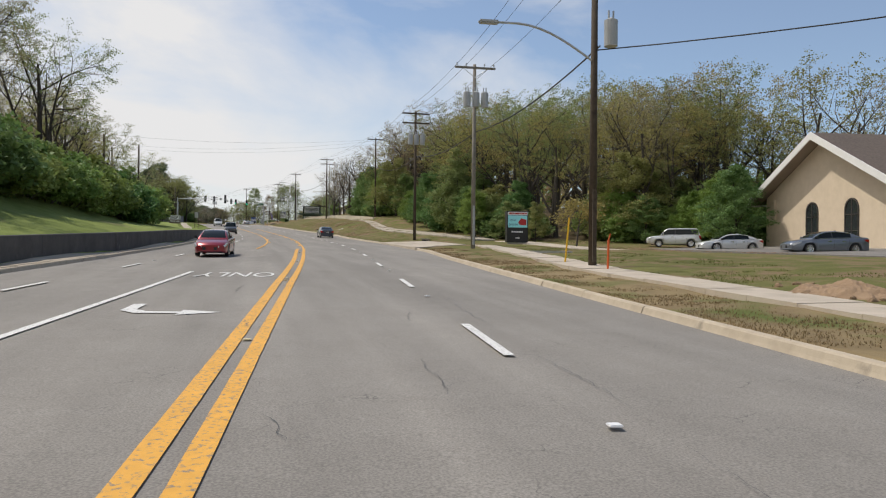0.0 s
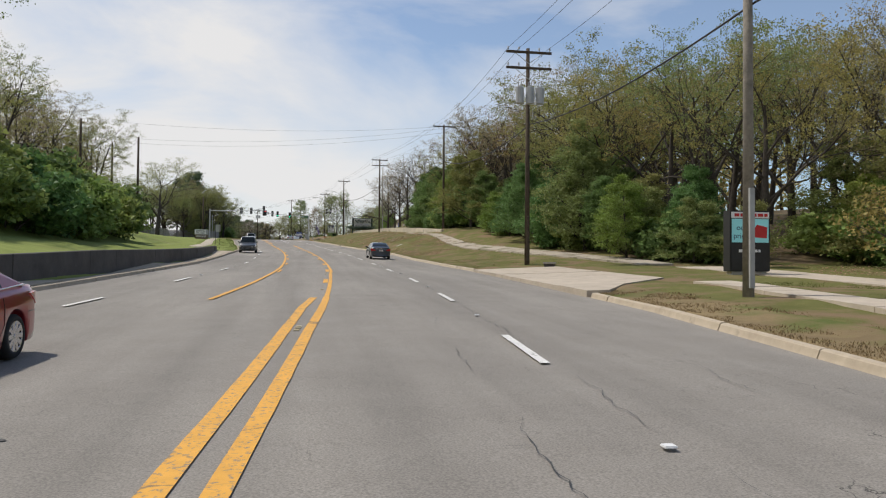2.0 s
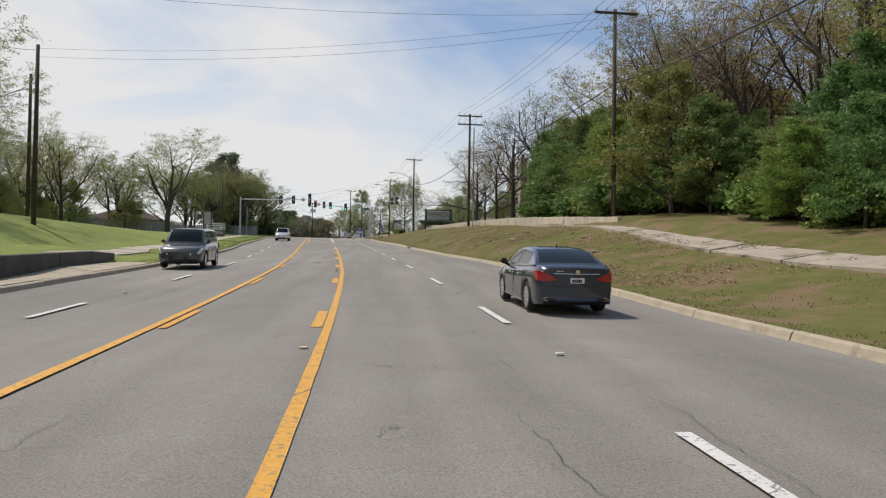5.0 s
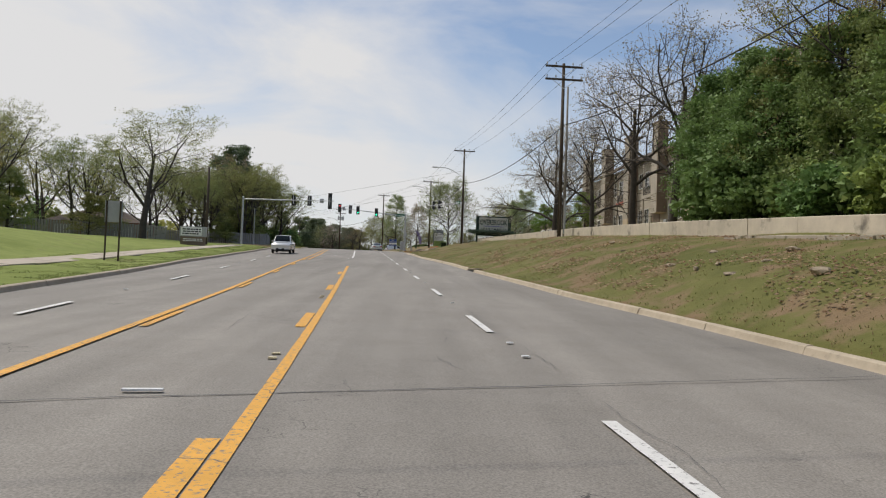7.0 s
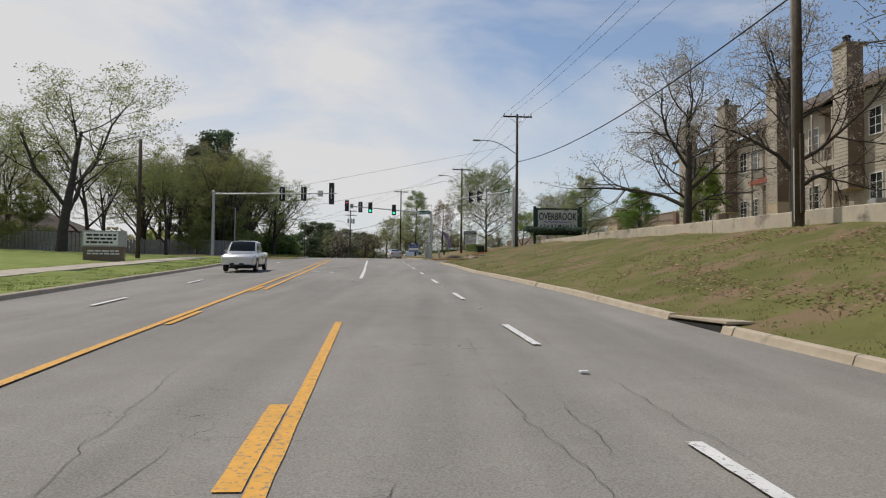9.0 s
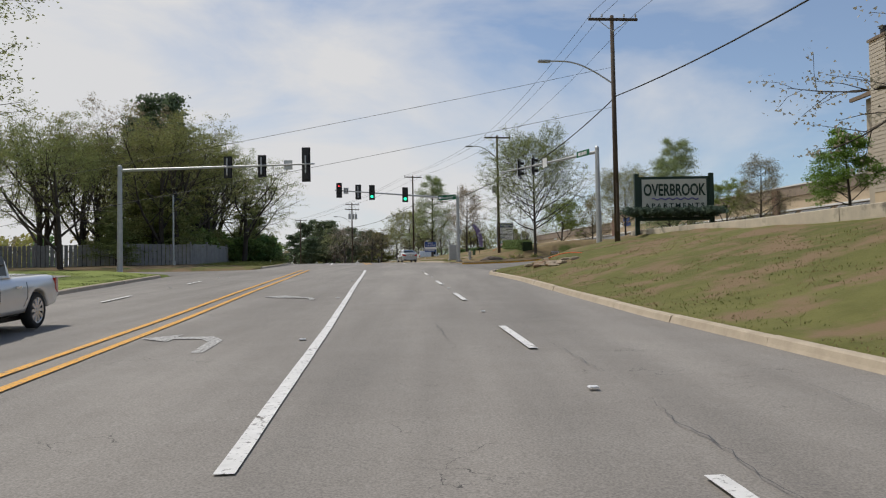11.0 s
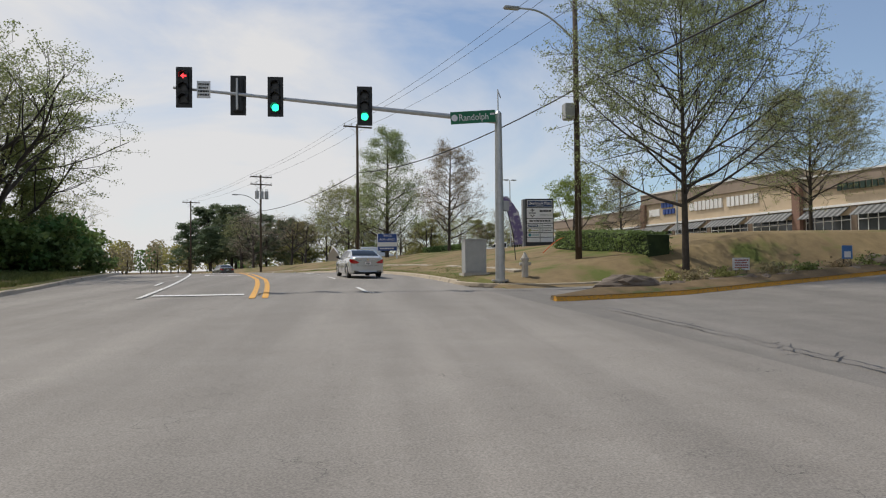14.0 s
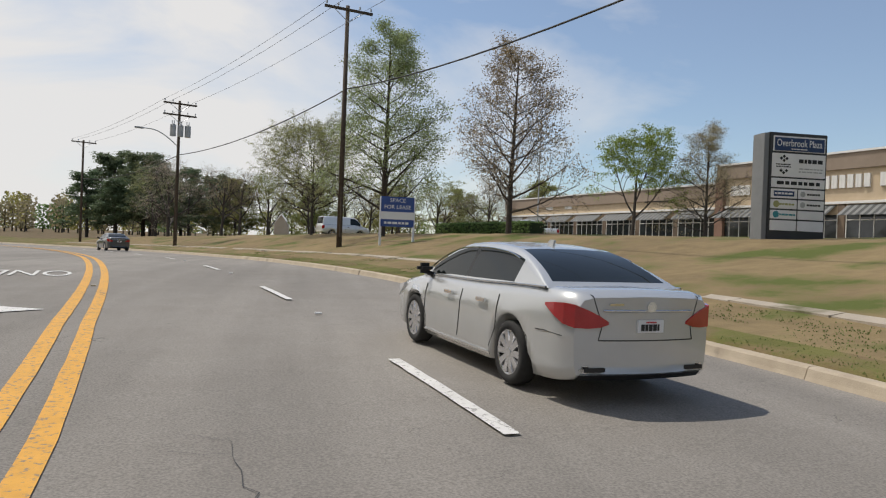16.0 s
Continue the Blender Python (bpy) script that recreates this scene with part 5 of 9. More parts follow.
def overbrook_sign():
    g = ground_at(13.8, 186)
    r = thing("monument_sign", pose(11.65, 186.2, g, 0, 0, 0), "dark green apartment entrance sign between two posts with shrubs below", "sign")
    w, z0, z1 = 4.35, 10.35 - g, 12.45 - g
    for x in (0.1, w - 0.1):
        part("post", boxes((x - 0.12, x + 0.12, -0.1, 0.14, -0.3, z1 + 0.12), bevel=0.015), SIGN_DARK_GREEN, r)
    part("panel", boxes((0.22, w - 0.22, -0.03, 0.06, z0 - 0.4, z1 - 0.05)), SIGN_DARK_GREEN, r, "dark green panel")
    part("panel_face", boxes((0.38, w - 0.38, -0.06, -0.03, z0 - 0.2, z1 - 0.2), bevel=0.01), mat("pale_sage", (0.46, 0.47, 0.42), (0.55, 0.56, 0.51), 2, 0.6), r, "pale sage name board")
    lettering("writing", "OVERBROOK", pose(w / 2, -0.07, z0 + 1.27) @ FACE, 0.92, SIGN_DARK_GREEN, r, 0.01, 3.45, 0.022)
    vs, fs = tube([(0.9 + 2.6 * k / 40, -0.065, z0 + 0.80 + 0.045 * math.sin(k * 0.95)) for k in range(41)], 0.04, 5)
    mesh_object("wave", vs, fs, mat("sign_violet", (0.12, 0.11, 0.32), (0.16, 0.15, 0.38), 3, 0.6), r, label="violet wave line")
    lettering("writing", "APARTMENTS", pose(w / 2, -0.07, z0 + 0.42) @ FACE, 0.36, SIGN_DARK_GREEN, r, 0.008, 3.3, 0.008, 1.5)


overbrook_sign()


def school_sign():
    x, y = -15.8, 160.7
    g = ground_at(x, y)
    r = thing("letter_board", pose(x, y, g, 0, 0, 8), "low brick letter-board sign on the lawn", "sign")
    part("brick_base", boxes((-1.05, 1.05, -0.2, 0.2, -0.1, 0.75), bevel=0.02), SIDING_BROWN, r)
    part("board_frame", boxes((-1.15, 1.15, -0.14, 0.14, 0.75, 1.65), bevel=0.02), GREY_METAL, r)
    part("board_face", boxes((-1.05, 0.75, -0.16, -0.14, 0.83, 1.57)), SIGN_WHITE, r, "white letter board with dark writing")
    bars(r, "writing", pose(-0.15, -0.145, 1.2), 1.6, 0.6, 3, BLACK, seed=12)
    part("clock_plate", boxes((0.82, 1.05, -0.16, -0.14, 1.2, 1.5)), GREY_METAL, r)
    bars(r, "writing", pose(0, -0.19, 0.45), 1.7, 0.3, 2, SIGN_WHITE, seed=13)


school_sign()


def bracket_sign():
    g = ground_at(-9.1, 126)
    r = thing("road_sign", pose(-9.05, 126, g - 0.05, 0, 0, 5), "grey back of a road sign on two posts", "sign")
    for x in (-0.28, 0.28):
        part("post", boxes((x - 0.03, x + 0.03, -0.03, 0.03, -0.2, 2.62)), POLE_WOOD, r)
    part("sign_plate", boxes((-0.36, 0.36, 0.03, 0.045, 1.7, 2.62), bevel=0.005), GREY_METAL, r)


bracket_sign()


def plaza_sign():
    g = ground_at(8.4, 229)
    r = thing("monument_sign", pose(7.62, 229.0, g, 0, 0, -1.5), "tall dark plaza sign with white tenant panels", "sign")
    w, top = 1.72, 13.12 - g
    tall = top - 0.12
    part("cabinet", boxes((0.0, w, -0.02, 0.55, -0.1, top), bevel=0.02), mat("sign_black", (0.03, 0.033, 0.036), (0.045, 0.048, 0.052), 2, 0.5), r)
    part("side_panel", boxes((-0.14, 0.0, 0.0, 0.53, -0.1, top - 0.03), bevel=0.01), mat("sign_grey_side", (0.17, 0.18, 0.19), (0.22, 0.23, 0.24), 2, 0.6), r, "grey metal side")
    z_ = lambda f: top - tall * f

    def panel(xa, xb, f0, f1, face, lab=""):
        return part("tenant_panel", boxes((xa, xb, -0.045, -0.02, z_(f1), z_(f0)), bevel=0.004), face, r, lab)

    head = part("header_panel", boxes((0.10, w - 0.08, -0.045, -0.02, z_(0.185), z_(0.035)), bevel=0.004), SIGN_WHITE, r, "white bordered header panel")
    part("header_face", boxes((0.13, w - 0.11, -0.052, -0.045, z_(0.18), z_(0.05)), bevel=0.003), SIGN_NAVY, head, "navy header face")
    lettering("writing", "Overbrook Plaza", pose(w / 2, -0.056, z_(0.105)) @ FACE, 0.27, SIGN_WHITE, head, 0.004, 1.34)
    bars(head, "writing", pose(w / 2, -0.04, z_(0.16)), 0.5, 0.05, 1, SIGN_WHITE, seed=41)
    mid = w / 2 + 0.02
    big = panel(0.08, w - 0.06, 0.205, 0.435, SIGN_WHITE, "white panel with a black diamond emblem and bars")
    for x, f in ((0.42, 0.235), (0.34, 0.255), (0.50, 0.255), (0.42, 0.275), (0.34, 0.375), (0.50, 0.375), (0.42, 0.395)):
        bm = bmesh.new()
        bm.faces.new([bm.verts.new((x + a, -0.049, z_(f) + b)) for a, b in ((-0.05, 0), (0, -0.05), (0.05, 0), (0, 0.05))])
        part("emblem", bm, BLACK, big)
    bars(big, "writing", pose(0.42, -0.03, z_(0.325)), 0.5, 0.12, 2, BLACK, seed=42)
    bars(big, "writing", pose(1.22, -0.03, z_(0.275)), 0.72, 0.13, 1, BLACK, seed=43, fill=0.8)
    bars(big, "writing", pose(1.22, -0.03, z_(0.365)), 0.72, 0.16, 2, GREY_METAL, seed=44, fill=0.4)
    wide = panel(0.08, w - 0.06, 0.45, 0.54, SIGN_WHITE)
    bars(wide, "writing", pose(w / 2, -0.03, z_(0.495)), 1.3, 0.13, 1, BLACK, seed=45, fill=0.7)
    rows = [(0.555, 0.645, SIGN_NAVY, BLACK), (0.66, 0.75, mat("sign_olive", (0.30, 0.30, 0.12), (0.38, 0.38, 0.17), 2, 0.6), BLACK), (0.765, 0.85, mat("sign_teal", (0.03, 0.22, 0.26), (0.05, 0.28, 0.32), 2, 0.6), None), (0.865, 0.965, None, None)]
    for n_, (f0, f1, left, right) in enumerate(rows):
        a = panel(0.08, mid - 0.03, f0, f1, SIGN_WHITE)
        b = panel(mid + 0.01, w - 0.06, f0, f1, SIGN_WHITE)
        if left:
            part("panel_emblem", boxes((0.16, mid - 0.12, -0.050, -0.045, z_(f1 - 0.018), z_(f0 + 0.02))) if n_ == 0 else cyls(((0.24, -0.045, z_((f0 + f1) / 2)), (0.24, -0.050, z_((f0 + f1) / 2)), 0.09), sides=14), left, a)
            bars(a, "writing", pose(mid * 0.5 + (0.12 if n_ else 0.0), -0.036, z_((f0 + f1) / 2)), 0.5 if n_ else 0.55, 0.09, 1, SIGN_WHITE if n_ == 0 else left, seed=50 + n_)
        if right:
            part("panel_emblem", cyls(((mid + 0.14, -0.045, z_((f0 + f1) / 2)), (mid + 0.14, -0.050, z_((f0 + f1) / 2)), 0.075), sides=14), GREY_METAL, b)
            bars(b, "writing", pose(mid + 0.46, -0.03, z_((f0 + f1) / 2)), 0.42, 0.09, 1, right, seed=60 + n_)
    part("base", boxes((0.1, w - 0.1, 0.0, 0.5, -0.3, 0.05)), CONCRETE_GREY, r)


plaza_sign()


def lease_sign():
    x, y = -0.2, 244.5
    g = ground_at(x, y)
    r = thing("lease_sign", pose(x, y, g, 0, 0, 0), "blue and white lease board on two posts", "sign")
    for q in (-0.75, 0.75):
        part("post", boxes((q - 0.05, q + 0.05, -0.05, 0.05, -0.2, 2.1)), SIGN_WHITE, r)
    part("board", boxes((-0.75, 0.75, -0.08, -0.05, 0.75, 2.1)), SIGN_BLUE, r)
    part("board_band", boxes((-0.75, 0.75, -0.09, -0.08, 1.08, 1.42)), SIGN_WHITE, r, "white band")
    lettering("writing", "SPACE", pose(0, -0.085, 1.93) @ FACE, 0.24, SIGN_WHITE, r, 0.003, 0.7)
    lettering("writing", "FOR LEASE", pose(0, -0.085, 1.63) @ FACE, 0.24, SIGN_WHITE, r, 0.003, 1.2)
    bars(r, "writing", pose(0, -0.08, 0.92), 1.2, 0.18, 1, SIGN_WHITE, seed=31)


lease_sign()

# ---- trees ----


class Grower:
    def __init__(self, seed, levels, kids, ratio, angle, start, wander, uplift, leader=0.0, taper=0.8):
        self.rng = random.Random(seed)
        self.levels, self.kids, self.ratio, self.angle, self.start = levels, kids, ratio, angle, start
        self.wander, self.uplift, self.leader, self.taper = wander, uplift, leader, taper
        self.tubes, self.tips = [], []

    def branch(self, p, d, length, radius, level, shape=None):
        g = self.rng
        n = (5, 4, 3, 2)[min(level, 3)]
        pts, rad = [Vector(p)], [radius]
        d = Vector(d).normalized()
        for i in range(1, n + 1):
            w = self.wander[level]
            d = (d + Vector((g.uniform(-w, w), g.uniform(-w, w), g.uniform(-w, w) + self.uplift[level]))).normalized()
            pts.append(pts[-1] + d * (length / n))
            rad.append(max(0.008, radius * (1 - self.taper * i / n)))
        self.tubes.append((pts, rad, (8, 5, 3, 3)[min(level, 3)], level))
        if level >= self.levels:
            self.tips.append(pts)
            return
        k = self.kids[level]
        az0 = g.uniform(0, 6.28)
        for j in range(k):
            t = self.start[level] + (1 - self.start[level]) * (j + g.uniform(0.1, 0.9)) / k
            f = t * n
            i = min(n - 1, int(f))
            q = pts[i].lerp(pts[i + 1], f - i)
            ax = (pts[i + 1] - pts[i]).normalized()
            side = ax.orthogonal().normalized()
            side.rotate(Matrix.Rotation(az0 + j * 2.4 + g.uniform(-0.5, 0.5), 3, ax))
            ang = radians(self.angle[level] * g.uniform(0.75, 1.25))
            nd = ax * math.cos(ang) + side * math.sin(ang)
            sh = shape(t) if shape else (1.15 - 0.55 * t)
            r = (rad[i] + (rad[i + 1] - rad[i]) * (f - i)) * (0.5 if level == 0 and self.leader else 0.62)
            self.branch(q, nd, length * self.ratio[level] * sh * g.uniform(0.8, 1.2), max(0.01, r), level + 1)


def wood_mesh(name, grower, material, deep=3):
    vs, fs = [], []
    for pts, rad, sides, level in grower.tubes:
        if level > deep:
            continue
        v, f = tube(pts, rad, sides)
        b = len(vs)
        vs += v
        fs += [tuple(i + b for i in q) for q in f]
    me = bpy.data.meshes.new(name)
    me.from_pydata([tuple(v) for v in vs], [], fs)
    me.materials.append(material)
    me.polygons.foreach_set("use_smooth", [True] * len(me.polygons))
    return me


def leaf_mesh(name, spots_, count, spread, size, material, rng, flat=0.0):
    """A crown of small leaf sprays: small bent blades round the twig points."""
    vs, fs = [], []
    for p in spots_:
        for _ in range(count):
            c = p + Vector((rng.gauss(0, spread), rng.gauss(0, spread), rng.gauss(0, spread * 0.5)))
            u = Vector((rng.uniform(-1, 1), rng.uniform(-1, 1), rng.uniform(-1, 1) * (1 - flat))).normalized()
            w = u.cross(Vector((rng.uniform(-1, 1), rng.uniform(-1, 1), rng.uniform(-1, 1)))).normalized()
            s = size * rng.uniform(0.55, 1.3)
            a, b = u * s, w * s * 0.55
            n = a.cross(b).normalized() * s * 0.25
            i = len(vs)
            vs += [c + a, c - a * 0.6 + b * 1.5, c - a * 0.6 - b * 1.3 + n]
            fs += [(i, i + 1, i + 2)]
    me = bpy.data.meshes.new(name)
    me.from_pydata([tuple(v) for v in vs], [], fs)
    me.materials.append(material)
    return me


def twig_points(g, every=1):
    out = []
    for pts in g.tips:
        out += pts[1::every]
    return out


def make_oak(seed, h, leaf, count=5, size=0.16, spread=0.30, bark=BARK, low=0.34, deep=3):
    g = Grower(seed, 3, (6, 7, 5), (0.72, 0.60, 0.55), (42, 48, 50), (low, 0.3, 0.25), (0.07, 0.20, 0.28, 0.3), (0.0, 0.08, 0.06, 0.05), taper=0.72)
    g.branch((0, 0, -0.3), (g.rng.uniform(-0.05, 0.05), g.rng.uniform(-0.05, 0.05), 1), h * 0.68, h * 0.020, 0)
    return wood_mesh("trunk", g, bark, deep), leaf_mesh("crown", twig_points(g), count, spread, size, leaf, random.Random(seed + 1)), h


def make_green(seed, h, leaf, count=34, size=0.135, low=0.08, bark=BARK):
    g = Grower(seed, 2, (22, 7), (0.36, 0.5), (66, 48), (low, 0.3), (0.03, 0.14, 0.2), (0.05, 0.05, 0.0), leader=1, taper=0.88)
    g.branch((0, 0, -0.2), (0, 0, 1), h * 0.95, h * 0.016, 0, lambda t: 1.25 - 0.95 * t)
    return wood_mesh("trunk", g, bark), leaf_mesh("crown", twig_points(g), count, 0.26, size, leaf, random.Random(seed + 1)), h


def make_pinoak(seed, h, leaf, count=5, size=0.15, low=0.22, wide=1.0, spread=0.24, rounded=False):
    g = Grower(seed, 3, (46, 10, 5) if rounded else (34, 8, 4), (0.46 * wide, 0.45, 0.5), (66, 45, 45), (low, 0.25, 0.2), (0.02, 0.10, 0.18, 0.2), (0.02, 0.06, 0.04, 0.0), leader=1, taper=0.85)
    g.branch((0, 0, -0.2), (0, 0, 1), h * 0.97, h * 0.017, 0, (lambda t: 1.12 * math.sqrt(max(0.1, 1 - ((t - 0.40) / 0.64) ** 2))) if rounded else (lambda t: 1.2 - 0.85 * t))
    return wood_mesh("trunk", g, BARK), leaf_mesh("crown", twig_points(g), count, spread, size, leaf, random.Random(seed + 1)), h


def make_pine(seed, h):
    g = Grower(seed, 2, (26, 5), (0.27, 0.5), (70, 50), (0.18, 0.35), (0.03, 0.12, 0.2), (0.03, 0.08, 0.05), leader=1, taper=0.85)
    g.branch((0, 0, -0.2), (0, 0, 1), h * 0.97, h * 0.016, 0, lambda t: 1.15 - 0.75 * t)
    return wood_mesh("trunk", g, BARK), leaf_mesh("crown", twig_points(g), 34, 0.34, 0.16, LEAF_DARK, random.Random(seed + 1)), h


def make_shrub(seed, h, leaf, count=12, size=0.17):
    g = Grower(seed, 2, (7, 6), (0.7, 0.55), (38, 45), (0.15, 0.2), (0.15, 0.3, 0.3), (0.0, 0.0, -0.06), taper=0.7)
    for i in range(6):
        a = i * 1.05 + g.rng.uniform(-0.3, 0.3)
        g.branch((math.cos(a) * 0.3, math.sin(a) * 0.3, -0.1), (math.cos(a) * 0.75, math.sin(a) * 0.75, 1), h * 0.72, h * 0.012, 0)
    return wood_mesh("stems", g, BARK_GREY, 0), leaf_mesh("foliage", twig_points(g), count, 0.20, size, leaf, random.Random(seed + 1)), h


OAKS = [make_oak(21, 16, LEAF_OAK, 24, 0.062, 0.21, low=0.2), make_oak(22, 16, LEAF_TAN, 21, 0.06, 0.22, low=0.22), make_oak(23, 16, LEAF_RUST, 15, 0.06, 0.22, low=0.25), make_oak(24, 16, LEAF_OLIVE, 28, 0.065, 0.22, low=0.15)]
OAKS_INNER = [make_oak(25, 16, LEAF_OAK, 14, 0.085, 0.24, low=0.2, deep=2), make_oak(26, 16, LEAF_TAN, 9, 0.08, 0.24, low=0.25, deep=2), make_oak(27, 16, LEAF_RUST, 9, 0.08, 0.24, low=0.25, deep=2), make_oak(28, 16, LEAF_OLIVE, 15, 0.085, 0.24, low=0.15, deep=2)]
def make_bare(seed, h, leaf, count, size, bark, low=0.3):
    g = Grower(seed, 3, (9, 8, 6), (0.74, 0.62, 0.55), (50, 50, 50), (low, 0.25, 0.2), (0.09, 0.30, 0.34, 0.35), (0.0, 0.06, 0.04, 0.0), taper=0.66)
    g.branch((0, 0, -0.3), (0.04, 0.02, 1), h * 0.66, h * 0.022, 0)
    return wood_mesh("trunk", g, bark), leaf_mesh("crown", twig_points(g), count, 0.22, size, leaf, random.Random(seed + 1)), h


OAK_BARE = [make_bare(31, 13, LEAF_TAN, 5, 0.06, BARK, 0.36), make_bare(32, 13, LEAF_BLOSSOM, 12, 0.06, BARK, 0.2)]
OAK_LEAFY = [make_oak(41, 14, LEAF_SPRING, 19, 0.055, 0.20, low=0.22), make_oak(42, 14, LEAF_OLIVE, 30, 0.062, 0.22, low=0.10)]
GREENS = [make_green(51, 9, LEAF_GREEN, 46, 0.092), make_green(52, 9, LEAF_GREEN, 44, 0.09), make_green(53, 9, LEAF_BRIGHT, 42, 0.09), make_green(54, 9, LEAF_OLIVE, 34, 0.085)]
PINOAKS = [make_pinoak(61, 10, LEAF_SPRING, 17, 0.036, 0.26, 1.05, 0.13, True), make_pinoak(62, 11.5, leaf_material("leaf_fresh", (0.25, 0.31, 0.13), (0.37, 0.42, 0.20)), 20, 0.046, 0.12, 0.72), make_pinoak(63, 9, LEAF_TAN, 9, 0.042, 0.15, 0.85), make_pinoak(64, 8, LEAF_BRIGHT, 20, 0.07, 0.2, 1.0)]
PINES = [make_pine(71, 15), make_pine(72, 15)]
SHRUBS = [make_shrub(81, 3.2, LEAF_SHRUB, 12, 0.145), make_shrub(82, 3.2, LEAF_GREEN, 12, 0.145), make_shrub(83, 3.0, LEAF_SHRUB, 11, 0.14)]


def plant(proto, x, y, h=None, turn=0.0, label="", category="tree", group="", sink=0.15, wide=1.0, name="tree"):
    wood, crown, h0 = proto
    k = (h or h0) / h0
    r = thing(name, pose(x, y, ground_at(x, y) - sink, 0, 0, turn) @ Matrix.Diagonal((k * wide, k * wide, k, 1)), label, category, group)
    for nm, me in ((wood.name.split(".")[0], wood), (crown.name.split(".")[0], crown)):
        o = new(nm, me)
        o.parent = r
    return r


rt = random.Random(99)
L_OAK = ["tall oak with sparse olive spring leaves", "tall oak with thin tan buds", "tall tree with rusty spring buds", "tall oak with yellow-green young leaves"]
# woods on the slope beside the road
for s in np.arange(48, 131, 4.6):
    for row in range(4):
        edge = key([(48, 30), (58, 25), (64, 17.5), (80, 17), (104, 19), (118, 20), (131, 22)], s)
        off = edge + 3.5 + row * 6.5 + rt.uniform(-1.8, 1.8)
        p = on(s + rt.uniform(-1.8, 1.8) + (2.3 if row % 2 else 0), off)
        if p.x > 30.5 and p.y < 57:
            continue
        if s > 122 and off > 24:
            continue
        k = rt.choice((0, 1, 3, 3, 0, 0)) if s < 96 else rt.choice((1, 2, 0, 0))
        plant((OAKS if row == 0 else OAKS_INNER)[k], p.x, p.y, rt.uniform(12.5, 16.5) + row * 0.6, rt.uniform(0, 360), L_OAK[k], group="oaks of the roadside wood")
# wooded ground beyond the lawn
for i in range(26):
    x, y = -38 - (i % 3) * 8 + rt.uniform(-3, 3), 128 + (i // 3) * 8.5 + rt.uniform(-3, 3)
    k = rt.choice((0, 3, 3))
    plant(OAKS_INNER[k], x, y, rt.uniform(10, 14), rt.uniform(0, 360), L_OAK[k], group="oaks beyond the lawn")
    plant(GREENS[3], x + 3, y - 3, rt.uniform(4, 6.5), rt.uniform(0, 360), "olive undergrowth tree beyond the lawn", group="undergrowth beyond the lawn", wide=1.4)
# wood behind the chapel
for i in range(22):
    x, y = 46 + (i % 3) * 7 + rt.uniform(-2, 2), 2 + (i // 3) * 7.5 + rt.uniform(-2, 2)
    k = rt.choice((0, 3, 3, 1))
    plant(OAKS_INNER[k], x, y, rt.uniform(13, 16), rt.uniform(0, 360), L_OAK[k], group="oaks behind the chapel")
for i in range(10):
    x, y = 34 + i * 1.2 + rt.uniform(-1, 1), 57 + rt.uniform(-1, 8) + (i % 3) * 3
    k = rt.choice((0, 3, 1))
    plant(OAKS[k], x, y, rt.uniform(12.5, 15), rt.uniform(0, 360), L_OAK[k], group="oaks behind the chapel")
# green young trees along the wood's edge
for s in np.arange(60, 126.5, 2.9):
    edge = key([(58, 21), (64, 15.2), (72, 14.6), (80, 14.6), (100, 17.0), (106, 17.0), (118, 16.4), (131, 16.0)], s)
    p = on(s + rt.uniform(-1.2, 1.2), edge + rt.uniform(-0.4, 2.2))
    k = rt.choice((0, 1, 1, 2, 3, 3))
    hh = (4.6 if s < 104 else 7.0) + 2.6 * noise.noise((s * 0.13, 5.0, 0.0)) * 2 + rt.uniform(-1.2, 1.2)
    plant(GREENS[k], p.x, p.y, max(2.8, min(8.5, hh)), rt.uniform(0, 360), ["leafy dark green young tree at the wood's edge", "dense green young tree at the wood's edge", "bright green young tree at the wood's edge", "olive young tree at the wood's edge"][k], group="young trees at the wood's edge", wide=rt.uniform(0.95, 1.25))
for s in np.arange(66, 126, 9.5):
    p = on(s, key([(64, 19.5), (100, 21), (126, 24)], s) + rt.uniform(-0.8, 0.8))
    plant(GREENS[rt.choice((0, 3))], p.x, p.y, rt.uniform(5, 7.5), rt.uniform(0, 360), "leafy green tree inside the wood's edge", group="young trees at the wood's edge")
for s in np.arange(62, 108, 1.5):
    p = on(s + rt.uniform(-0.6, 0.6), key([(58, 22), (64, 16.6), (80, 16.2), (100, 18.6), (108, 19)], s) + rt.uniform(-0.8, 2.6))
    k = rt.choice((0, 1, 1))
    if rt.random() < 0.5:
        plant(SHRUBS[k], p.x, p.y, rt.uniform(1.6, 3.2), rt.uniform(0, 360), ("bright green undergrowth shrub at the wood's edge", "dark green undergrowth shrub at the wood's edge")[k], "shrub", "undergrowth at the wood's edge", name="shrub", wide=1.3)
    else:
        plant(GREENS[3], p.x, p.y, rt.uniform(2.4, 5.0), rt.uniform(0, 360), "olive undergrowth tree at the wood's edge", group="undergrowth at the wood's edge", wide=1.5)
for s in np.arange(48, 62, 2.6):
    p = on(s, (31.0 if s < 55 else 26.5) + rt.uniform(-1, 1))
    plant(GREENS[rt.choice((1, 2))], p.x, p.y, rt.uniform(4, 6.5), rt.uniform(0, 360), "green young tree behind the sign", group="young trees at the wood's edge", wide=1.2)
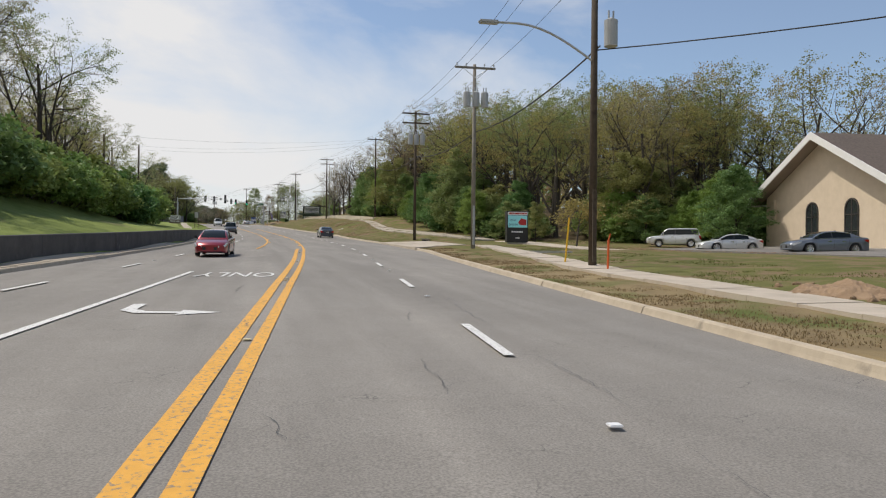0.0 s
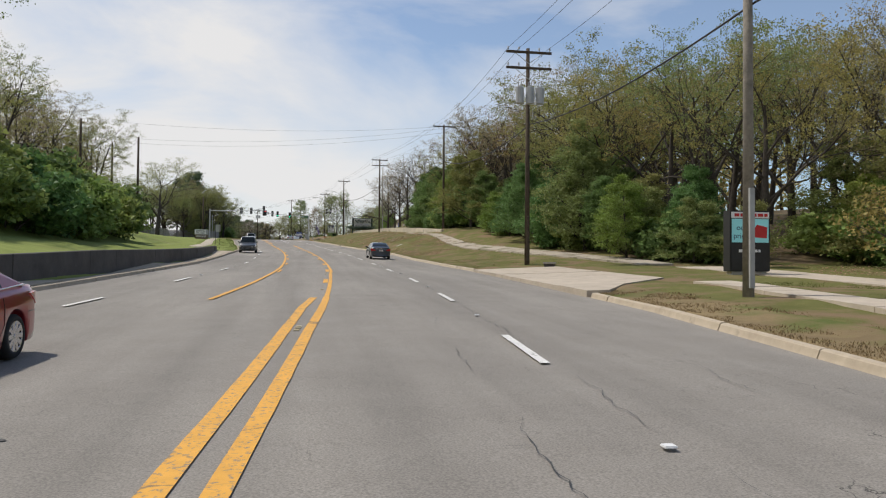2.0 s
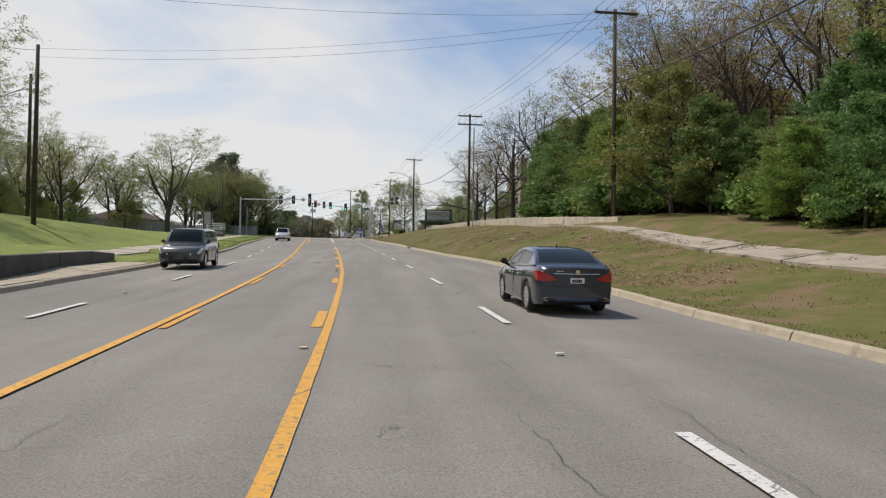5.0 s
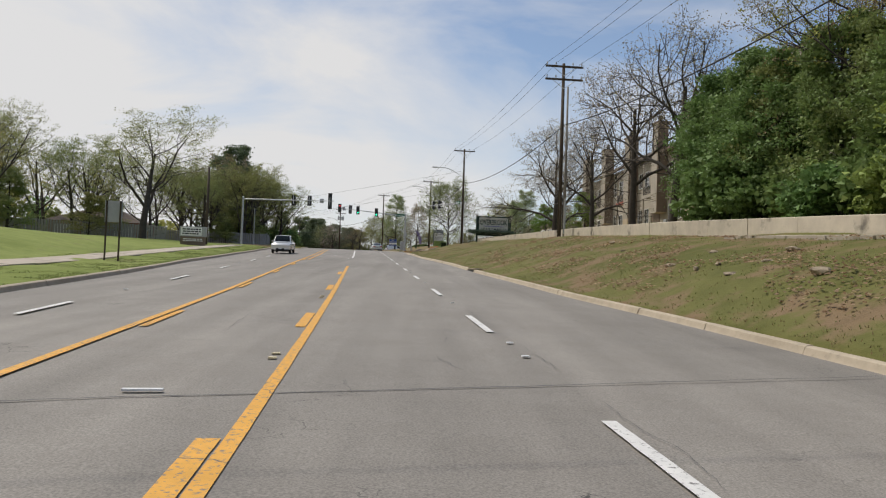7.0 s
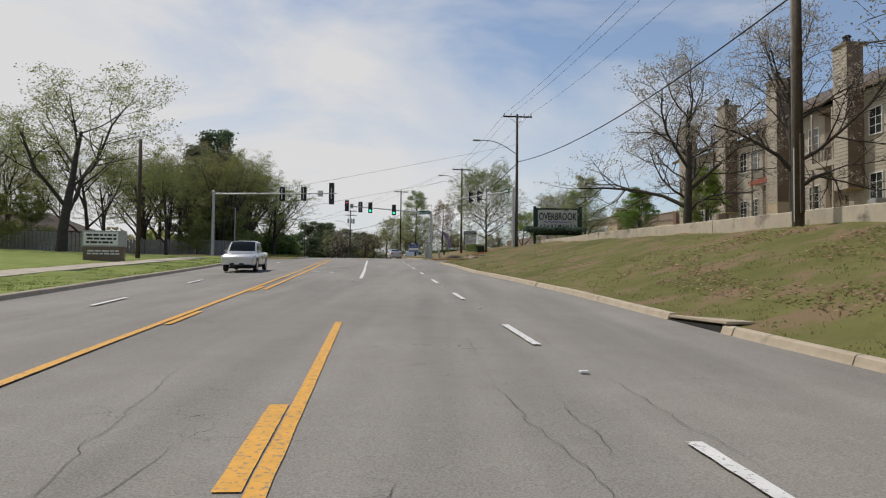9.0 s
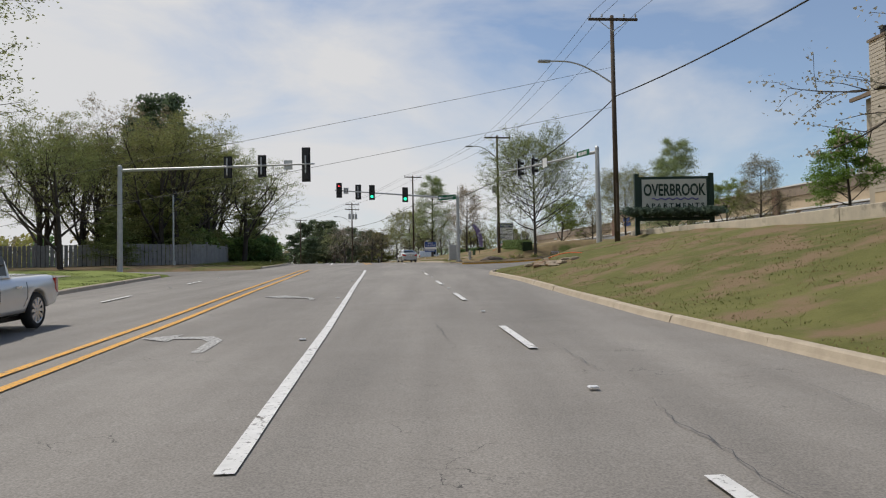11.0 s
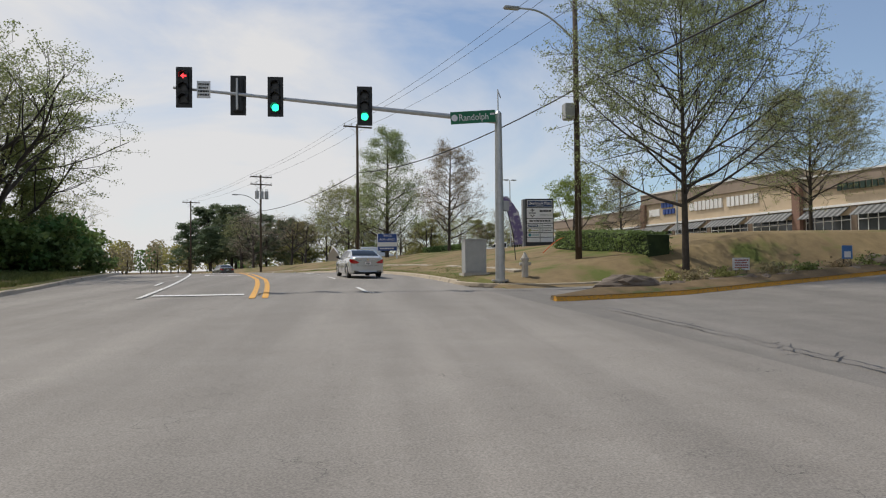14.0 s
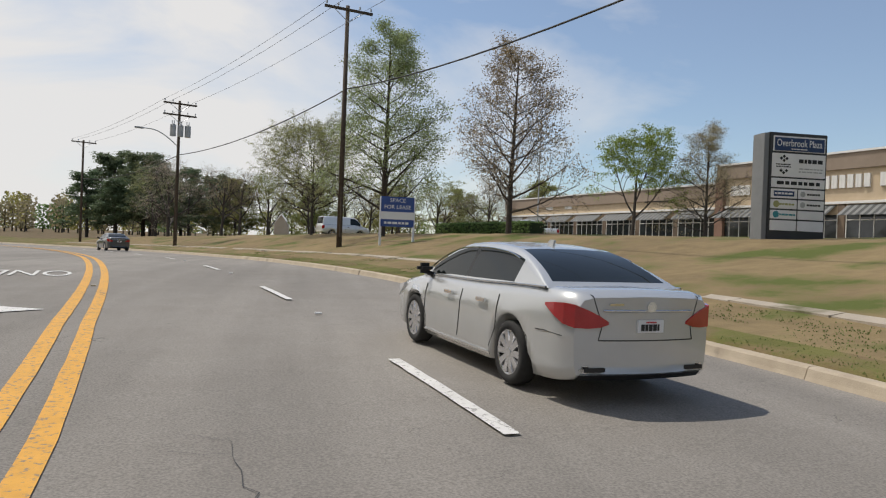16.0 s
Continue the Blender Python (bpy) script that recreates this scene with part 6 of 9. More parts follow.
for i in range(16):
    p = on(51 + rt.uniform(0, 15), 26.5 + rt.uniform(0, 9))
    if p.x > 30.2 and p.y < 57:
        continue
    plant(GREENS[3] if i % 3 else OAKS_INNER[1], p.x, p.y, rt.uniform(5, 8.5), rt.uniform(0, 360), "olive undergrowth tree behind the sign", group="undergrowth under the oaks", wide=1.3)
for i in range(46):
    p = on(44 + rt.uniform(0, 24), 33.5 + rt.uniform(0, 15))
    if p.x < 40 and p.y < 57 and p.x > 30.2:
        continue
    k = rt.choice((0, 1, 2, 3))
    if k == 3:
        plant(OAKS_INNER[rt.choice((0, 1, 3))], p.x, p.y, rt.uniform(6, 9), rt.uniform(0, 360), "slender young oak in the undergrowth", group="undergrowth under the oaks")
    else:
        plant(SHRUBS[k], p.x, p.y, rt.uniform(3.0, 5.5), rt.uniform(0, 360), "dense undergrowth shrub under the oaks", "shrub", "undergrowth under the oaks", name="shrub", wide=1.25)
plant(make_oak(33, 5, LEAF_OAK, 4, 0.1), *on(49.0, 18.2).xy, 4.2, 0, "small young tree on the verge beside the sign")
for s in np.arange(46, 64, 1.7):
    for row in range(2):
        p = on(s + rt.uniform(-0.6, 0.6), 28.5 + row * 4 + rt.uniform(-1, 1))
        if p.x > 30.2 and p.y < 56:
            continue
        k = rt.choice((1, 2, 0))
        plant(SHRUBS[k], p.x, p.y, rt.uniform(2.2, 3.8), rt.uniform(0, 360), "dense undergrowth shrub under the oaks", "shrub", "undergrowth under the oaks", name="shrub", wide=1.3)
for i in range(26):
    x, y = 38.5 + (i % 2) * 3 + rt.uniform(-1, 1) - (2 if i > 16 else 0), -4 + i * 2.5
    if 24 < y < 50:
        x += 16
    plant(SHRUBS[rt.choice((0, 1, 2))], x, y, rt.uniform(2.5, 4), rt.uniform(0, 360), "dense undergrowth shrub under the oaks", "shrub", "undergrowth under the oaks", name="shrub", wide=1.4)
for x, y, h, k in ((-19.5, 109, 12.5, 3), (-24.5, 105, 12.5, 0), (-22.5, 118, 12, 3), (-28, 111, 13, 1), (-27, 124, 11.5, 0), (-32, 118, 13, 0)):
    plant(OAKS[k], x, y, h, rt.uniform(0, 360), L_OAK[k], group="oaks above the bank")
# bank on the oncoming side: shrubs in front, trees behind
for s in np.arange(14, 86, 2.3):
    for row in range(2):
        p = on(s + rt.uniform(-0.6, 0.6), -key([(10, 17.5), (50, 16.5), (70, 14.8), (86, 15.6)], s) - row * 2.6 + rt.uniform(-0.5, 0.5))
        k = rt.choice((0, 1, 0, 2))
        plant(SHRUBS[k], p.x, p.y, rt.uniform(2.4, 3.5) + row * 0.5, rt.uniform(0, 360), ["bright green arching shrub on the bank", "dark green dense shrub on the bank", "bright green arching shrub on the bank"][k], "shrub", "shrubs on the bank", name="shrub", wide=1.15)
for s in np.arange(10, 118, 6.4):
    for row in range(2):
        off = -key([(10, 23), (60, 21.5), (90, 22.5), (118, 27)], s) - row * 7 + rt.uniform(-1.5, 1.5)
        p = on(s + rt.uniform(-2, 2), off)
        k = rt.choice((0, 1, 3, 1)) if s > 40 else rt.choice((3, 3, 0))
        plant(OAKS[k], p.x, p.y, rt.uniform(11, 15) if s < 70 else rt.uniform(9, 12.5), rt.uniform(0, 360), L_OAK[k], group="oaks above the bank")
# thick growth above the retaining wall, before the apartments
for s in np.arange(108, 126, 1.9):
    p = on(s + rt.uniform(-0.5, 0.5), 16.6 + rt.uniform(-0.8, 1.6))
    plant(SHRUBS[rt.choice((1, 1, 0))], p.x, p.y, rt.uniform(2.2, 3.4), rt.uniform(0, 360), "dense green shrub above the retaining wall", "shrub", "shrubs above the wall", name="shrub", wide=1.2)
for i, s in enumerate((109, 112, 115, 118, 121.5, 125)):
    p = on(s, 20.5 + rt.uniform(-1, 2))
    k = (2, 1, 2, 0, 2, 1)[i]
    plant(OAKS[k], p.x, p.y, rt.uniform(12.5, 15), rt.uniform(0, 360), L_OAK[k], group="oaks of the roadside wood")
for i, (s, o, h) in enumerate(((124.0, 17.6, 7.4), (126.6, 18.4, 8.4), (129.2, 17.8, 7.8), (131.8, 18.8, 7.0))):
    p = on(s, o)
    plant(GREENS[(0, 1, 0, 1)[i]], p.x, p.y, h, i * 83, "dense green tree above the retaining wall", group="green trees above the wall", wide=1.15)
# lawn trees and the house garden beyond
plant(make_oak(35, 13, LEAF_SPRING, 26, 0.055, 0.22, low=0.2), -26.2, 177.2, 15.5, 40, "wide spreading oak with fresh spring leaves on the lawn", wide=1.5)
for x, y, h, k in ((-33, 158, 10.5, 0), (-39, 163, 11.5, 0), (-46, 158, 10, 1), (-52, 168, 11, 0), (-41, 175, 11, 1), (-35, 184, 11, 1), (-29, 188, 10, 1), (-44, 190, 12, 0), (-56, 180, 12, 1), (-62, 165, 12, 0), (-50, 142, 12, 0), (-58, 132, 13, 0), (-46, 128, 12, 1), (-70, 150, 13, 1), (-24, 194, 8, 1), (-31, 196, 9, 1), (-27, 203, 9, 1), (-38, 197, 9, 1)):
    plant(OAK_LEAFY[k], x, y, h * 1.25, rt.uniform(0, 360), ("lawn oak with pale spring leaves", "leafy olive green oak beside the house")[k], group="oaks on the lawn")
for i in range(22):
    s, off = 199 + (i % 8) * 4.6 + rt.uniform(-1.4, 1.4), -16.2 - (i // 8) * 5.0 + rt.uniform(-0.9, 0.9)
    p = on(max(s, 205.5), off)
    k = rt.choice((1, 0, 0, 2))
    plant((OAK_LEAFY + [OAKS[1]])[k], p.x, p.y, rt.uniform(11, 14), rt.uniform(0, 360), ("tall tree with pale spring leaves by the crossing", "dense olive green tree by the crossing", "tall tree with thin tan buds by the crossing")[k], group="trees by the crossing")
for i in range(7, 10):
    s, off = 198.5 + i * 4.2, -12.2 + rt.uniform(-0.6, 0.6)
    p = on(s, off)
    plant(GREENS[3] if i % 3 else OAK_LEAFY[0], p.x, p.y, rt.uniform(4.5, 7), rt.uniform(0, 360), "olive green tree overhanging the pavement", group="trees by the crossing", wide=1.1)
for i in range(1, 16, 2):
    p = on(198.5 + i * 2.3 + rt.uniform(-0.6, 0.6), -19.5 + rt.uniform(-1.5, 1.0))
    plant(GREENS[3], p.x, p.y, rt.uniform(3.0, 5.0), rt.uniform(0, 360), "olive undergrowth tree behind the board fence", group="trees by the crossing", wide=1.5)
for i in range(2, 22):
    p = on(204.0 + i * 1.5 + rt.uniform(-0.5, 0.5), -17.2 + rt.uniform(-1.0, 0.4))
    if i % 2:
        plant(SHRUBS[0], p.x, p.y, rt.uniform(2.6, 4.0), rt.uniform(0, 360), "green dense shrub behind the board fence", "shrub", "shrubs behind the fence", name="shrub", wide=1.2)
    else:
        plant(GREENS[3], p.x, p.y, rt.uniform(4.5, 7.5), rt.uniform(0, 360), "olive tree close behind the board fence", group="trees by the crossing", wide=1.4)
p = on(222.5, -12.4)
plant(OAK_LEAFY[0], p.x, p.y, 12.5, 200, "leaning tree with pale spring leaves before the board fence", group="trees by the crossing", wide=1.1)
for i, (q, o, h, k) in enumerate(((216.5, -15.2, 12.0, 1), (226.5, -13.2, 11.0, 1), (220.0, -16.0, 13.0, 1))):
    p = on(q, o)
    plant(OAK_LEAFY[k], p.x, p.y, h, i * 97 + 20, ("tall tree with pale spring leaves by the crossing", "dense olive green tree by the crossing")[k], group="trees by the crossing")
for i, (q, o, h) in enumerate(((229.5, -12.0, 3.4), (232.0, -11.2, 3.0), (226.8, -12.8, 3.2))):
    p = on(q, o)
    plant(SHRUBS[1], p.x, p.y, h, i * 70, "dark green shrub at the end of the board fence", "shrub", "shrubs behind the fence", name="shrub", wide=1.25)
plant(PINES[0], -25.3, 215.8, 16.2, 0, "tall dark pine above the other trees")
plant(PINES[1], -28.5, 219.5, 14.8, 80, "tall dark pine above the other trees")
# above the retaining wall
plant(OAK_BARE[0], 17.4, 139.4, 11.5, 10, "nearly bare tree with tan buds beside the apartments", group="bare trees by the apartments")
plant(OAK_BARE[0], 18.2, 134.6, 12.5, 130, "nearly bare tree with tan buds beside the apartments", group="bare trees by the apartments")
plant(OAK_BARE[1], 16.6, 160.7, 10.5, 60, "nearly bare tree with pale blossom beside the utility pole", group="bare trees by the apartments", wide=1.1)
plant(OAK_BARE[1], 17.6, 150.5, 9.5, 300, "nearly bare tree with pale blossom beside the apartments", group="bare trees by the apartments")
plant(OAK_BARE[1], 18.5, 166.0, 8.5, 200, "small tree with pale blossom", group="bare trees by the apartments")
plant(GREENS[2], 22.0, 172.0, 4.6, 0, "bright green small tree at the end of the apartments", wide=1.2)
plant(GREENS[2], 19.0, 178.0, 3.8, 50, "bright green small tree at the end of the apartments", wide=1.2)
plant(PINOAKS[1], 21.0, 208.0, 9.5, 0, "slender fresh green tree by the plaza drive")
plant(PINOAKS[1], 19.2, 204.0, 7.5, 200, "slender fresh green tree by the plaza drive")
plant(PINOAKS[2], 26.0, 203.0, 7.0, 90, "slender tree with tan buds by the plaza drive")
# plaza trees
ROUND = make_oak(36, 8, LEAF_BRIGHT, 48, 0.05, 0.17, low=0.28)
plant(PINOAKS[0], 9.33, 210.6, 10.1, 0, "big round pin oak with pale new leaves", wide=0.84)
plant(PINOAKS[0], 19.5, 219.0, 6.6, 70, "round pin oak with pale new leaves on the plaza bank")
plant(ROUND, 27.5, 213.5, 6.0, 20, "bright green round tree on the plaza bank")
plant(PINOAKS[1], 0.0, 252.1, 11.6, 40, "tall cone-shaped tree with fresh leaves on the verge")
plant(PINOAKS[2], 4.6, 243.0, 8.4, 130, "nearly bare tree with tan buds on the verge")
plant(PINOAKS[0], -3.6, 262.0, 7.2, 20, "small tree with pale new leaves on the verge")
plant(ROUND, 20.6, 264.0, 9.3, 0, "bright green round tree in the plaza car park")
plant(PINOAKS[2], 25.2, 261.5, 8.8, 10, "thin nearly bare tree in the plaza car park")
for i, (x, y, h) in enumerate(((-26, 324, 12.4), (-31, 330, 12.8), (-22, 332, 11.4), (-28, 340, 13), (-18, 340, 10.8), (-15, 328, 9.6), (-23, 316, 9.8), (-19.5, 322, 8.4), (-28.5, 318, 8.2), (-33, 322, 9.2))):
    plant(PINES[i % 2], x, y, h, i * 47, "dark pine in the grove beyond the bend", group="pines beyond the bend", wide=1.6)
for i, (x, y, h, k) in enumerate(((-17.5, 292, 7, 1), (-13, 300, 7.5, 0), (-21, 303, 7, 1), (-8, 306, 8, 0), (-3, 300, 7, 0), (2, 308, 8, 1), (8, 302, 7, 0), (14, 310, 8, 0), (20, 305, 7.5, 1), (-12, 314, 8.5, 0), (10, 320, 9, 0), (-2, 318, 9, 0), (26, 312, 8, 0), (3, 290, 5.5, 0), (10, 288, 5.5, 1))):
    plant((OAK_BARE + OAK_LEAFY)[(k, 0, 2, 3)[i % 4] if i % 4 else k], x, y, h * 1.25, i * 61, "thin spring tree beyond the plaza verge", group="trees beyond the plaza")

for i in range(15):
    x, y = -13 + i * 3.7 + rt.uniform(-0.8, 0.8), 322 + rt.uniform(-4, 8)
    plant((GREENS[3], OAK_LEAFY[1], OAKS_INNER[1])[i % 3], x, y, rt.uniform(7.5, 10), i * 77, ("dense olive tree beyond the plaza", "leafy olive green tree beyond the plaza", "tall tree with thin tan buds beyond the plaza")[i % 3], group="trees beyond the plaza", wide=(1.5, 1.2, 1.2)[i % 3])


def far_wood(name, places, seed, label, h=(9, 14)):
    """A distant belt of woodland, one joined mass of stems and sprays."""
    rng = random.Random(seed)
    vs, fs, mi = [], [], []
    for x, y in places:
        z = ground_at(x, y) if abs(x) < 120 else station(min(2400, max(-1400, y)))[2] - 2
        hh = rng.uniform(*h)
        pts = [Vector((x, y, z - 1)), Vector((x + rng.uniform(-0.5, 0.5), y, z + hh * 0.8))]
        v, f = tube(pts, [0.3, 0.08], 4)
        b = len(vs)
        vs += v
        fs += [tuple(i + b for i in q) for q in f]
        mi += [0] * len(f)
        m = rng.choice((1, 1, 2, 3))
        for _ in range(230):
            a, r = rng.uniform(0, 6.28), math.sqrt(rng.random()) * hh * 0.36
            zz = rng.uniform(0.12, 1.0)
            w = math.sqrt(max(0.05, 1 - abs(zz - 0.5) * 1.5))
            c = Vector((x + math.cos(a) * r * w, y + math.sin(a) * r * w, z + hh * zz))
            u = Vector((rng.uniform(-1, 1), rng.uniform(-1, 1), rng.uniform(-1, 1))).normalized()
            q = u.orthogonal().normalized()
            s = rng.uniform(0.3, 0.75)
            i = len(vs)
            vs += [c - u * s, c - q * s * 0.6, c + u * s, c + q * s * 0.6]
            fs.append((i, i + 1, i + 2, i + 3))
            mi.append(m)
    ob = mesh_object(name, vs, fs, [BARK, LEAF_OAK, LEAF_GREEN, LEAF_TAN])
    ob.data.polygons.foreach_set("material_index", mi)
    return tagged(ob, label, "woodland", kind="stuff")


belt = [(-130 + i * 5.2 + rt.uniform(-2, 2), 470 + rt.uniform(0, 40) + i * 0.4) for i in range(64)]
far_wood("far_woodland", belt, 5, "distant belt of mixed woodland on the horizon")
belt = [(-190 + i * 2.6 + rt.uniform(-2, 2), 430 + rt.uniform(0, 60)) for i in range(60)]
far_wood("far_woodland", belt, 10, "low wooded rise beyond the grove", (9, 13))
belt = [(58 + rt.uniform(0, 26), -40 + i * 3.0 + rt.uniform(-2, 2)) for i in range(30)] + [(-52 - rt.uniform(0, 34), -60 + i * 4.0 + rt.uniform(-3, 3)) for i in range(48)]
far_wood("far_woodland", belt, 6, "belt of mixed woodland behind the slopes", (11, 15))
belt = [(60 + rt.uniform(0, 18), 128 + i * 2.6 + rt.uniform(-2, 2)) for i in range(70)]
far_wood("far_woodland", belt, 7, "belt of mixed woodland behind the buildings", (8, 12))
belt = [(-72 - rt.uniform(0, 26), 200 + i * 3.2 + rt.uniform(-2, 2)) for i in range(60)]
far_wood("far_woodland", belt, 8, "belt of mixed woodland down the valley", (8, 12))
belt = [(-60 + i * 3.2, -75 + rt.uniform(-10, 5)) for i in range(40)]
far_wood("far_woodland", belt, 9, "belt of mixed woodland down the road", (9, 13))

# ---- buildings ----


def arch_window(parent, x, z0, w, h, y, depth=0.12):
    """A tall window with a round head in a wall that faces local -y."""
    r = w / 2
    out = [(x - r, z0), (x + r, z0)] + [(x + r * math.cos(a), z0 + h - r + r * math.sin(a)) for a in [math.pi * i / 14 for i in range(15)]]
    bm = bmesh.new()
    bm.faces.new([bm.verts.new((a, y - 0.012, b)) for a, b in out])
    win = part("window", bm, DARK_GLASS, parent, "dark arched window pane")
    vs, fs = [], []
    n = len(out)
    for k, (s, yy) in enumerate(((1.0, y - 0.045), (0.88, y - 0.045), (0.88, y - 0.01), (1.0, y - 0.0))):
        for a, b in out:
            vs.append((x + (a - x) * s, yy, z0 + h / 2 + (b - z0 - h / 2) * (s + (1 - s) * 0.5)))
    for k in range(3):
        for i in range(n):
            j = (i + 1) % n
            fs.append((k * n + i, k * n + j, (k + 1) * n + j, (k + 1) * n + i))
    mesh_object("window_frame", vs, fs, mat("bronze_frame", (0.05, 0.042, 0.035), (0.07, 0.06, 0.05), 3, 0.5) if "bronze_frame" not in bpy.data.materials else bpy.data.materials["bronze_frame"], win)
    part("mullion", boxes((x - 0.025, x + 0.025, y - 0.04, y - 0.012, z0, z0 + h - 0.06), (x - r, x + r, y - 0.04, y - 0.012, z0 + h * 0.33, z0 + h * 0.33 + 0.04), (x - r, x + r, y - 0.04, y - 0.012, z0 + h * 0.66, z0 + h * 0.66 + 0.04)), bpy.data.materials["bronze_frame"], win)
    return win


def chapel():
    g = 1.35
    r = thing("chapel", pose(36.3, 46.6, g, 0, 0, -98.5), "cream chapel with a steep brown gable roof and arched windows", "building")
    L, D, eave, peak = 13.9, 17.0, 4.15, 7.6
    bm = bmesh.new()
    prof = [(0, -0.6), (L, -0.6), (L, eave), (L / 2, peak), (0, eave)]
    front = [bm.verts.new((x, 0, z)) for x, z in prof]
    back = [bm.verts.new((x, D, z)) for x, z in prof]
    bm.faces.new(front)
    bm.faces.new(list(reversed(back)))
    for i in range(5):
        j = (i + 1) % 5
        bm.faces.new((front[i], back[i], back[j], front[j]))
    bmesh.ops.recalc_face_normals(bm, faces=bm.faces[:])
    part("wall", bm, STUCCO, r, "cream stucco walls")
    ov, t = 1.0, 0.22
    k = (peak - eave) / (L / 2)
    for sx in (0, 1):
        vs = []
        x0, x1 = (-ov, L / 2) if sx == 0 else (L + ov, L / 2)
        for y in (-ov, D + ov):
            for x in (x0, x1):
                z = peak - abs(L / 2 - x) * k + 0.06
                vs += [(x, y, z), (x, y, z + t)]
        fs = [(1, 3, 7, 5), (0, 4, 6, 2), (0, 1, 5, 4), (2, 6, 7, 3), (0, 2, 3, 1), (4, 5, 7, 6)]
        mesh_object("roof", vs, fs if sx == 0 else [tuple(reversed(f)) for f in fs], SHINGLE, r, label="brown shingle roof slope")
        fv = []
        for x in (x0, x1):
            z = peak - abs(L / 2 - x) * k
            for y in (-ov - 0.07, -ov - 0.003):
                fv += [(x, y, z - 0.16), (x, y, z + t + 0.09)]
        mesh_object("fascia", fv, [(0, 1, 5, 4), (2, 6, 7, 3), (1, 3, 7, 5), (0, 4, 6, 2), (0, 2, 3, 1), (4, 5, 7, 6)], TRIM_WHITE, r, label="white fascia board")
        xe = x0
        part("gutter", boxes((xe - 0.08, xe + 0.08, -ov, D + ov, eave - ov * k - 0.06, eave - ov * k + 0.2)), TRIM_WHITE, r)
        sv = [(x, y, peak - abs(L / 2 - x) * k + 0.04) for y in (-ov, 0.0) for x in (x0, x1)]
        mesh_object("soffit", sv, [(0, 1, 3, 2)], BROWN_STUCCO, r)
    arch_window(r, 5.6, 0.55, 1.35, 3.0, 0.0)
    arch_window(r, 9.6, 0.55, 1.35, 3.0, 0.0)
    part("downpipe", boxes((1.15, 1.3, -0.16, 0.0, 2.6, 3.9), (0.75, 1.3, -0.16, 0.0, 3.8, 3.95)), STUCCO, r)
    b = thing("bush", pose(35.0, 31.5, ground_at(35, 31.5)), "clipped green bush beside the chapel", "shrub")
    me = leaf_mesh("foliage", [Vector((random.gauss(0, 0.4), random.gauss(0, 0.4), 0.5 + random.gauss(0, 0.25))) for _ in range(220)], 6, 0.15, 0.12, LEAF_BRIGHT, random.Random(4))
    o = new("foliage", me)
    o.parent = b


random.seed(8)
chapel()


def sash_window(parent, x, z0, w, h, y, panes=(2, 3), trim=TRIM_WHITE):
    win = part("window", boxes((x - w / 2, x + w / 2, y - 0.01, y + 0.02, z0, z0 + h)), DARK_GLASS, parent, "dark window pane with white frame")
    f = 0.06
    part("window_frame", boxes((x - w / 2 - f, x - w / 2, y - 0.05, y + 0.02, z0 - f, z0 + h + f), (x + w / 2, x + w / 2 + f, y - 0.05, y + 0.02, z0 - f, z0 + h + f), (x - w / 2, x + w / 2, y - 0.05, y + 0.02, z0 + h, z0 + h + f), (x - w / 2, x + w / 2, y - 0.07, y + 0.02, z0 - f, z0)), trim, win)
    sp = []
    for i in range(1, panes[0]):
        q = x - w / 2 + w * i / panes[0]
        sp.append((q - 0.015, q + 0.015, y - 0.03, y - 0.01, z0, z0 + h))
    for i in range(1, panes[1]):
        q = z0 + h * i / panes[1]
        sp.append((x - w / 2, x + w / 2, y - 0.035, y - 0.012, q - 0.015, q + 0.015))
    if sp:
        part("mullion", boxes(*sp), trim, win)
    return win


def siding_boards(parent, name, x0, x1, y, z0, z1, material, step=0.2):
    """Lapped boards on a wall that faces local -y."""
    bm = bmesh.new()
    z = z0
    while z < z1 - 0.02:
        e = min(z + step, z1)
        vs = [bm.verts.new(c) for c in ((x0, y - 0.022, z), (x1, y - 0.022, z), (x1, y - 0.004, e), (x0, y - 0.004, e), (x0, y, z), (x1, y, z))]
        bm.faces.new(vs[:4])
        bm.faces.new((vs[4], vs[5], vs[1], vs[0]))
        z = e
    return part(name, bm, material, parent)


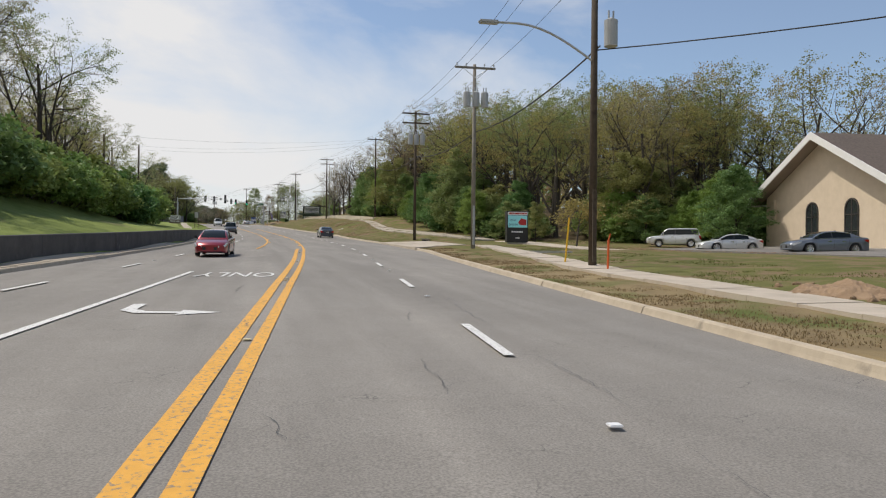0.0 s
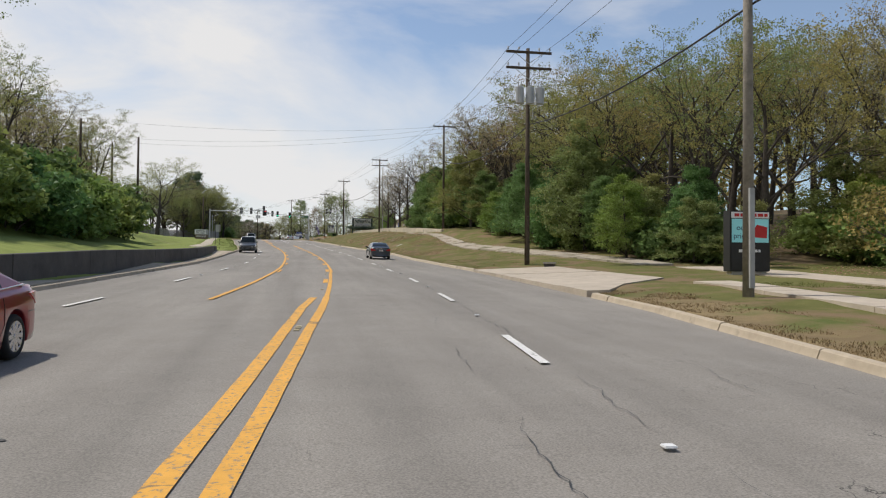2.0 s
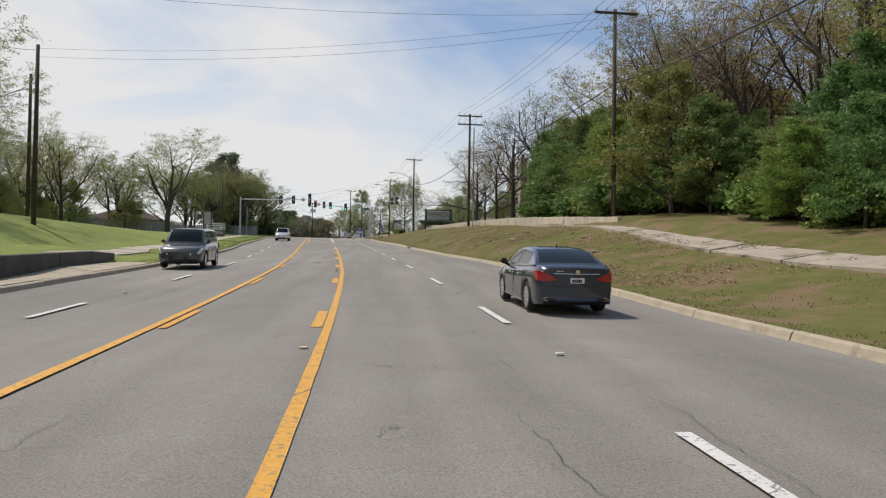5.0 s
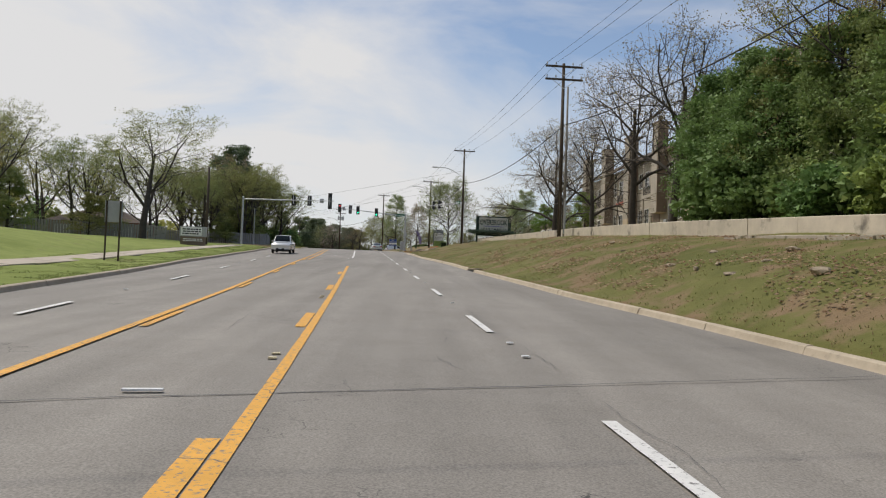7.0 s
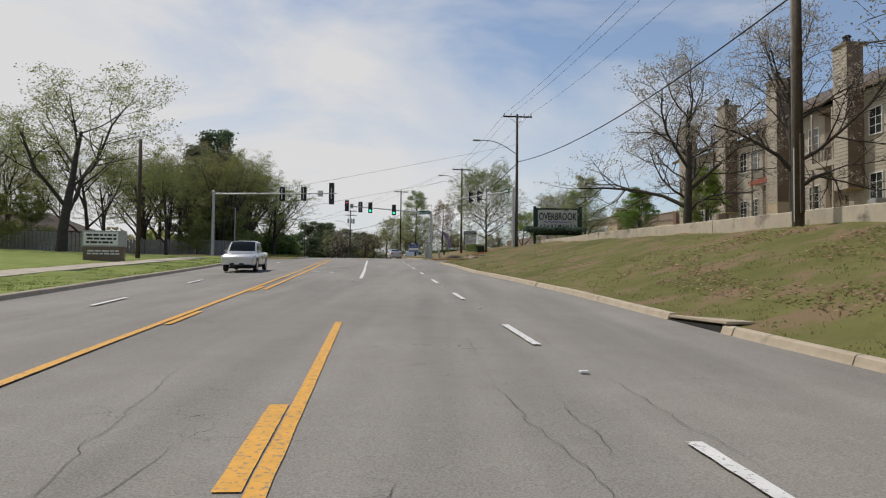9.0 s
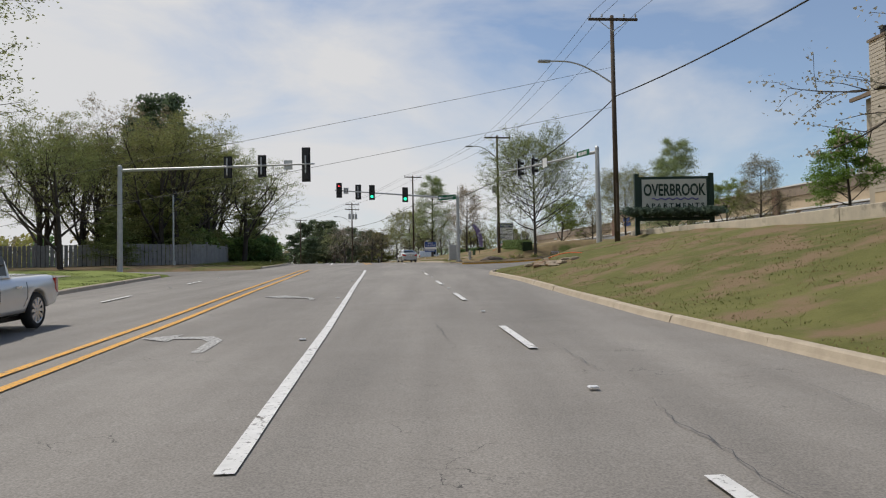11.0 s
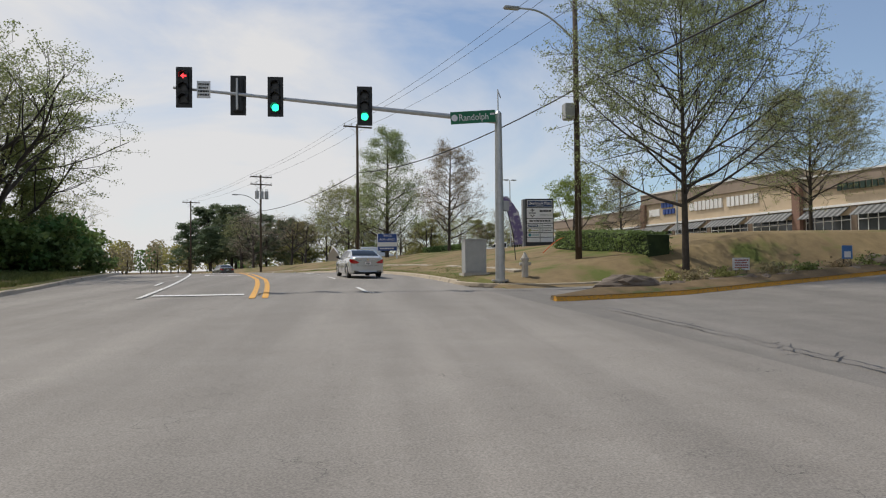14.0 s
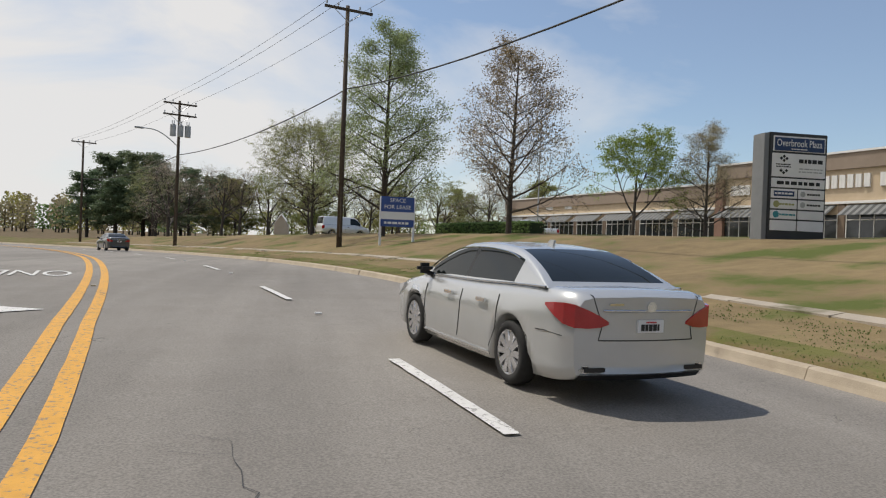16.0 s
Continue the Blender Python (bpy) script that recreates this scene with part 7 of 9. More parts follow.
def apartments():
    """A long three-storey row that faces the road, with projecting chimneys; local x runs along the front."""
    ang = -87.1
    y0, y1 = 188.1, 128.1
    g = 10.4
    r = thing("apartment_building", pose(25.83, y0, g, 0, 0, ang), "beige apartment row with brown roof, brick chimneys and stair bays", "building")
    L, D, E = y0 - y1, 13.0, 6.6
    part("wall", boxes((0, L, 0.02, D, -3.0, E)), SIDING, r, "beige sided walls")
    vs = [(-0.4, -0.6, E - 0.12), (L + 0.4, -0.6, E - 0.12), (L + 0.4, D / 2, E + 3.6), (-0.4, D / 2, E + 3.6), (-0.4, D + 0.6, E - 0.12), (L + 0.4, D + 0.6, E - 0.12)]
    vs += [(x, y, z + 0.18) for x, y, z in vs]
    fs = [(6, 7, 8, 9), (9, 8, 11, 10), (0, 3, 2, 1), (3, 4, 5, 2), (0, 1, 7, 6), (4, 10, 11, 5), (0, 6, 9, 3), (3, 9, 10, 4), (1, 2, 8, 7), (2, 5, 11, 8)]
    mesh_object("roof", vs, fs, SHINGLE, r, label="brown shingle roof")
    part("gutter", boxes((-0.4, L + 0.4, -0.74, -0.62, E - 0.1, E + 0.1)), SIDING_BROWN, r)
    units = [2.0, 9.8, 17.6, 25.4, 33.2, 41.0, 48.8]
    for i, x in enumerate(units):
        # chimney chase
        ch = part("chimney", boxes((x, x + 1.35, -1.0, 0.0, 0.9 if i % 2 else -1.5, E + 2.7)), TAN_STUCCO, r, "tall beige chimney chase")
        siding_boards(ch, "siding", x, x + 1.35, -1.0, 0.9, E + 2.6, SIDING, 0.22)
        # side away from the sun, its shade put in as darker brown
        part("chimney_side", boxes((x + 1.352, x + 1.37, -0.98, -0.02, 0.95, E + 2.65)), SIDING_BROWN, ch)
        part("chimney_cap", boxes((x - 0.08, x + 1.43, -1.08, 0.3, E + 2.7, E + 2.85)), SIDING_BROWN, ch)
        part("flue", cyls(((x + 0.6, -0.5, E + 2.85), (x + 0.6, -0.5, E + 3.35), 0.2), ((x + 0.6, -0.5, E + 3.35), (x + 0.6, -0.5, E + 3.45), 0.27, 0.2), sides=10), BLACK, ch)
        # boards and windows of the bay beside it
        siding_boards(r, "siding", x + 1.45, x + 5.2, 0.018, -1.2, E - 0.15, SIDING, 0.22)
        for z in (0.2, 3.9):
            for q in (2.4, 4.1):
                sash_window(r, x + q, z, 1.05, 1.45, -0.005)
        # stair bay: a flat dark brown panel, the shade of a recess put into its colour
        bay = part("stair_bay", boxes((x + 5.3, x + 7.6, 0.0, 0.045, -1.4, E - 0.6), (x + 5.3, x + 7.6, -0.5, 0.02, E - 0.62, E - 0.4)), SIDING_BROWN, r, "flat dark brown stair bay panel with a recess's shade in its colour")
        part("door", boxes((x + 6.6, x + 7.4, -0.05, 0.0, -0.4, 1.65), bevel=0.01), DOOR_RED if i % 2 else SIDING_BROWN, bay)
        part("landing", boxes((x + 5.2, x + 7.7, -0.9, 0.0, 2.55, 2.72)), SIDING, bay)
        part("beam", boxes((x + 5.2, x + 7.7, -0.95, -0.9, 2.5, 2.85)), DOOR_RED if i % 2 else SIDING, bay)
        for q in (5.35, 7.5):
            part("post", boxes((x + q - 0.06, x + q + 0.06, -0.92, -0.8, -1.4, E - 0.6)), SIDING, bay)
        part("rail", boxes((x + 5.3, x + 7.6, -0.91, -0.86, 3.58, 3.63)), BLACK, bay)
        for k in range(14):
            part("baluster", boxes((x + 5.4 + 0.15 * k, x + 5.42 + 0.15 * k, -0.9, -0.87, 2.72, 3.6)), BLACK, bay)
        ac = part("air_conditioner", boxes((x + 3.0, x + 3.75, -1.0, -0.3, -0.75, 0.1), bevel=0.04), GREY_METAL, r, "grey air conditioning unit")
    return r


apartments()


PLAZA_BRICK = mat("brown_brick", (0.20, 0.115, 0.085), (0.27, 0.165, 0.12), 6, 0.9, 0.3, 30)


def plaza():
    z0 = 10.55
    ORI = pose(33.0, 254.0, z0, 0, 0, -77.7)
    r = thing("shop_row", ORI, "long tan shopping plaza with brown cornice and striped awnings", "building")
    blocks = [(-14.0, 9.4, 6.75, 0.0), (9.5, 46.0, 5.9, 0.35), (-52.0, -14.2, 5.35, 0.5)]
    for x0, x1, h, yo in blocks:
        part("wall", boxes((x0, x1, yo, yo + 14, -1, h - 0.1)), TAN_STUCCO, r, "tan stucco front")
        part("cornice", boxes((x0 - 0.1, x1 + 0.1, yo - 0.15, yo + 0.5, h - 1.15, h - 0.14), (x0 - 0.12, x1 + 0.12, yo - 0.22, yo + 0.5, h - 1.25, h - 1.15)), BROWN_STUCCO, r, "brown cornice band")
        part("coping", boxes((x0 - 0.15, x1 + 0.15, yo - 0.25, yo + 0.5, h - 0.14, h)), TRIM_WHITE, r, "white roof edge")
        part("ledge", boxes((x0, x1, yo - 0.18, yo, 3.1, 3.28)), TRIM_WHITE, r)
        n = int((x1 - x0) / 5.2)
        for i in range(n):
            a = x0 + (x1 - x0) * i / n
            b = x0 + (x1 - x0) * (i + 1) / n
            shop = part("shopfront", boxes((a + 0.35, b - 0.35, yo - 0.03, yo, 0.0, 2.35)), DARK_GLASS, r, "dark shop window")
            part("shop_frame", boxes(*[(a + 0.35 + (b - a - 0.7) * k / 5 - 0.03, a + 0.35 + (b - a - 0.7) * k / 5 + 0.03, yo - 0.07, yo - 0.03, 0, 2.35) for k in range(6)], (a + 0.35, b - 0.35, yo - 0.07, yo - 0.03, 1.95, 2.02), (a + 0.35, b - 0.35, yo - 0.07, yo - 0.03, 0.0, 0.3)), TRIM_WHITE, shop)
            part("pillar", boxes((a - 0.28, a + 0.28, yo - 0.12, yo, 0.0, 3.1), bevel=0.02), SIDING_BROWN, r, "dark brown pillar")
            # awning with standing seams
            aw = thing("awning", pose(0, 0, 0), "", "")
            for key_ in list(aw.keys()):
                del aw[key_]
            aw.parent = r
            aw.name = "awning"
            k = 0
            w = 0.28
            x = a + 0.45
            while x < b - 0.5:
                e = min(x + w, b - 0.45)
                vs = [(x, yo - 0.02, 3.05), (e, yo - 0.02, 3.05), (e, yo - 1.15, 2.28), (x, yo - 1.15, 2.28), (x, yo - 0.02, 3.01), (e, yo - 0.02, 3.01), (e, yo - 1.15, 2.24), (x, yo - 1.15, 2.24)]
                mesh_object("seam_panel", vs, [(0, 3, 2, 1), (4, 5, 6, 7), (0, 1, 5, 4), (3, 7, 6, 2), (0, 4, 7, 3), (1, 2, 6, 5)], AWNING if k % 2 else AWNING_LIGHT, aw)
                x, k = e, k + 1
    for x in (-13.6, 9.3, 27.0):
        part("pilaster", boxes((x - 0.45, x + 0.45, -0.3, 0.1, 0.0, 5.5), bevel=0.02), PLAZA_BRICK, r, "brown brick pilaster")
    rng = random.Random(6)
    # raised shop names as plain blocks
    x = -4.4
    part("sign_emblem", cyls(((-5.0, -0.06, 4.62), (-5.0, 0.0, 4.62), 0.42), sides=14), TRIM_WHITE, r)
    for k in range(15):
        if k == 7:
            x += 0.55
            continue
        bm = boxes((x, x + 0.42, -0.14, 0.0, 4.2, 5.1), (x, x + 0.16, -0.15, 0.0, 4.2, 5.12))
        part("sign_block", bm, TRIM_WHITE, r, "white raised sign block")
        x += 0.62
    for a, b, c, m in ((-10.2, 4.95, 4, SIGN_BLUE), (-9.9, 4.2, 4, SIGN_BLUE), (13.5, 4.35, 8, SIGN_DARK_GREEN), (-24, 4.0, 7, BLACK), (-32, 4.1, 6, RED_PAINT), (-47, 4.1, 3, SIGN_GREEN)):
        for k in range(c):
            part("sign_block", boxes((a + 0.55 * k, a + 0.55 * k + 0.4, -0.12 + (0.5 if a < -15 else 0), 0.01 + (0.5 if a < -15 else 0), b, b + 0.55)), m, r, "coloured raised sign block")
    part("sign_panel", boxes((-12.6, -10.6, -0.06, 0.0, 4.1, 4.9)), TRIM_WHITE, r)
    for a in (-42, -38):
        part("sign_panel", boxes((a, a + 1.4, 0.42, 0.5, 3.75, 4.5)), TRIM_WHITE, r)
    lot = tagged(mesh_object("car_park", [ORI @ Vector(p) for p in ((-60, -14, 0.02), (50, -14, 0.02), (50, -0.1, 0.02), (-60, -0.1, 0.02))], [(0, 1, 2, 3)], ASPHALT_DARK), "asphalt car park before the plaza", "car park", kind="structure")
    part("walkway", boxes((-52, 46, -2.2, 0.0, -0.3, 0.14)), CONCRETE_GREY, r)


plaza()


def brick_house(x, y, z, turn, L, D, H, roof_h, wall, label, doors=2):
    r = thing("house", pose(x, y, z, 0, 0, turn), label, "house")
    part("wall", boxes((-L / 2, L / 2, 0, D, -1, H)), wall, r)
    vs = [(-L / 2 - 0.5, -0.5, H), (L / 2 + 0.5, -0.5, H), (L / 2 + 0.5, D + 0.5, H), (-L / 2 - 0.5, D + 0.5, H), (-L / 2 + D / 2, D / 2, H + roof_h), (L / 2 - D / 2, D / 2, H + roof_h)]
    mesh_object("roof", vs, [(0, 1, 5, 4), (1, 2, 5), (2, 3, 4, 5), (3, 0, 4), (0, 3, 2, 1)], SHINGLE, r, label="grey-brown hipped roof")
    for i in range(doors):
        q = -L / 2 + L * (i + 0.5) / doors
        d = part("garage_door", boxes((q - 1.2, q + 1.2, -0.05, 0.0, 0.0, 2.05)), TRIM_WHITE, r, "white panelled garage door")
        for k in range(3):
            for j in range(4):
                part("door_panel", boxes((q - 1.1 + 0.75 * k, q - 0.45 + 0.75 * k, -0.07, -0.05, 0.15 + 0.48 * j, 0.5 + 0.48 * j)), TRIM_WHITE, d)
    return r


brick_house(-36.5, 189, 7.55, 4, 11, 8, 2.5, 2.0, BRICK_RED, "low brick house with hipped roof and white garage doors", 3)
hut = thing("hut", pose(-6.0, 283.0, ground_at(-6.0, 283.0), 0, 0, -5), "tiny pale hut with a pointed gable on the verge", "hut")
bm = bmesh.new()
f = [bm.verts.new((x, y, z)) for y in (0, 1.2) for x, z in ((-0.65, -0.1), (0.65, -0.1), (0.65, 1.2), (0, 2.1), (-0.65, 1.2))]
bm.faces.new(f[:5]), bm.faces.new(list(reversed(f[5:])))
for i in range(5):
    bm.faces.new((f[i], f[5 + i], f[5 + (i + 1) % 5], f[(i + 1) % 5]))
bmesh.ops.recalc_face_normals(bm, faces=bm.faces[:])
part("body", bm, SIDING, hut)
part("roof", boxes((-0.8, 0.0, -0.1, 1.3, 1.1, 1.16)), TRIM_WHITE, hut).matrix_basis = Matrix.Translation((0, 0, 2.16)) @ Matrix.Rotation(radians(-54), 4, "Y") @ Matrix.Translation((0, 0, -1.13))
part("roof", boxes((0.0, 0.8, -0.1, 1.3, 1.1, 1.16)), TRIM_WHITE, hut).matrix_basis = Matrix.Translation((0, 0, 2.16)) @ Matrix.Rotation(radians(54), 4, "Y") @ Matrix.Translation((0, 0, -1.13))


def board_fence(pts, h, label):
    r = tagged(new("board_fence"), label, "fence")
    mats_ = mat("grey_boards", (0.27, 0.26, 0.245), (0.40, 0.385, 0.36), 3, 0.9, 0.3, 20)
    for a, b in zip(pts[:-1], pts[1:]):
        a, b = Vector(a), Vector(b)
        n = max(1, int((b - a).length / 0.3))
        side = Vector((b.y - a.y, a.x - b.x, 0)).normalized() * 0.012
        for i in range(n):
            p, q = a.lerp(b, i / n + 0.004), a.lerp(b, (i + 1) / n - 0.004)
            k = h + random.uniform(-0.04, 0.04)
            vs = [p - side, q - side, q - side + Vector((0, 0, k)), p - side + Vector((0, 0, k)), p + side, q + side, q + side + Vector((0, 0, k)), p + side + Vector((0, 0, k))]
            mesh_object("board", [v - Vector((0, 0, 0.1)) for v in vs], [(0, 1, 2, 3), (5, 4, 7, 6), (3, 2, 6, 7), (0, 3, 7, 4), (1, 5, 6, 2)], mats_, r)
        part("post", boxes((a.x - 0.07, a.x + 0.07, a.y - 0.07, a.y + 0.07, a.z - 0.2, a.z + h + 0.1)), mats_, r)
    return r


board_fence([spot(s, o) for s, o in ((200.5, -40), (201.2, -32), (202.0, -25), (203.3, -19), (205.0, -14.75), (207.5, -13.95), (214, -13.95), (221, -14.0), (228, -14.0))], 1.7, "weathered grey board fence under the trees")
board_fence([spot(s, o) for s, o in ((182.0, -45), (182.5, -38), (183.0, -30), (183.2, -23))], 1.7, "weathered grey board fence beside the lawn")

# ---- cars ----


def smooth_table(table, t):
    """Cubic interpolation in a table of rows (t, a, b, ...)."""
    ts = [r[0] for r in table]
    i = max(0, min(len(ts) - 2, int(np.searchsorted(ts, t, "right")) - 1))
    p0, p1, p2, p3 = table[max(0, i - 1)], table[i], table[i + 1], table[min(len(ts) - 1, i + 2)]
    f = (t - p1[0]) / (p2[0] - p1[0])
    out = []
    for k in range(1, len(p1)):
        m1 = (p2[k] - p0[k]) / (p2[0] - p0[0]) * (p2[0] - p1[0])
        m2 = (p3[k] - p1[k]) / (p3[0] - p1[0]) * (p2[0] - p1[0])
        out.append((2 * f ** 3 - 3 * f ** 2 + 1) * p1[k] + (f ** 3 - 2 * f ** 2 + f) * m1 + (-2 * f ** 3 + 3 * f ** 2) * p2[k] + (f ** 3 - f ** 2) * m2)
    return out


BODY = {
    # share of the length from the tail: bottom, deck height, half width share
    "sedan": [(0.0, 0.30, 1.01, 0.855), (0.012, 0.25, 1.055, 0.90), (0.05, 0.22, 1.075, 0.955), (0.16, 0.20, 1.065, 0.99), (0.40, 0.19, 1.01, 1.0), (0.68, 0.19, 0.975, 1.0), (0.80, 0.19, 0.92, 0.985), (0.91, 0.20, 0.83, 0.94), (0.975, 0.23, 0.73, 0.86), (1.0, 0.30, 0.62, 0.76)],
    "suv": [(0.0, 0.48, 0.95, 0.82), (0.015, 0.36, 1.08, 0.92), (0.06, 0.30, 1.10, 0.97), (0.16, 0.26, 1.10, 1.0), (0.40, 0.25, 1.08, 1.0), (0.68, 0.25, 1.07, 1.0), (0.80, 0.25, 1.03, 0.99), (0.92, 0.27, 0.95, 0.95), (0.98, 0.32, 0.85, 0.88), (1.0, 0.42, 0.70, 0.76)],
    "pickup": [(0.0, 0.55, 1.00, 0.94), (0.01, 0.50, 1.10, 0.96), (0.06, 0.45, 1.12, 0.98), (0.16, 0.40, 1.12, 1.0), (0.40, 0.38, 1.12, 1.0), (0.68, 0.38, 1.12, 1.0), (0.80, 0.38, 1.10, 0.99), (0.93, 0.40, 1.04, 0.96), (0.985, 0.42, 0.95, 0.92), (1.0, 0.46, 0.85, 0.86)],
    "van": [(0.0, 0.45, 1.0, 0.92), (0.01, 0.38, 1.10, 0.97), (0.06, 0.34, 1.12, 1.0), (0.16, 0.30, 1.12, 1.0), (0.40, 0.30, 1.12, 1.0), (0.70, 0.30, 1.10, 1.0), (0.84, 0.30, 1.02, 0.98), (0.94, 0.32, 0.92, 0.94), (0.985, 0.36, 0.80, 0.88), (1.0, 0.44, 0.66, 0.78)],
}
# share of the length: rear belt, rear of roof, front of roof, front belt; roof width share
CABIN = {"sedan": (0.095, 0.335, 0.53, 0.755, 0.685), "suv": (0.02, 0.085, 0.60, 0.765, 0.76), "pickup": (0.36, 0.40, 0.60, 0.73, 0.78), "van": (0.015, 0.04, 0.66, 0.84, 0.80)}


def wheel(parent, x, y, r, side, spokes=10):
    w = 0.21
    t = part("wheel", bmesh.new(), RUBBER, parent)
    bm = bmesh.new()
    prof = [(-w / 2, r * 0.70), (-w / 2, r * 0.93), (-w / 2 + 0.03, r), (w / 2 - 0.03, r), (w / 2, r * 0.93), (w / 2, r * 0.70)]
    n = 28
    vs, fs = [], []
    for i in range(n):
        a = 2 * math.pi * i / n
        for px_, pr in prof:
            vs.append((px_, math.cos(a) * pr, math.sin(a) * pr))
    m = len(prof)
    for i in range(n):
        j = (i + 1) % n
        for k in range(m):
            k2 = (k + 1) % m
            fs.append((i * m + k, i * m + k2, j * m + k2, j * m + k))
    t.data.from_pydata(vs, [], fs)
    t.data.polygons.foreach_set("use_smooth", [True] * len(t.data.polygons))
    t.matrix_basis = Matrix.Translation((x, y, r))
    o = side * w / 2
    bm = bmesh.new()
    cyl(bm, (o * 0.55, 0, 0), (o * 0.60, 0, 0), r * 0.70, sides=28)
    part("brake_disc", bm, BLACK, t)
    vs, fs = [], []
    for i in range(n):
        a = 2 * math.pi * i / n
        for px_, pr in ((o * 0.98, r * 0.72), (o * 1.02, r * 0.69), (o * 0.85, r * 0.64)):
            vs.append((px_, math.cos(a) * pr, math.sin(a) * pr))
    for i in range(n):
        j = (i + 1) % n
        for k in range(2):
            fs.append((i * 3 + k, i * 3 + k + 1, j * 3 + k + 1, j * 3 + k))
    rim = mesh_object("rim", vs, fs, ALLOY, t, True)
    bm = bmesh.new()
    for i in range(spokes):
        a = 2 * math.pi * i / spokes
        c, s = math.cos(a), math.sin(a)
        q = [bm.verts.new(v) for v in ((o * 0.9, c * r * 0.12 - s * 0.026, s * r * 0.12 + c * 0.026), (o * 0.9, c * r * 0.12 + s * 0.026, s * r * 0.12 - c * 0.026), (o * 0.98, c * r * 0.66 + s * 0.038, s * r * 0.66 - c * 0.038), (o * 0.98, c * r * 0.66 - s * 0.038, s * r * 0.66 + c * 0.038),
                                       (o * 0.72, c * r * 0.12 - s * 0.03, s * r * 0.12 + c * 0.03), (o * 0.72, c * r * 0.12 + s * 0.03, s * r * 0.12 - c * 0.03), (o * 0.76, c * r * 0.66 + s * 0.045, s * r * 0.66 - c * 0.045), (o * 0.76, c * r * 0.66 - s * 0.045, s * r * 0.66 + c * 0.045))]
        for f in ((0, 1, 2, 3), (0, 3, 7, 4), (1, 5, 6, 2)):
            bm.faces.new([q[k] for k in f])
    cyl(bm, (o * 0.7, 0, 0), (o * 0.95, 0, 0), r * 0.15, r * 0.12, sides=14)
    part("spokes", bm, ALLOY, t)
    return t


def car(m, paint, kind, L, W, H, label, wheels=(0.19, 0.785), wr=0.335, plate=True, group=""):
    """A car that stands on its wheels at the origin of m, its nose along local +y."""
    root = thing("car", m @ Matrix.Scale(1 / UNIT, 4), label, "car", group)
    tab, half = BODY[kind], W / 2
    hs = H / {"sedan": 1.48, "suv": 1.75, "pickup": 1.85, "van": 1.95}[kind]
    ends = {"sedan": (0.10, 0.20), "suv": (0.06, 0.14), "pickup": (0.0, 0.10), "van": (0.05, 0.16)}[kind]

    def bowed(x, t):
        """How far the nose and the tail round outwards at this distance from the middle."""
        k = max(0.0, 1 - (x / (half * 0.86)) ** 2)
        return (-ends[0] * max(0.0, 1 - t / 0.07) ** 1.5 if t < 0.5 else ends[1] * max(0.0, 1 - (1 - t) / 0.13) ** 1.5) * k

    vs, fs = [], []
    n = 60
    ring = 0
    for i in range(n + 1):
        t = i / n
        zl, zt, w = smooth_table(tab, t)
        zl, zt, w = zl * hs, zt * hs, w * half
        y = (t - 0.5) * L
        # wheel arches lift the lower edge
        low = zl
        for wf in wheels:
            d = abs(y - (wf - 0.5) * L)
            if d < wr + 0.07:
                low = max(low, wr + math.sqrt(max(0, (wr + 0.07) ** 2 - d * d)))
        h = zt - zl
        prof = [(0, zl), (w * 0.80, zl), (w * 0.80, max(zl, low)), (w * 0.955, max(zl, low)), (w * 0.985, max(zl + h * 0.14, low + 0.005)), (w, max(zl + h * 0.42, low + 0.02)), (w * 0.995, zl + h * 0.68), (w * 0.965, zl + h * 0.86), (w * 0.90, zt - 0.015), (w * 0.76, zt + 0.012), (0, zt + 0.03)]
        pts = prof + [(-x, z) for x, z in reversed(prof[1:-1])]
        ring = len(pts)
        vs += [(x, y + bowed(x, t), z) for x, z in pts]
    for i in range(n):
        for k in range(ring):
            k2 = (k + 1) % ring
            fs.append((i * ring + k, i * ring + k2, (i + 1) * ring + k2, (i + 1) * ring + k))
    for end in (0, n):
        rows_ = []
        for k in range(1, len(prof) - 1):
            xk, zk = vs[end * ring + k][0], vs[end * ring + k][2]
            rows_.append([])
            for u in range(9):
                x = xk * (1 - u / 4)
                rows_[-1].append(len(vs))
                vs.append((x, (end / n - 0.5) * L + bowed(x, end / n), zk + (0.018 * (1 - abs(1 - u / 4)) if k == len(prof) - 2 else 0.0)))
        for a_, b_ in zip(rows_[:-1], rows_[1:]):
            for u in range(8):
                q = (a_[u], a_[u + 1], b_[u + 1], b_[u])
                fs.append(q if end else tuple(reversed(q)))
    body = mesh_object("body", vs, fs, paint, root, True)
    # cabin
    ra, rb, fb, fa, rw = CABIN[kind]
    Y = lambda t: (t - 0.5) * L
    bw, tw = half * 0.89, half * rw
    def belt(t):
        return smooth_table(tab, t)[1] * hs - 0.01
    top = H
    def side_x(z, t):
        b = belt(t)
        f = (z - b) / (top - b)
        return bw + (tw - bw) * (f ** 1.25)
    # one shell from boot to bonnet; the panes are cut out of it as parts of their own
    def crown(t):
        if t < rb:
            f = 1 - (1 - (t - ra) / (rb - ra)) ** 1.7
            return belt(t) + (top - 0.025 - belt(t)) * f
        if t > fb:
            f = 1 - (1 - (fa - t) / (fa - fb)) ** 1.6
            return belt(t) + (top - 0.02 - belt(t)) * f
        return top - 0.025 * abs(2 * (t - rb) / (fb - rb) - 1) ** 2
    ts = sorted([ra + (rb - ra) * k / 10 for k in range(10)] + [rb + (fb - rb) * k / 8 for k in range(9)] + [fb + (fa - fb) * k / 10 for k in range(1, 11)] + [0.475, 0.492])
    half_sec = 10
    gl = []
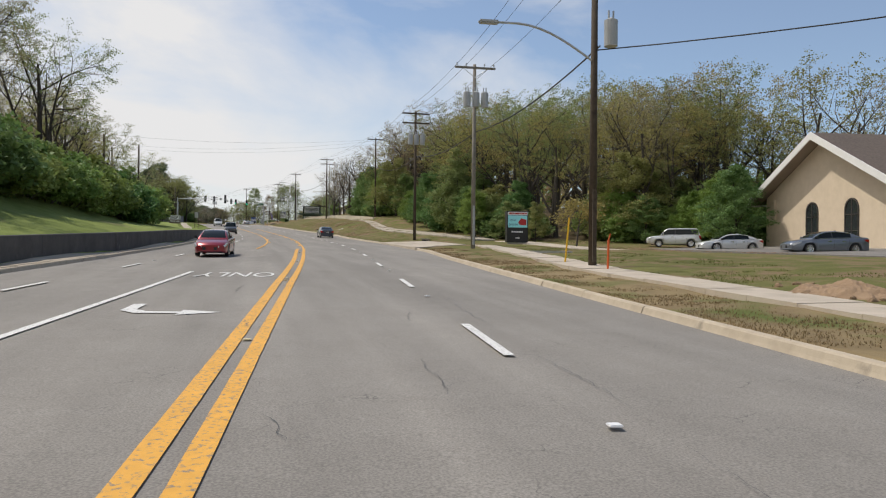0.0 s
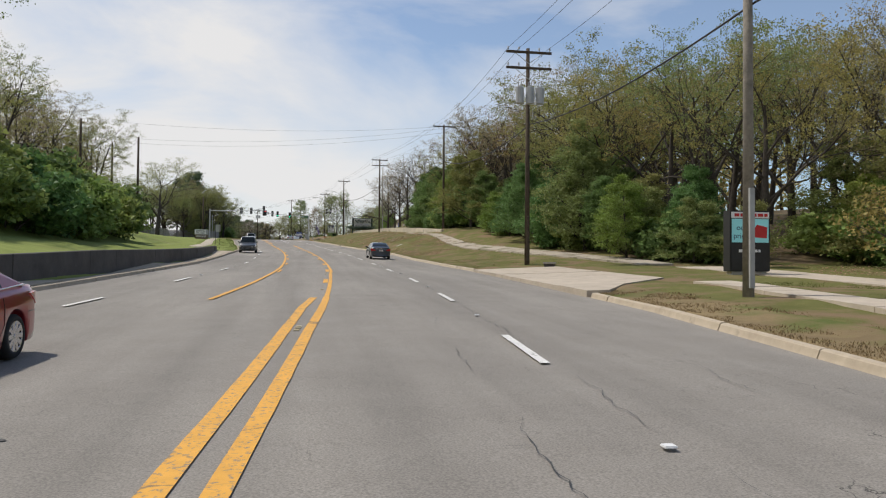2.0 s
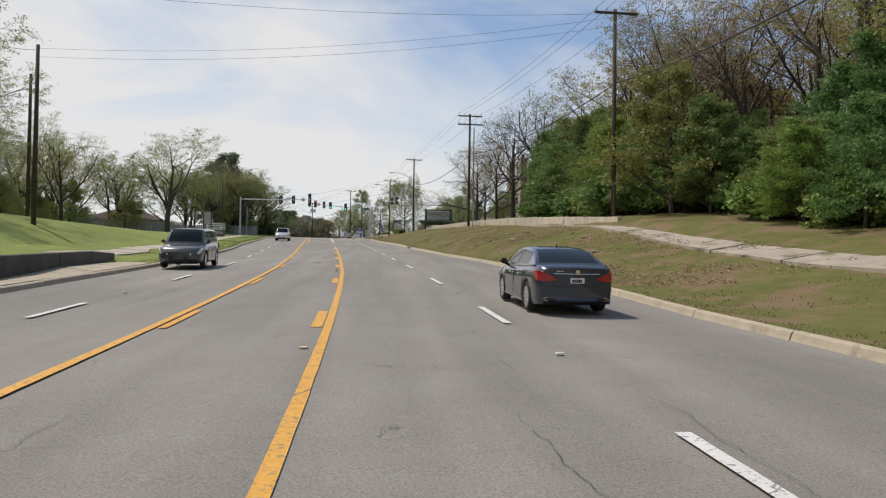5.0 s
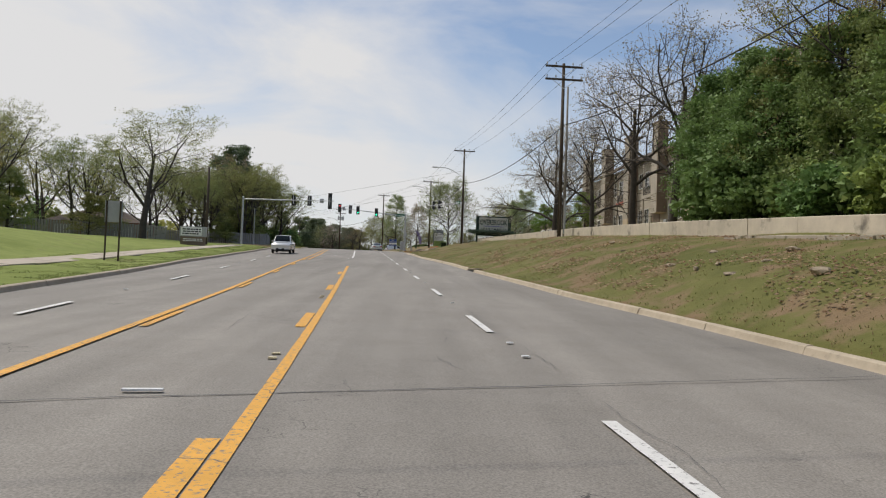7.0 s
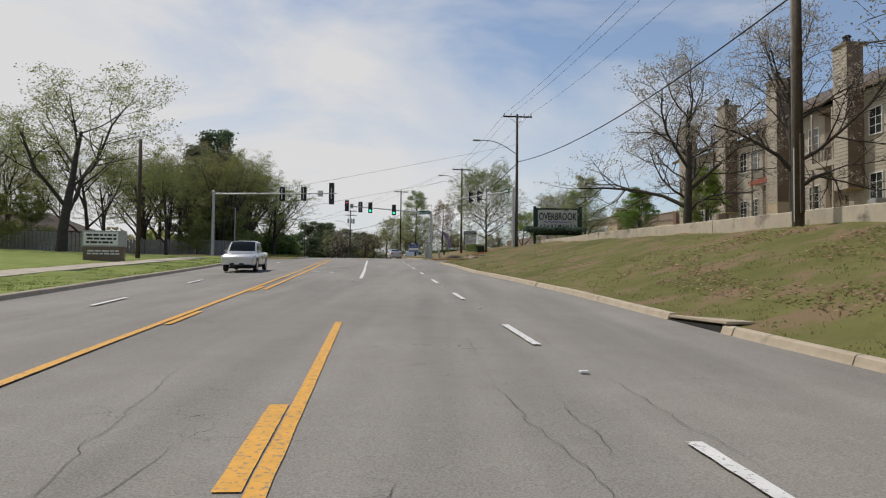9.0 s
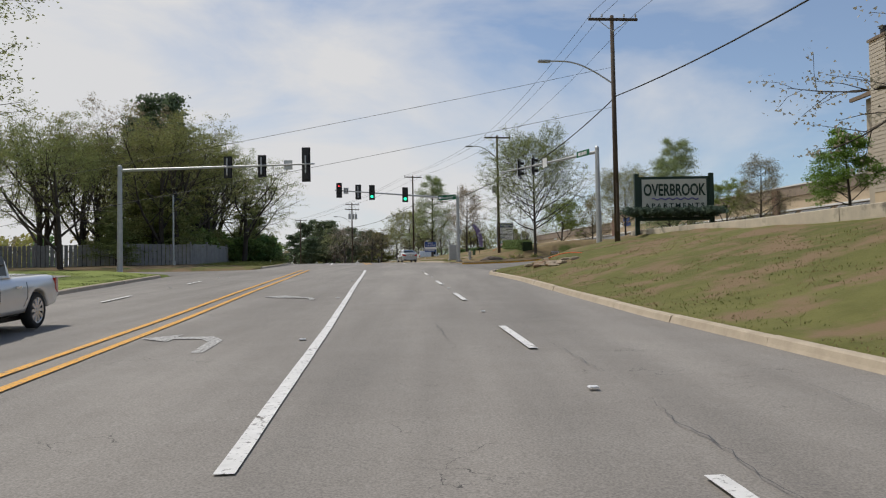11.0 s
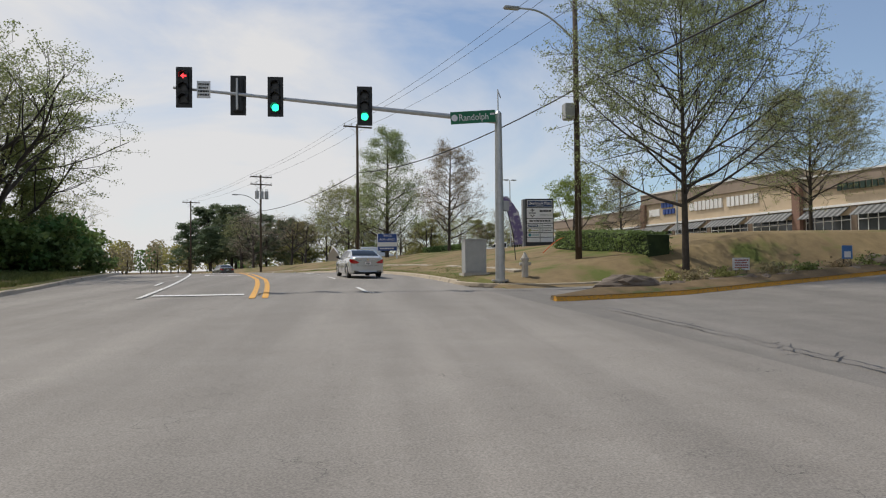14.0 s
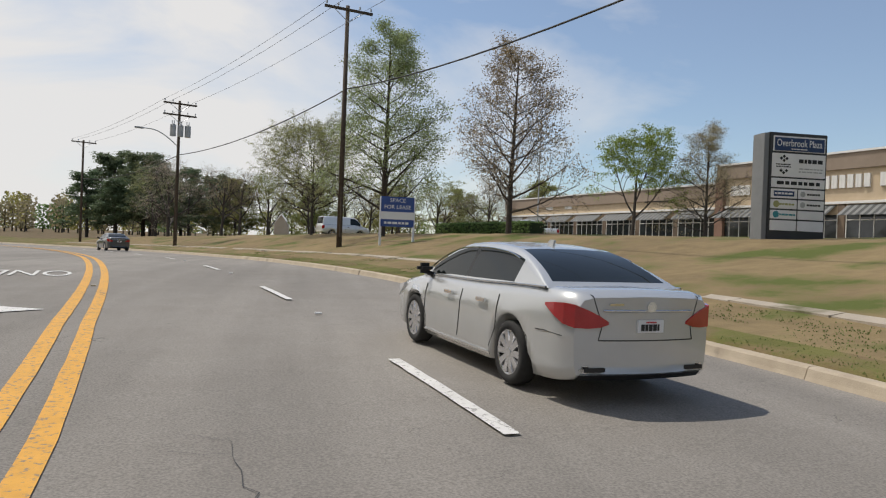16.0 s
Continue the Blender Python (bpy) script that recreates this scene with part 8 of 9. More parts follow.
    for t in ts:
        b = belt(t)
        hc = max(0.004, crown(t) - b)
        f = min(1.0, hc / (top - b))
        xs = bw + (tw - bw) * f
        row = [(bw + (xs - bw) * q / 0.82, b + hc * q) for q in (0.0, 0.09, 0.35, 0.6, 0.82)]
        row += [(xs * 0.965, b + hc * 0.905), (xs * 0.88, b + hc * 0.955), (xs * 0.6, b + hc * 0.985), (xs * 0.3, b + hc * 0.997), (0.0, b + hc)]
        row += [(-x, z) for x, z in reversed(row[:-1])]
        bow = 0.05 * (1 - f)
        for x, z in row:
            e = (1 - (x / bw) ** 2) * bow * (-1 if t < rb else (1 if t > fb else 0))
            gl.append((x, Y(t) + e, z))
    c = 2 * half_sec - 1
    w0 = {"sedan": ra + (rb - ra) * 0.62, "suv": ra + 0.03, "van": 0.55, "pickup": ra + 0.02}[kind]
    w1 = fa - (fa - fb) * 0.16
    groups = collections.defaultdict(list)
    for i in range(len(ts) - 1):
        tm = (ts[i] + ts[i + 1]) / 2
        for k in range(c - 1):
            ks = min(k, c - 2 - k)
            face = (i * c + k, i * c + k + 1, (i + 1) * c + k + 1, (i + 1) * c + k)
            where = "roof"
            if 1 <= ks <= 3 and w0 < tm < w1:
                side_ = "L" if k < half_sec else "R"
                where = "pillar" + side_ if 0.47 < tm < 0.496 else ("front" if tm > 0.49 else "back") + side_
            elif ks >= 6 and ra + (rb - ra) * 0.10 < tm < ra + (rb - ra) * 0.80:
                where = "rear"
            elif ks >= 6 and fb + (fa - fb) * 0.10 < tm < fa - (fa - fb) * 0.10:
                where = "wind"
            groups[where].append(face)

    def cut(name, faces, material, lab=""):
        used = sorted({v for f in faces for v in f})
        at = {v: n_ for n_, v in enumerate(used)}
        return mesh_object(name, [gl[v] for v in used], [tuple(at[v] for v in f) for f in faces], material, root, True, lab)

    for where, faces in groups.items():
        if where == "roof":
            cut("roof", faces, paint)
        elif where in ("rear", "wind"):
            cut("rear_window" if where == "rear" else "windscreen", faces, CAR_GLASS, "dark tinted car window")
        elif where[:6] == "pillar":
            cut("door_pillar", faces, BLACK)
        else:
            cut("side_window", faces, CAR_GLASS, "dark tinted car window")
    # pillars
    for sx in (-1, 1):
        # window trim line, door seams, handles, mirror
        tr = [(sx * (bw + 0.012), Y(ra) + (Y(fa) - Y(ra)) * k / 10, belt(ra + (fa - ra) * k / 10) + 0.012) for k in range(11)]
        vs, fs = tube(tr, 0.012, 5)
        mesh_object("trim", vs, fs, CHROME, root)
        if kind == "sedan":
            arc = []
            for k in range(15):
                tt = w0 + (w1 - w0) * k / 14
                b_, hc = belt(tt), crown(tt) - belt(tt)
                arc.append((sx * (bw + (side_x(b_ + hc * 0.82, tt) - bw) * 1.0 + 0.012), Y(tt), b_ + hc * 0.83))
            vs, fs = tube(arc, 0.010, 5)
            mesh_object("trim", vs, fs, CHROME, root)
            sill = [(sx * (half * 0.965 + 0.012), Y(0.30 + 0.40 * k / 6), 0.255 * hs) for k in range(7)]
            vs, fs = tube(sill, 0.014, 5)
            mesh_object("trim", vs, fs, CHROME, root)
        for tt in (0.47, 0.70, 0.275):
            yy = Y(tt)
            zl, zt, w = smooth_table(tab, tt)
            w *= half
            h = (zt - zl) * hs
            z_ = zl * hs
            pts = [(sx * (w * 0.985 + 0.002), yy + (0.06 if tt > 0.3 else 0.16), z_ + h * 0.16), (sx * (w + 0.002), yy, z_ + h * 0.42), (sx * (w * 0.995 + 0.002), yy - 0.01, z_ + h * 0.68), (sx * (w * 0.965 + 0.003), yy - 0.02, z_ + h * 0.86)]
            vs, fs = tube(pts, 0.006, 4)
            mesh_object("door_seam", vs, fs, BLACK, root)
        for tt in (0.345, 0.53):
            w = smooth_table(tab, tt)[2] * half
            part("door_handle", boxes((sx * w - 0.01 if sx > 0 else sx * w - 0.035, sx * w + 0.035 if sx > 0 else sx * w + 0.01, Y(tt) - 0.11, Y(tt) + 0.11, 0.80 * hs * (1.0 if kind == "sedan" else 1.12), 0.845 * hs * (1.0 if kind == "sedan" else 1.12)), bevel=0.008), CHROME, root, "chrome door handle")
        bm = bmesh.new()
        xm = sx * (bw + 0.12)
        box(bm, xm - 0.11, xm + 0.11, Y(fa) - 0.34, Y(fa) - 0.20, belt(fa) + 0.05, belt(fa) + 0.19, 0.05)
        cyl(bm, (sx * (bw - 0.02), Y(fa) - 0.26, belt(fa) + 0.03), (xm, Y(fa) - 0.27, belt(fa) + 0.08), 0.035, 0.03, sides=8)
        part("mirror", bm, BLACK if kind == "sedan" else paint, root)
        # lamps that wrap round the corners
        def wrap(name, rows, material, lab):
            vs_, fs_ = [], []
            for x, y, za, zb in rows:
                vs_ += [(sx * x, y, za), (sx * x, y, zb), (sx * (x - 0.05), y + (0.05 if y < 0 else -0.05), zb), (sx * (x - 0.05), y + (0.05 if y < 0 else -0.05), za)]
            for q in range(len(rows) - 1):
                for k in range(4):
                    k2 = (k + 1) % 4
                    fs_.append((4 * q + k, 4 * q + k2, 4 * q + 4 + k2, 4 * q + 4 + k))
            fs_ += [(0, 1, 2, 3), tuple(4 * (len(rows) - 1) + k for k in (3, 2, 1, 0))]
            mesh_object(name, vs_, fs_, material, root, False, lab)
        W_ = lambda t: smooth_table(tab, t)[2] * half
        T_ = lambda t: smooth_table(tab, t)[1] * hs
        if kind == "sedan":
            e_ = lambda x: Y(0) + bowed(x, 0.0) - 0.012
            wrap("tail_lamp", [(half * 0.50, e_(half * 0.50), 0.775 * hs, 0.80 * hs), (half * 0.60, e_(half * 0.60), 0.745 * hs, 0.855 * hs), (half * 0.72, e_(half * 0.72), 0.735 * hs, 0.905 * hs), (W_(0.0) + 0.006, Y(0) - 0.008, 0.74 * hs, 0.955 * hs), (W_(0.02) + 0.010, Y(0.02), 0.765 * hs, 0.965 * hs), (W_(0.045) + 0.008, Y(0.045), 0.83 * hs, 0.955 * hs), (W_(0.075) + 0.002, Y(0.075), 0.915 * hs, 0.94 * hs)], TAIL_RED, "red wrap-round tail lamp")
        else:
            wrap("tail_lamp", [(W_(0.0) - 0.10, Y(0) - 0.012, 0.72 * hs, 1.0 * hs), (W_(0.0) + 0.008, Y(0) - 0.008, 0.70 * hs, 1.02 * hs), (W_(0.015) + 0.012, Y(0.015), 0.72 * hs, 1.05 * hs), (W_(0.035) + 0.01, Y(0.035), 0.80 * hs, 1.05 * hs)], TAIL_RED, "red tail lamp")
        wrap("head_lamp", [(half * 0.48, Y(1) + 0.008 + bowed(half * 0.48, 1.0), T_(1.0) - 0.10, T_(1.0) - 0.02), (W_(1.0) + 0.006, Y(1) + 0.006, T_(1.0) - 0.12, T_(1.0) + 0.0), (W_(0.985) + 0.012, Y(0.985), T_(0.985) - 0.16, T_(0.985) - 0.03), (W_(0.95) + 0.012, Y(0.95), T_(0.95) - 0.18, T_(0.95) - 0.04), (W_(0.89) + 0.006, Y(0.89), T_(0.89) - 0.11, T_(0.89) - 0.07)], LAMP_CLEAR, "clear head lamp")
        for wf in wheels:
            wheel(root, sx * (half - 0.125), Y(wf), wr, sx)
    # grille, bumpers, plate
    part("grille", boxes((-half * 0.42, half * 0.42, Y(1.0) - 0.05, Y(1.0) + 0.008 + bowed(half * 0.3, 1.0), 0.36 * hs, 0.56 * hs), bevel=0.02), BLACK, root)
    part("under_tray", boxes((-half * 0.7, half * 0.7, Y(0.10), Y(0.93), 0.21, 0.30)), BLACK, root)
    zt = smooth_table(tab, 0.02)[1] * hs
    back = lambda x: Y(0.0) + bowed(x, 0.0)
    if kind == "sedan":
        across = lambda z, r_, w_, dy: tube([(half * w_ * (k / 6 - 1), back(half * w_ * (k / 6 - 1)) + dy, z) for k in range(13)], r_, 6)
        vs, fs = across(0.905 * hs, 0.013, 0.56, -0.004)
        mesh_object("chrome_strip", vs, fs, CHROME, root, True, "chrome strip across the boot")
        vs, fs = across(0.625 * hs, 0.006, 0.60, 0.0)
        mesh_object("boot_seam", vs, fs, BLACK, root)
        for sx in (-1, 1):
            seam = [(sx * half * 0.60, back(half * 0.60) - 0.001, 0.625 * hs), (sx * half * 0.56, back(half * 0.56) - 0.001, 0.78 * hs), (sx * half * 0.62, back(half * 0.62) - 0.001, 0.90 * hs), (sx * half * 0.67, back(half * 0.67) + 0.002, zt - 0.03), (sx * half * 0.68, Y(0.03), zt + 0.012), (sx * half * 0.68, Y(0.085), zt + 0.022)]
            vs, fs = tube(seam, 0.005, 5)
            mesh_object("boot_seam", vs, fs, BLACK, root)
            vs, fs = tube([(sx * (half * 0.85), Y(0.002), 0.64 * hs), (sx * (W_(0.03) + 0.001), Y(0.03), 0.655 * hs), (sx * (W_(0.075) + 0.002), Y(0.075), 0.67 * hs), (sx * (W_(0.105) + 0.002), Y(0.105), 0.665 * hs)], 0.005, 5)
            mesh_object("bumper_seam", vs, fs, BLACK, root)
            ex = half * 0.63
            pipe = part("exhaust", boxes((sx * ex - 0.15, sx * ex + 0.15, back(ex) - 0.014, back(ex) + 0.08, 0.315 * hs, 0.385 * hs), bevel=0.025), CHROME, root, "chrome exhaust finisher")
            # flat black plate for the shade inside the pipe, which is solid
            part("exhaust_opening", boxes((sx * ex - 0.12, sx * ex + 0.12, back(ex) - 0.020, back(ex) - 0.010, 0.328 * hs, 0.372 * hs), bevel=0.004), BLACK, pipe)
        vs, fs = [], []
        for k in range(13):
            x = half * 0.78 * (k / 6 - 1)
            vs += [(x, back(x) - 0.006, 0.31 * hs), (x, back(x) + 0.06, 0.24 * hs), (x, back(x) + 0.30, 0.20 * hs)]
            if k:
                a_ = 3 * k
                fs += [(a_ - 3, a_, a_ + 1, a_ - 2), (a_ - 2, a_ + 1, a_ + 2, a_ - 1)]
        mesh_object("rear_valance", vs, fs, BLACK, root, True, "black lower rear valance")
        part("emblem", cyls(((0, back(0) - 0.016, 0.945 * hs), (0, back(0) + 0.03, 0.945 * hs), 0.052), ((0, back(0) - 0.020, 0.945 * hs), (0, back(0) - 0.016, 0.945 * hs), 0.035), sides=20), CHROME, root, "round chrome emblem")
        part("badge", boxes((-half * 0.50, -half * 0.33, back(half * 0.4) - 0.010, back(half * 0.4) + 0.02, 0.955 * hs, 0.975 * hs)), CHROME, root, "small chrome badge bar")
        fin = bmesh.new()
        box(fin, -0.014, 0.014, Y(rb) + 0.06, Y(rb) + 0.20, H - 0.05, H + 0.045, 0.010)
        for v in fin.verts:
            v.co.y += (v.co.z - H) * -0.6
        part("antenna", fin, paint, root)
    if plate:
        pl = part("number_plate", boxes((-0.155, 0.155, back(0) - 0.014, back(0) + 0.02, 0.70 * hs, 0.82 * hs), bevel=0.004), SIGN_WHITE, root, "white number plate with dark bars")
        bars(pl, "writing", pose(0, back(0) + 0.001, 0.75 * hs), 0.24, 0.07, 1, BLACK, seed=3, fill=0.9)
        bars(pl, "writing", pose(0, back(0) + 0.001, 0.80 * hs), 0.12, 0.025, 1, RED_PAINT, seed=4)
    return root


def road_car(s, off, turn, *args, **kw):
    a, b = on(s - 1.4, off), on(s + 1.4, off)
    tilt = math.degrees(math.atan2(b.z - a.z, 2.8))
    p = on(s, off, 0.004)
    h = math.degrees(station(s)[3])
    m = pose(p.x, p.y, p.z, 0, 0, h) @ pose(0, 0, 0, tilt, 0, 0) @ pose(0, 0, 0, 0, 0, turn)
    return car(m, *args, **kw)


SILVER = mat("paint_silver", (0.52, 0.53, 0.53), (0.56, 0.57, 0.57), 2.0, 0.27, metal=0.35, coat=1.0)
RED_CAR = car_paint("paint_red", (0.30, 0.012, 0.02))
DARK_BLUE = car_paint("paint_dark_blue", (0.03, 0.04, 0.06))
DARK_GREY = car_paint("paint_dark_grey", (0.07, 0.072, 0.075))
WHITE_CAR = car_paint("paint_white", (0.72, 0.72, 0.71))
GREY_BLUE = car_paint("paint_grey_blue", (0.17, 0.19, 0.22))
road_car(218.3, 3.5, 2, SILVER, "sedan", 4.95, 1.86, 1.50, "silver sedan with chrome trim driving in the kerb lane", wheels=(0.215, 0.785), wr=0.34)
road_car(35.1, -4.85, 180, RED_CAR, "sedan", 4.5, 1.78, 1.44, "red compact sedan in the oncoming lane", wr=0.32)
road_car(82.0, 3.6, 0, DARK_BLUE, "sedan", 4.7, 1.82, 1.46, "dark blue sedan ahead in the kerb lane")
road_car(266.0, 3.4, 0, DARK_GREY, "sedan", 4.7, 1.82, 1.46, "dark grey sedan ahead beyond the crossing")
road_car(96.0, -6.3, 180, DARK_GREY, "suv", 4.7, 1.9, 1.75, "dark grey sport utility car in the oncoming lane", wr=0.37)
road_car(157.5, -6.9, 180, WHITE_CAR, "pickup", 5.6, 1.98, 1.85, "white pickup truck in the oncoming lane", wr=0.39)


def parked(x, y, turn, *args, **kw):
    return car(pose(x, y, ground_at(x, y) + 0.03, 0, 0, turn), *args, **kw)


parked(28.9, 32.6, 78, GREY_BLUE, "sedan", 4.9, 1.88, 1.48, "grey-blue sedan parked before the chapel", plate=False)
parked(29.6, 41.6, 80, WHITE_CAR, "sedan", 4.8, 1.82, 1.38, "white coupe parked before the chapel", plate=False)
parked(30.2, 49.0, 60, WHITE_CAR, "suv", 4.6, 1.9, 1.72, "white estate car parked under the trees", plate=False)
parked(-0.6, 276.0, -70, WHITE_CAR, "van", 5.4, 2.0, 2.1, "white van parked behind the verge", plate=False)
parked(13.5, 268.0, 75, WHITE_CAR, "pickup", 6.0, 2.1, 2.0, "white utility truck parked by the plaza", plate=False)

LEAF_JUNIPER = leaf_material("leaf_juniper", (0.075, 0.115, 0.085), (0.14, 0.19, 0.135))

# ---- small things ----


def lump(name, p, r, material, seed, label, cat, group="", squash=0.6, n=3):
    bm = bmesh.new()
    bmesh.ops.create_icosphere(bm, subdivisions=n, radius=1)
    for v in bm.verts:
        k = 1 + 0.38 * noise.noise(v.co * 1.3 + Vector((seed * 3.1, 0, 0))) + 0.16 * noise.noise(v.co * 3.5 + Vector((0, seed, 0)))
        v.co = Vector((v.co.x * k * r[0], v.co.y * k * r[1], v.co.z * k * r[2]))
    ob = part(name, bm, material, smooth=False)
    ob.matrix_basis = Matrix.Translation(p) @ Matrix.Rotation(seed * 1.7, 4, "Z")
    return tagged(ob, label, cat, group)


rr = random.Random(17)
ROCK_DARK = mat("dark_rock", (0.10, 0.08, 0.065), (0.22, 0.18, 0.145), 2.0, 0.9, 0.7, 12)
vs, fs = [], []
for i in range(37):
    for k in range(25):
        u, v = i / 18 - 1, k / 12 - 1
        d = max(0.0, 1 - (u * u + v * v))
        lift = 0.34 * d ** 0.8 * (0.75 + 0.6 * noise.noise((u * 1.7, v * 1.7, 4))) + min(1.0, d * 5) * (0.05 * noise.noise((u * 6, v * 6, 1)) + 0.035 * noise.noise((u * 14, v * 14, 2)))
        vs.append(spot(12.9 + u * 1.35 + v * 0.2, 10.0 + v * 0.85 - u * 0.25, lift - 0.04))
        if i and k:
            a = i * 25 + k
            fs.append((a, a - 1, a - 26, a - 25))
tagged(mesh_object("earth_mound", vs, fs, DIRT), "low mound of loose reddish dug earth on the lawn", "earth mound")
for i in range(22):
    s, o = 12.7 + rr.gauss(0, 1.0), 9.9 + rr.gauss(0, 0.5)
    lump("clod", spot(s, o, 0.03), (rr.uniform(0.05, 0.14), rr.uniform(0.05, 0.12), rr.uniform(0.04, 0.08)), DIRT, i, "clod of dug reddish earth on the grass", "clod", "clods of dug earth", n=2)
for i in range(24):
    s, o = 174.6 + rr.uniform(0, 3.8), 6.3 + rr.uniform(0, 1.5)
    lump("rock", spot(s, o, 0.02), (rr.uniform(0.1, 0.32), rr.uniform(0.1, 0.26), rr.uniform(0.05, 0.13)), ROCK if i % 3 else DIRT, 30 + i, "pale broken rock on the bank", "rock", "rocks on the bank", n=2)
for i in range(16):
    o = 8.0 + rr.uniform(0, 10.0)
    s = ISLE_NEAR(o) + rr.uniform(0.5, 1.6)
    p = on(s, o, street_h(o) + 0.2)
    lump("rock", p, (rr.uniform(0.12, 0.32), rr.uniform(0.1, 0.22), rr.uniform(0.06, 0.14)), ROCK_DARK, 60 + i, "weathered dark brown rock on the planted island", "rock", "rocks on the island", n=2)
lump("rock", on(203.9, 9.0, street_h(9.0) + 0.28), (0.92, 0.34, 0.26), ROCK_DARK, 24, "long weathered brown rock slab on the planted island", "rock", "rocks on the island", n=3)
lump("rock", on(205.6, 18.7, street_h(18.7) + 0.3), (0.42, 0.3, 0.26), ROCK, 26, "reddish brown boulder on the planted island", "rock", "rocks on the island", n=3)
yard = thing("yard_sign", lane_pose(205.3, 17.3, street_h(17.3) + 0.18, 12), "small blue and white yard sign on wire legs", "sign")
part("panel", boxes((-0.24, 0.24, -0.008, 0.008, 0.32, 0.74)), mat("yard_blue", (0.05, 0.16, 0.42), (0.07, 0.2, 0.48), 2, 0.5), yard, "blue printed panel")
part("label_plate", boxes((-0.15, 0.15, -0.014, -0.0085, 0.36, 0.55)), SIGN_WHITE, yard, "white printed field")
for x in (-0.17, 0.17):
    part("leg", boxes((x - 0.009, x + 0.009, -0.008, 0.008, -0.15, 0.318)), BLACK, yard)
yard = thing("yard_sign", lane_pose(207.8, 15.3, ground_h(207.8, 15.3), 6), "low white yard sign with reddish writing", "sign")
part("panel", boxes((-0.36, 0.36, -0.008, 0.008, 0.16, 0.58)), SIGN_WHITE, yard, "white printed panel")
bars(yard, "writing", pose(0, -0.001, 0.37), 0.58, 0.34, 4, mat("dull_red", (0.32, 0.10, 0.09), (0.4, 0.14, 0.12), 2, 0.6), seed=71)
for x in (-0.24, 0.24):
    part("leg", boxes((x - 0.009, x + 0.009, -0.008, 0.008, -0.15, 0.158)), BLACK, yard)
for i in range(9):
    o = 10.5 + i * 1.3 + rr.uniform(-0.4, 0.4)
    p = on(ISLE_NEAR(o) + rr.uniform(0.7, 1.5), o, street_h(o) + 0.18)
    sh = thing("shrub", Matrix.Translation(p), "low dry tufted shrub on the planted island", "shrub", "shrubs on the island")
    o_ = new("foliage", leaf_mesh("foliage", [Vector((rr.gauss(0, 0.2), rr.gauss(0, 0.2), abs(rr.gauss(0.12, 0.12)))) for _ in range(70)], 6, 0.05, 0.05, LEAF_TAN if i % 2 else LEAF_OLIVE, rr))
    o_.parent = sh
for i in range(16):
    s, o = 88 + rr.uniform(0, 48), 8.0 + rr.uniform(0, 3.4)
    lump("stone", spot(s, o, 0.0), (rr.uniform(0.06, 0.22), rr.uniform(0.06, 0.16), rr.uniform(0.04, 0.08)), ROCK, 90 + i, "small pale stone in the grass", "stone", "stones in the grass", n=2)
lump("stone", Vector((11.58, 107.7, ground_at(11.58, 107.7) + 0.04)), (0.2, 0.14, 0.08), ROCK, 7, "flat mossy stone in the grass", "stone", "stones in the grass", n=2)


def conduit(pts, label):
    vs, fs = tube(pts, 0.02, 7)
    return tagged(mesh_object("conduit", vs, fs, ORANGE, smooth=True), label, "pipe", "orange conduits")


conduit([spot(178.5 - i * 0.3, 7.2 + i * 0.2, 0.04 + 0.12 * math.sin(i * 0.5)) for i in range(7)], "orange plastic conduit lying on the bank")
conduit([spot(217.2 + i * 0.2, 12.0 + i * 0.35, 0.1 + 0.5 * math.sin(i * 0.35)) for i in range(9)], "orange plastic conduit bowed over the dry grass")
guard = thing("guy_guard", Matrix.Translation((11.1, 25.3, ground_at(11.1, 25.3) - 0.05)), "yellow guy wire guard leaning beside the pole", "guard")
part("guard_tube", cyls(((0, 0, 0), (0.16, 0.0, 1.75), 0.035), sides=8), YELLOW_PLASTIC, guard)
mk = thing("marker_post", Matrix.Translation(spot(21.6, 8.55)), "orange cable marker post at the pole's foot", "marker")
part("post", cyls(((0, 0, -0.1), (0.02, 0, 0.95), 0.035), ((0.02, 0, 0.95), (0.08, 0, 1.15), 0.02), sides=10), ORANGE, mk)

hy = thing("fire_hydrant", Matrix.Translation((3.54, 210.9, ground_at(3.54, 210.9))), "small weathered fire hydrant on the verge", "hydrant")
part("barrel", cyls(((0, 0, -0.1), (0, 0, 0.55), 0.12), ((0, 0, 0.55), (0, 0, 0.62), 0.16), ((0, 0, 0.62), (0, 0, 0.78), 0.13, 0.05), ((0, 0, 0.78), (0, 0, 0.84), 0.03), sides=16), CONCRETE_GREY, hy)
part("nozzle", cyls(((-0.2, 0, 0.42), (0.2, 0, 0.42), 0.06), ((0, -0.2, 0.38), (0, 0, 0.38), 0.07), sides=12), CONCRETE_GREY, hy)
cb = thing("control_cabinet", pose(2.2, 213.55, ground_at(2.2, 213.55), 0, 0, 4) @ Matrix.Scale(0.93, 4), "grey metal signal control cabinet on the verge", "cabinet")
part("body", boxes((-0.45, 0.45, 0, 0.75, 0.08, 1.42), bevel=0.015), GREY_METAL, cb)
part("lid", boxes((-0.48, 0.48, -0.03, 0.78, 1.42, 1.48), bevel=0.01), GREY_METAL, cb)
part("door", boxes((-0.41, 0.41, -0.015, 0.0, 0.14, 1.38), bevel=0.004), GREY_METAL, cb)
part("handle", boxes((0.3, 0.33, -0.04, -0.015, 0.7, 0.85)), STEEL, cb)
part("plinth", boxes((-0.55, 0.55, -0.1, 0.85, -0.15, 0.08)), CONCRETE_GREY, cb)
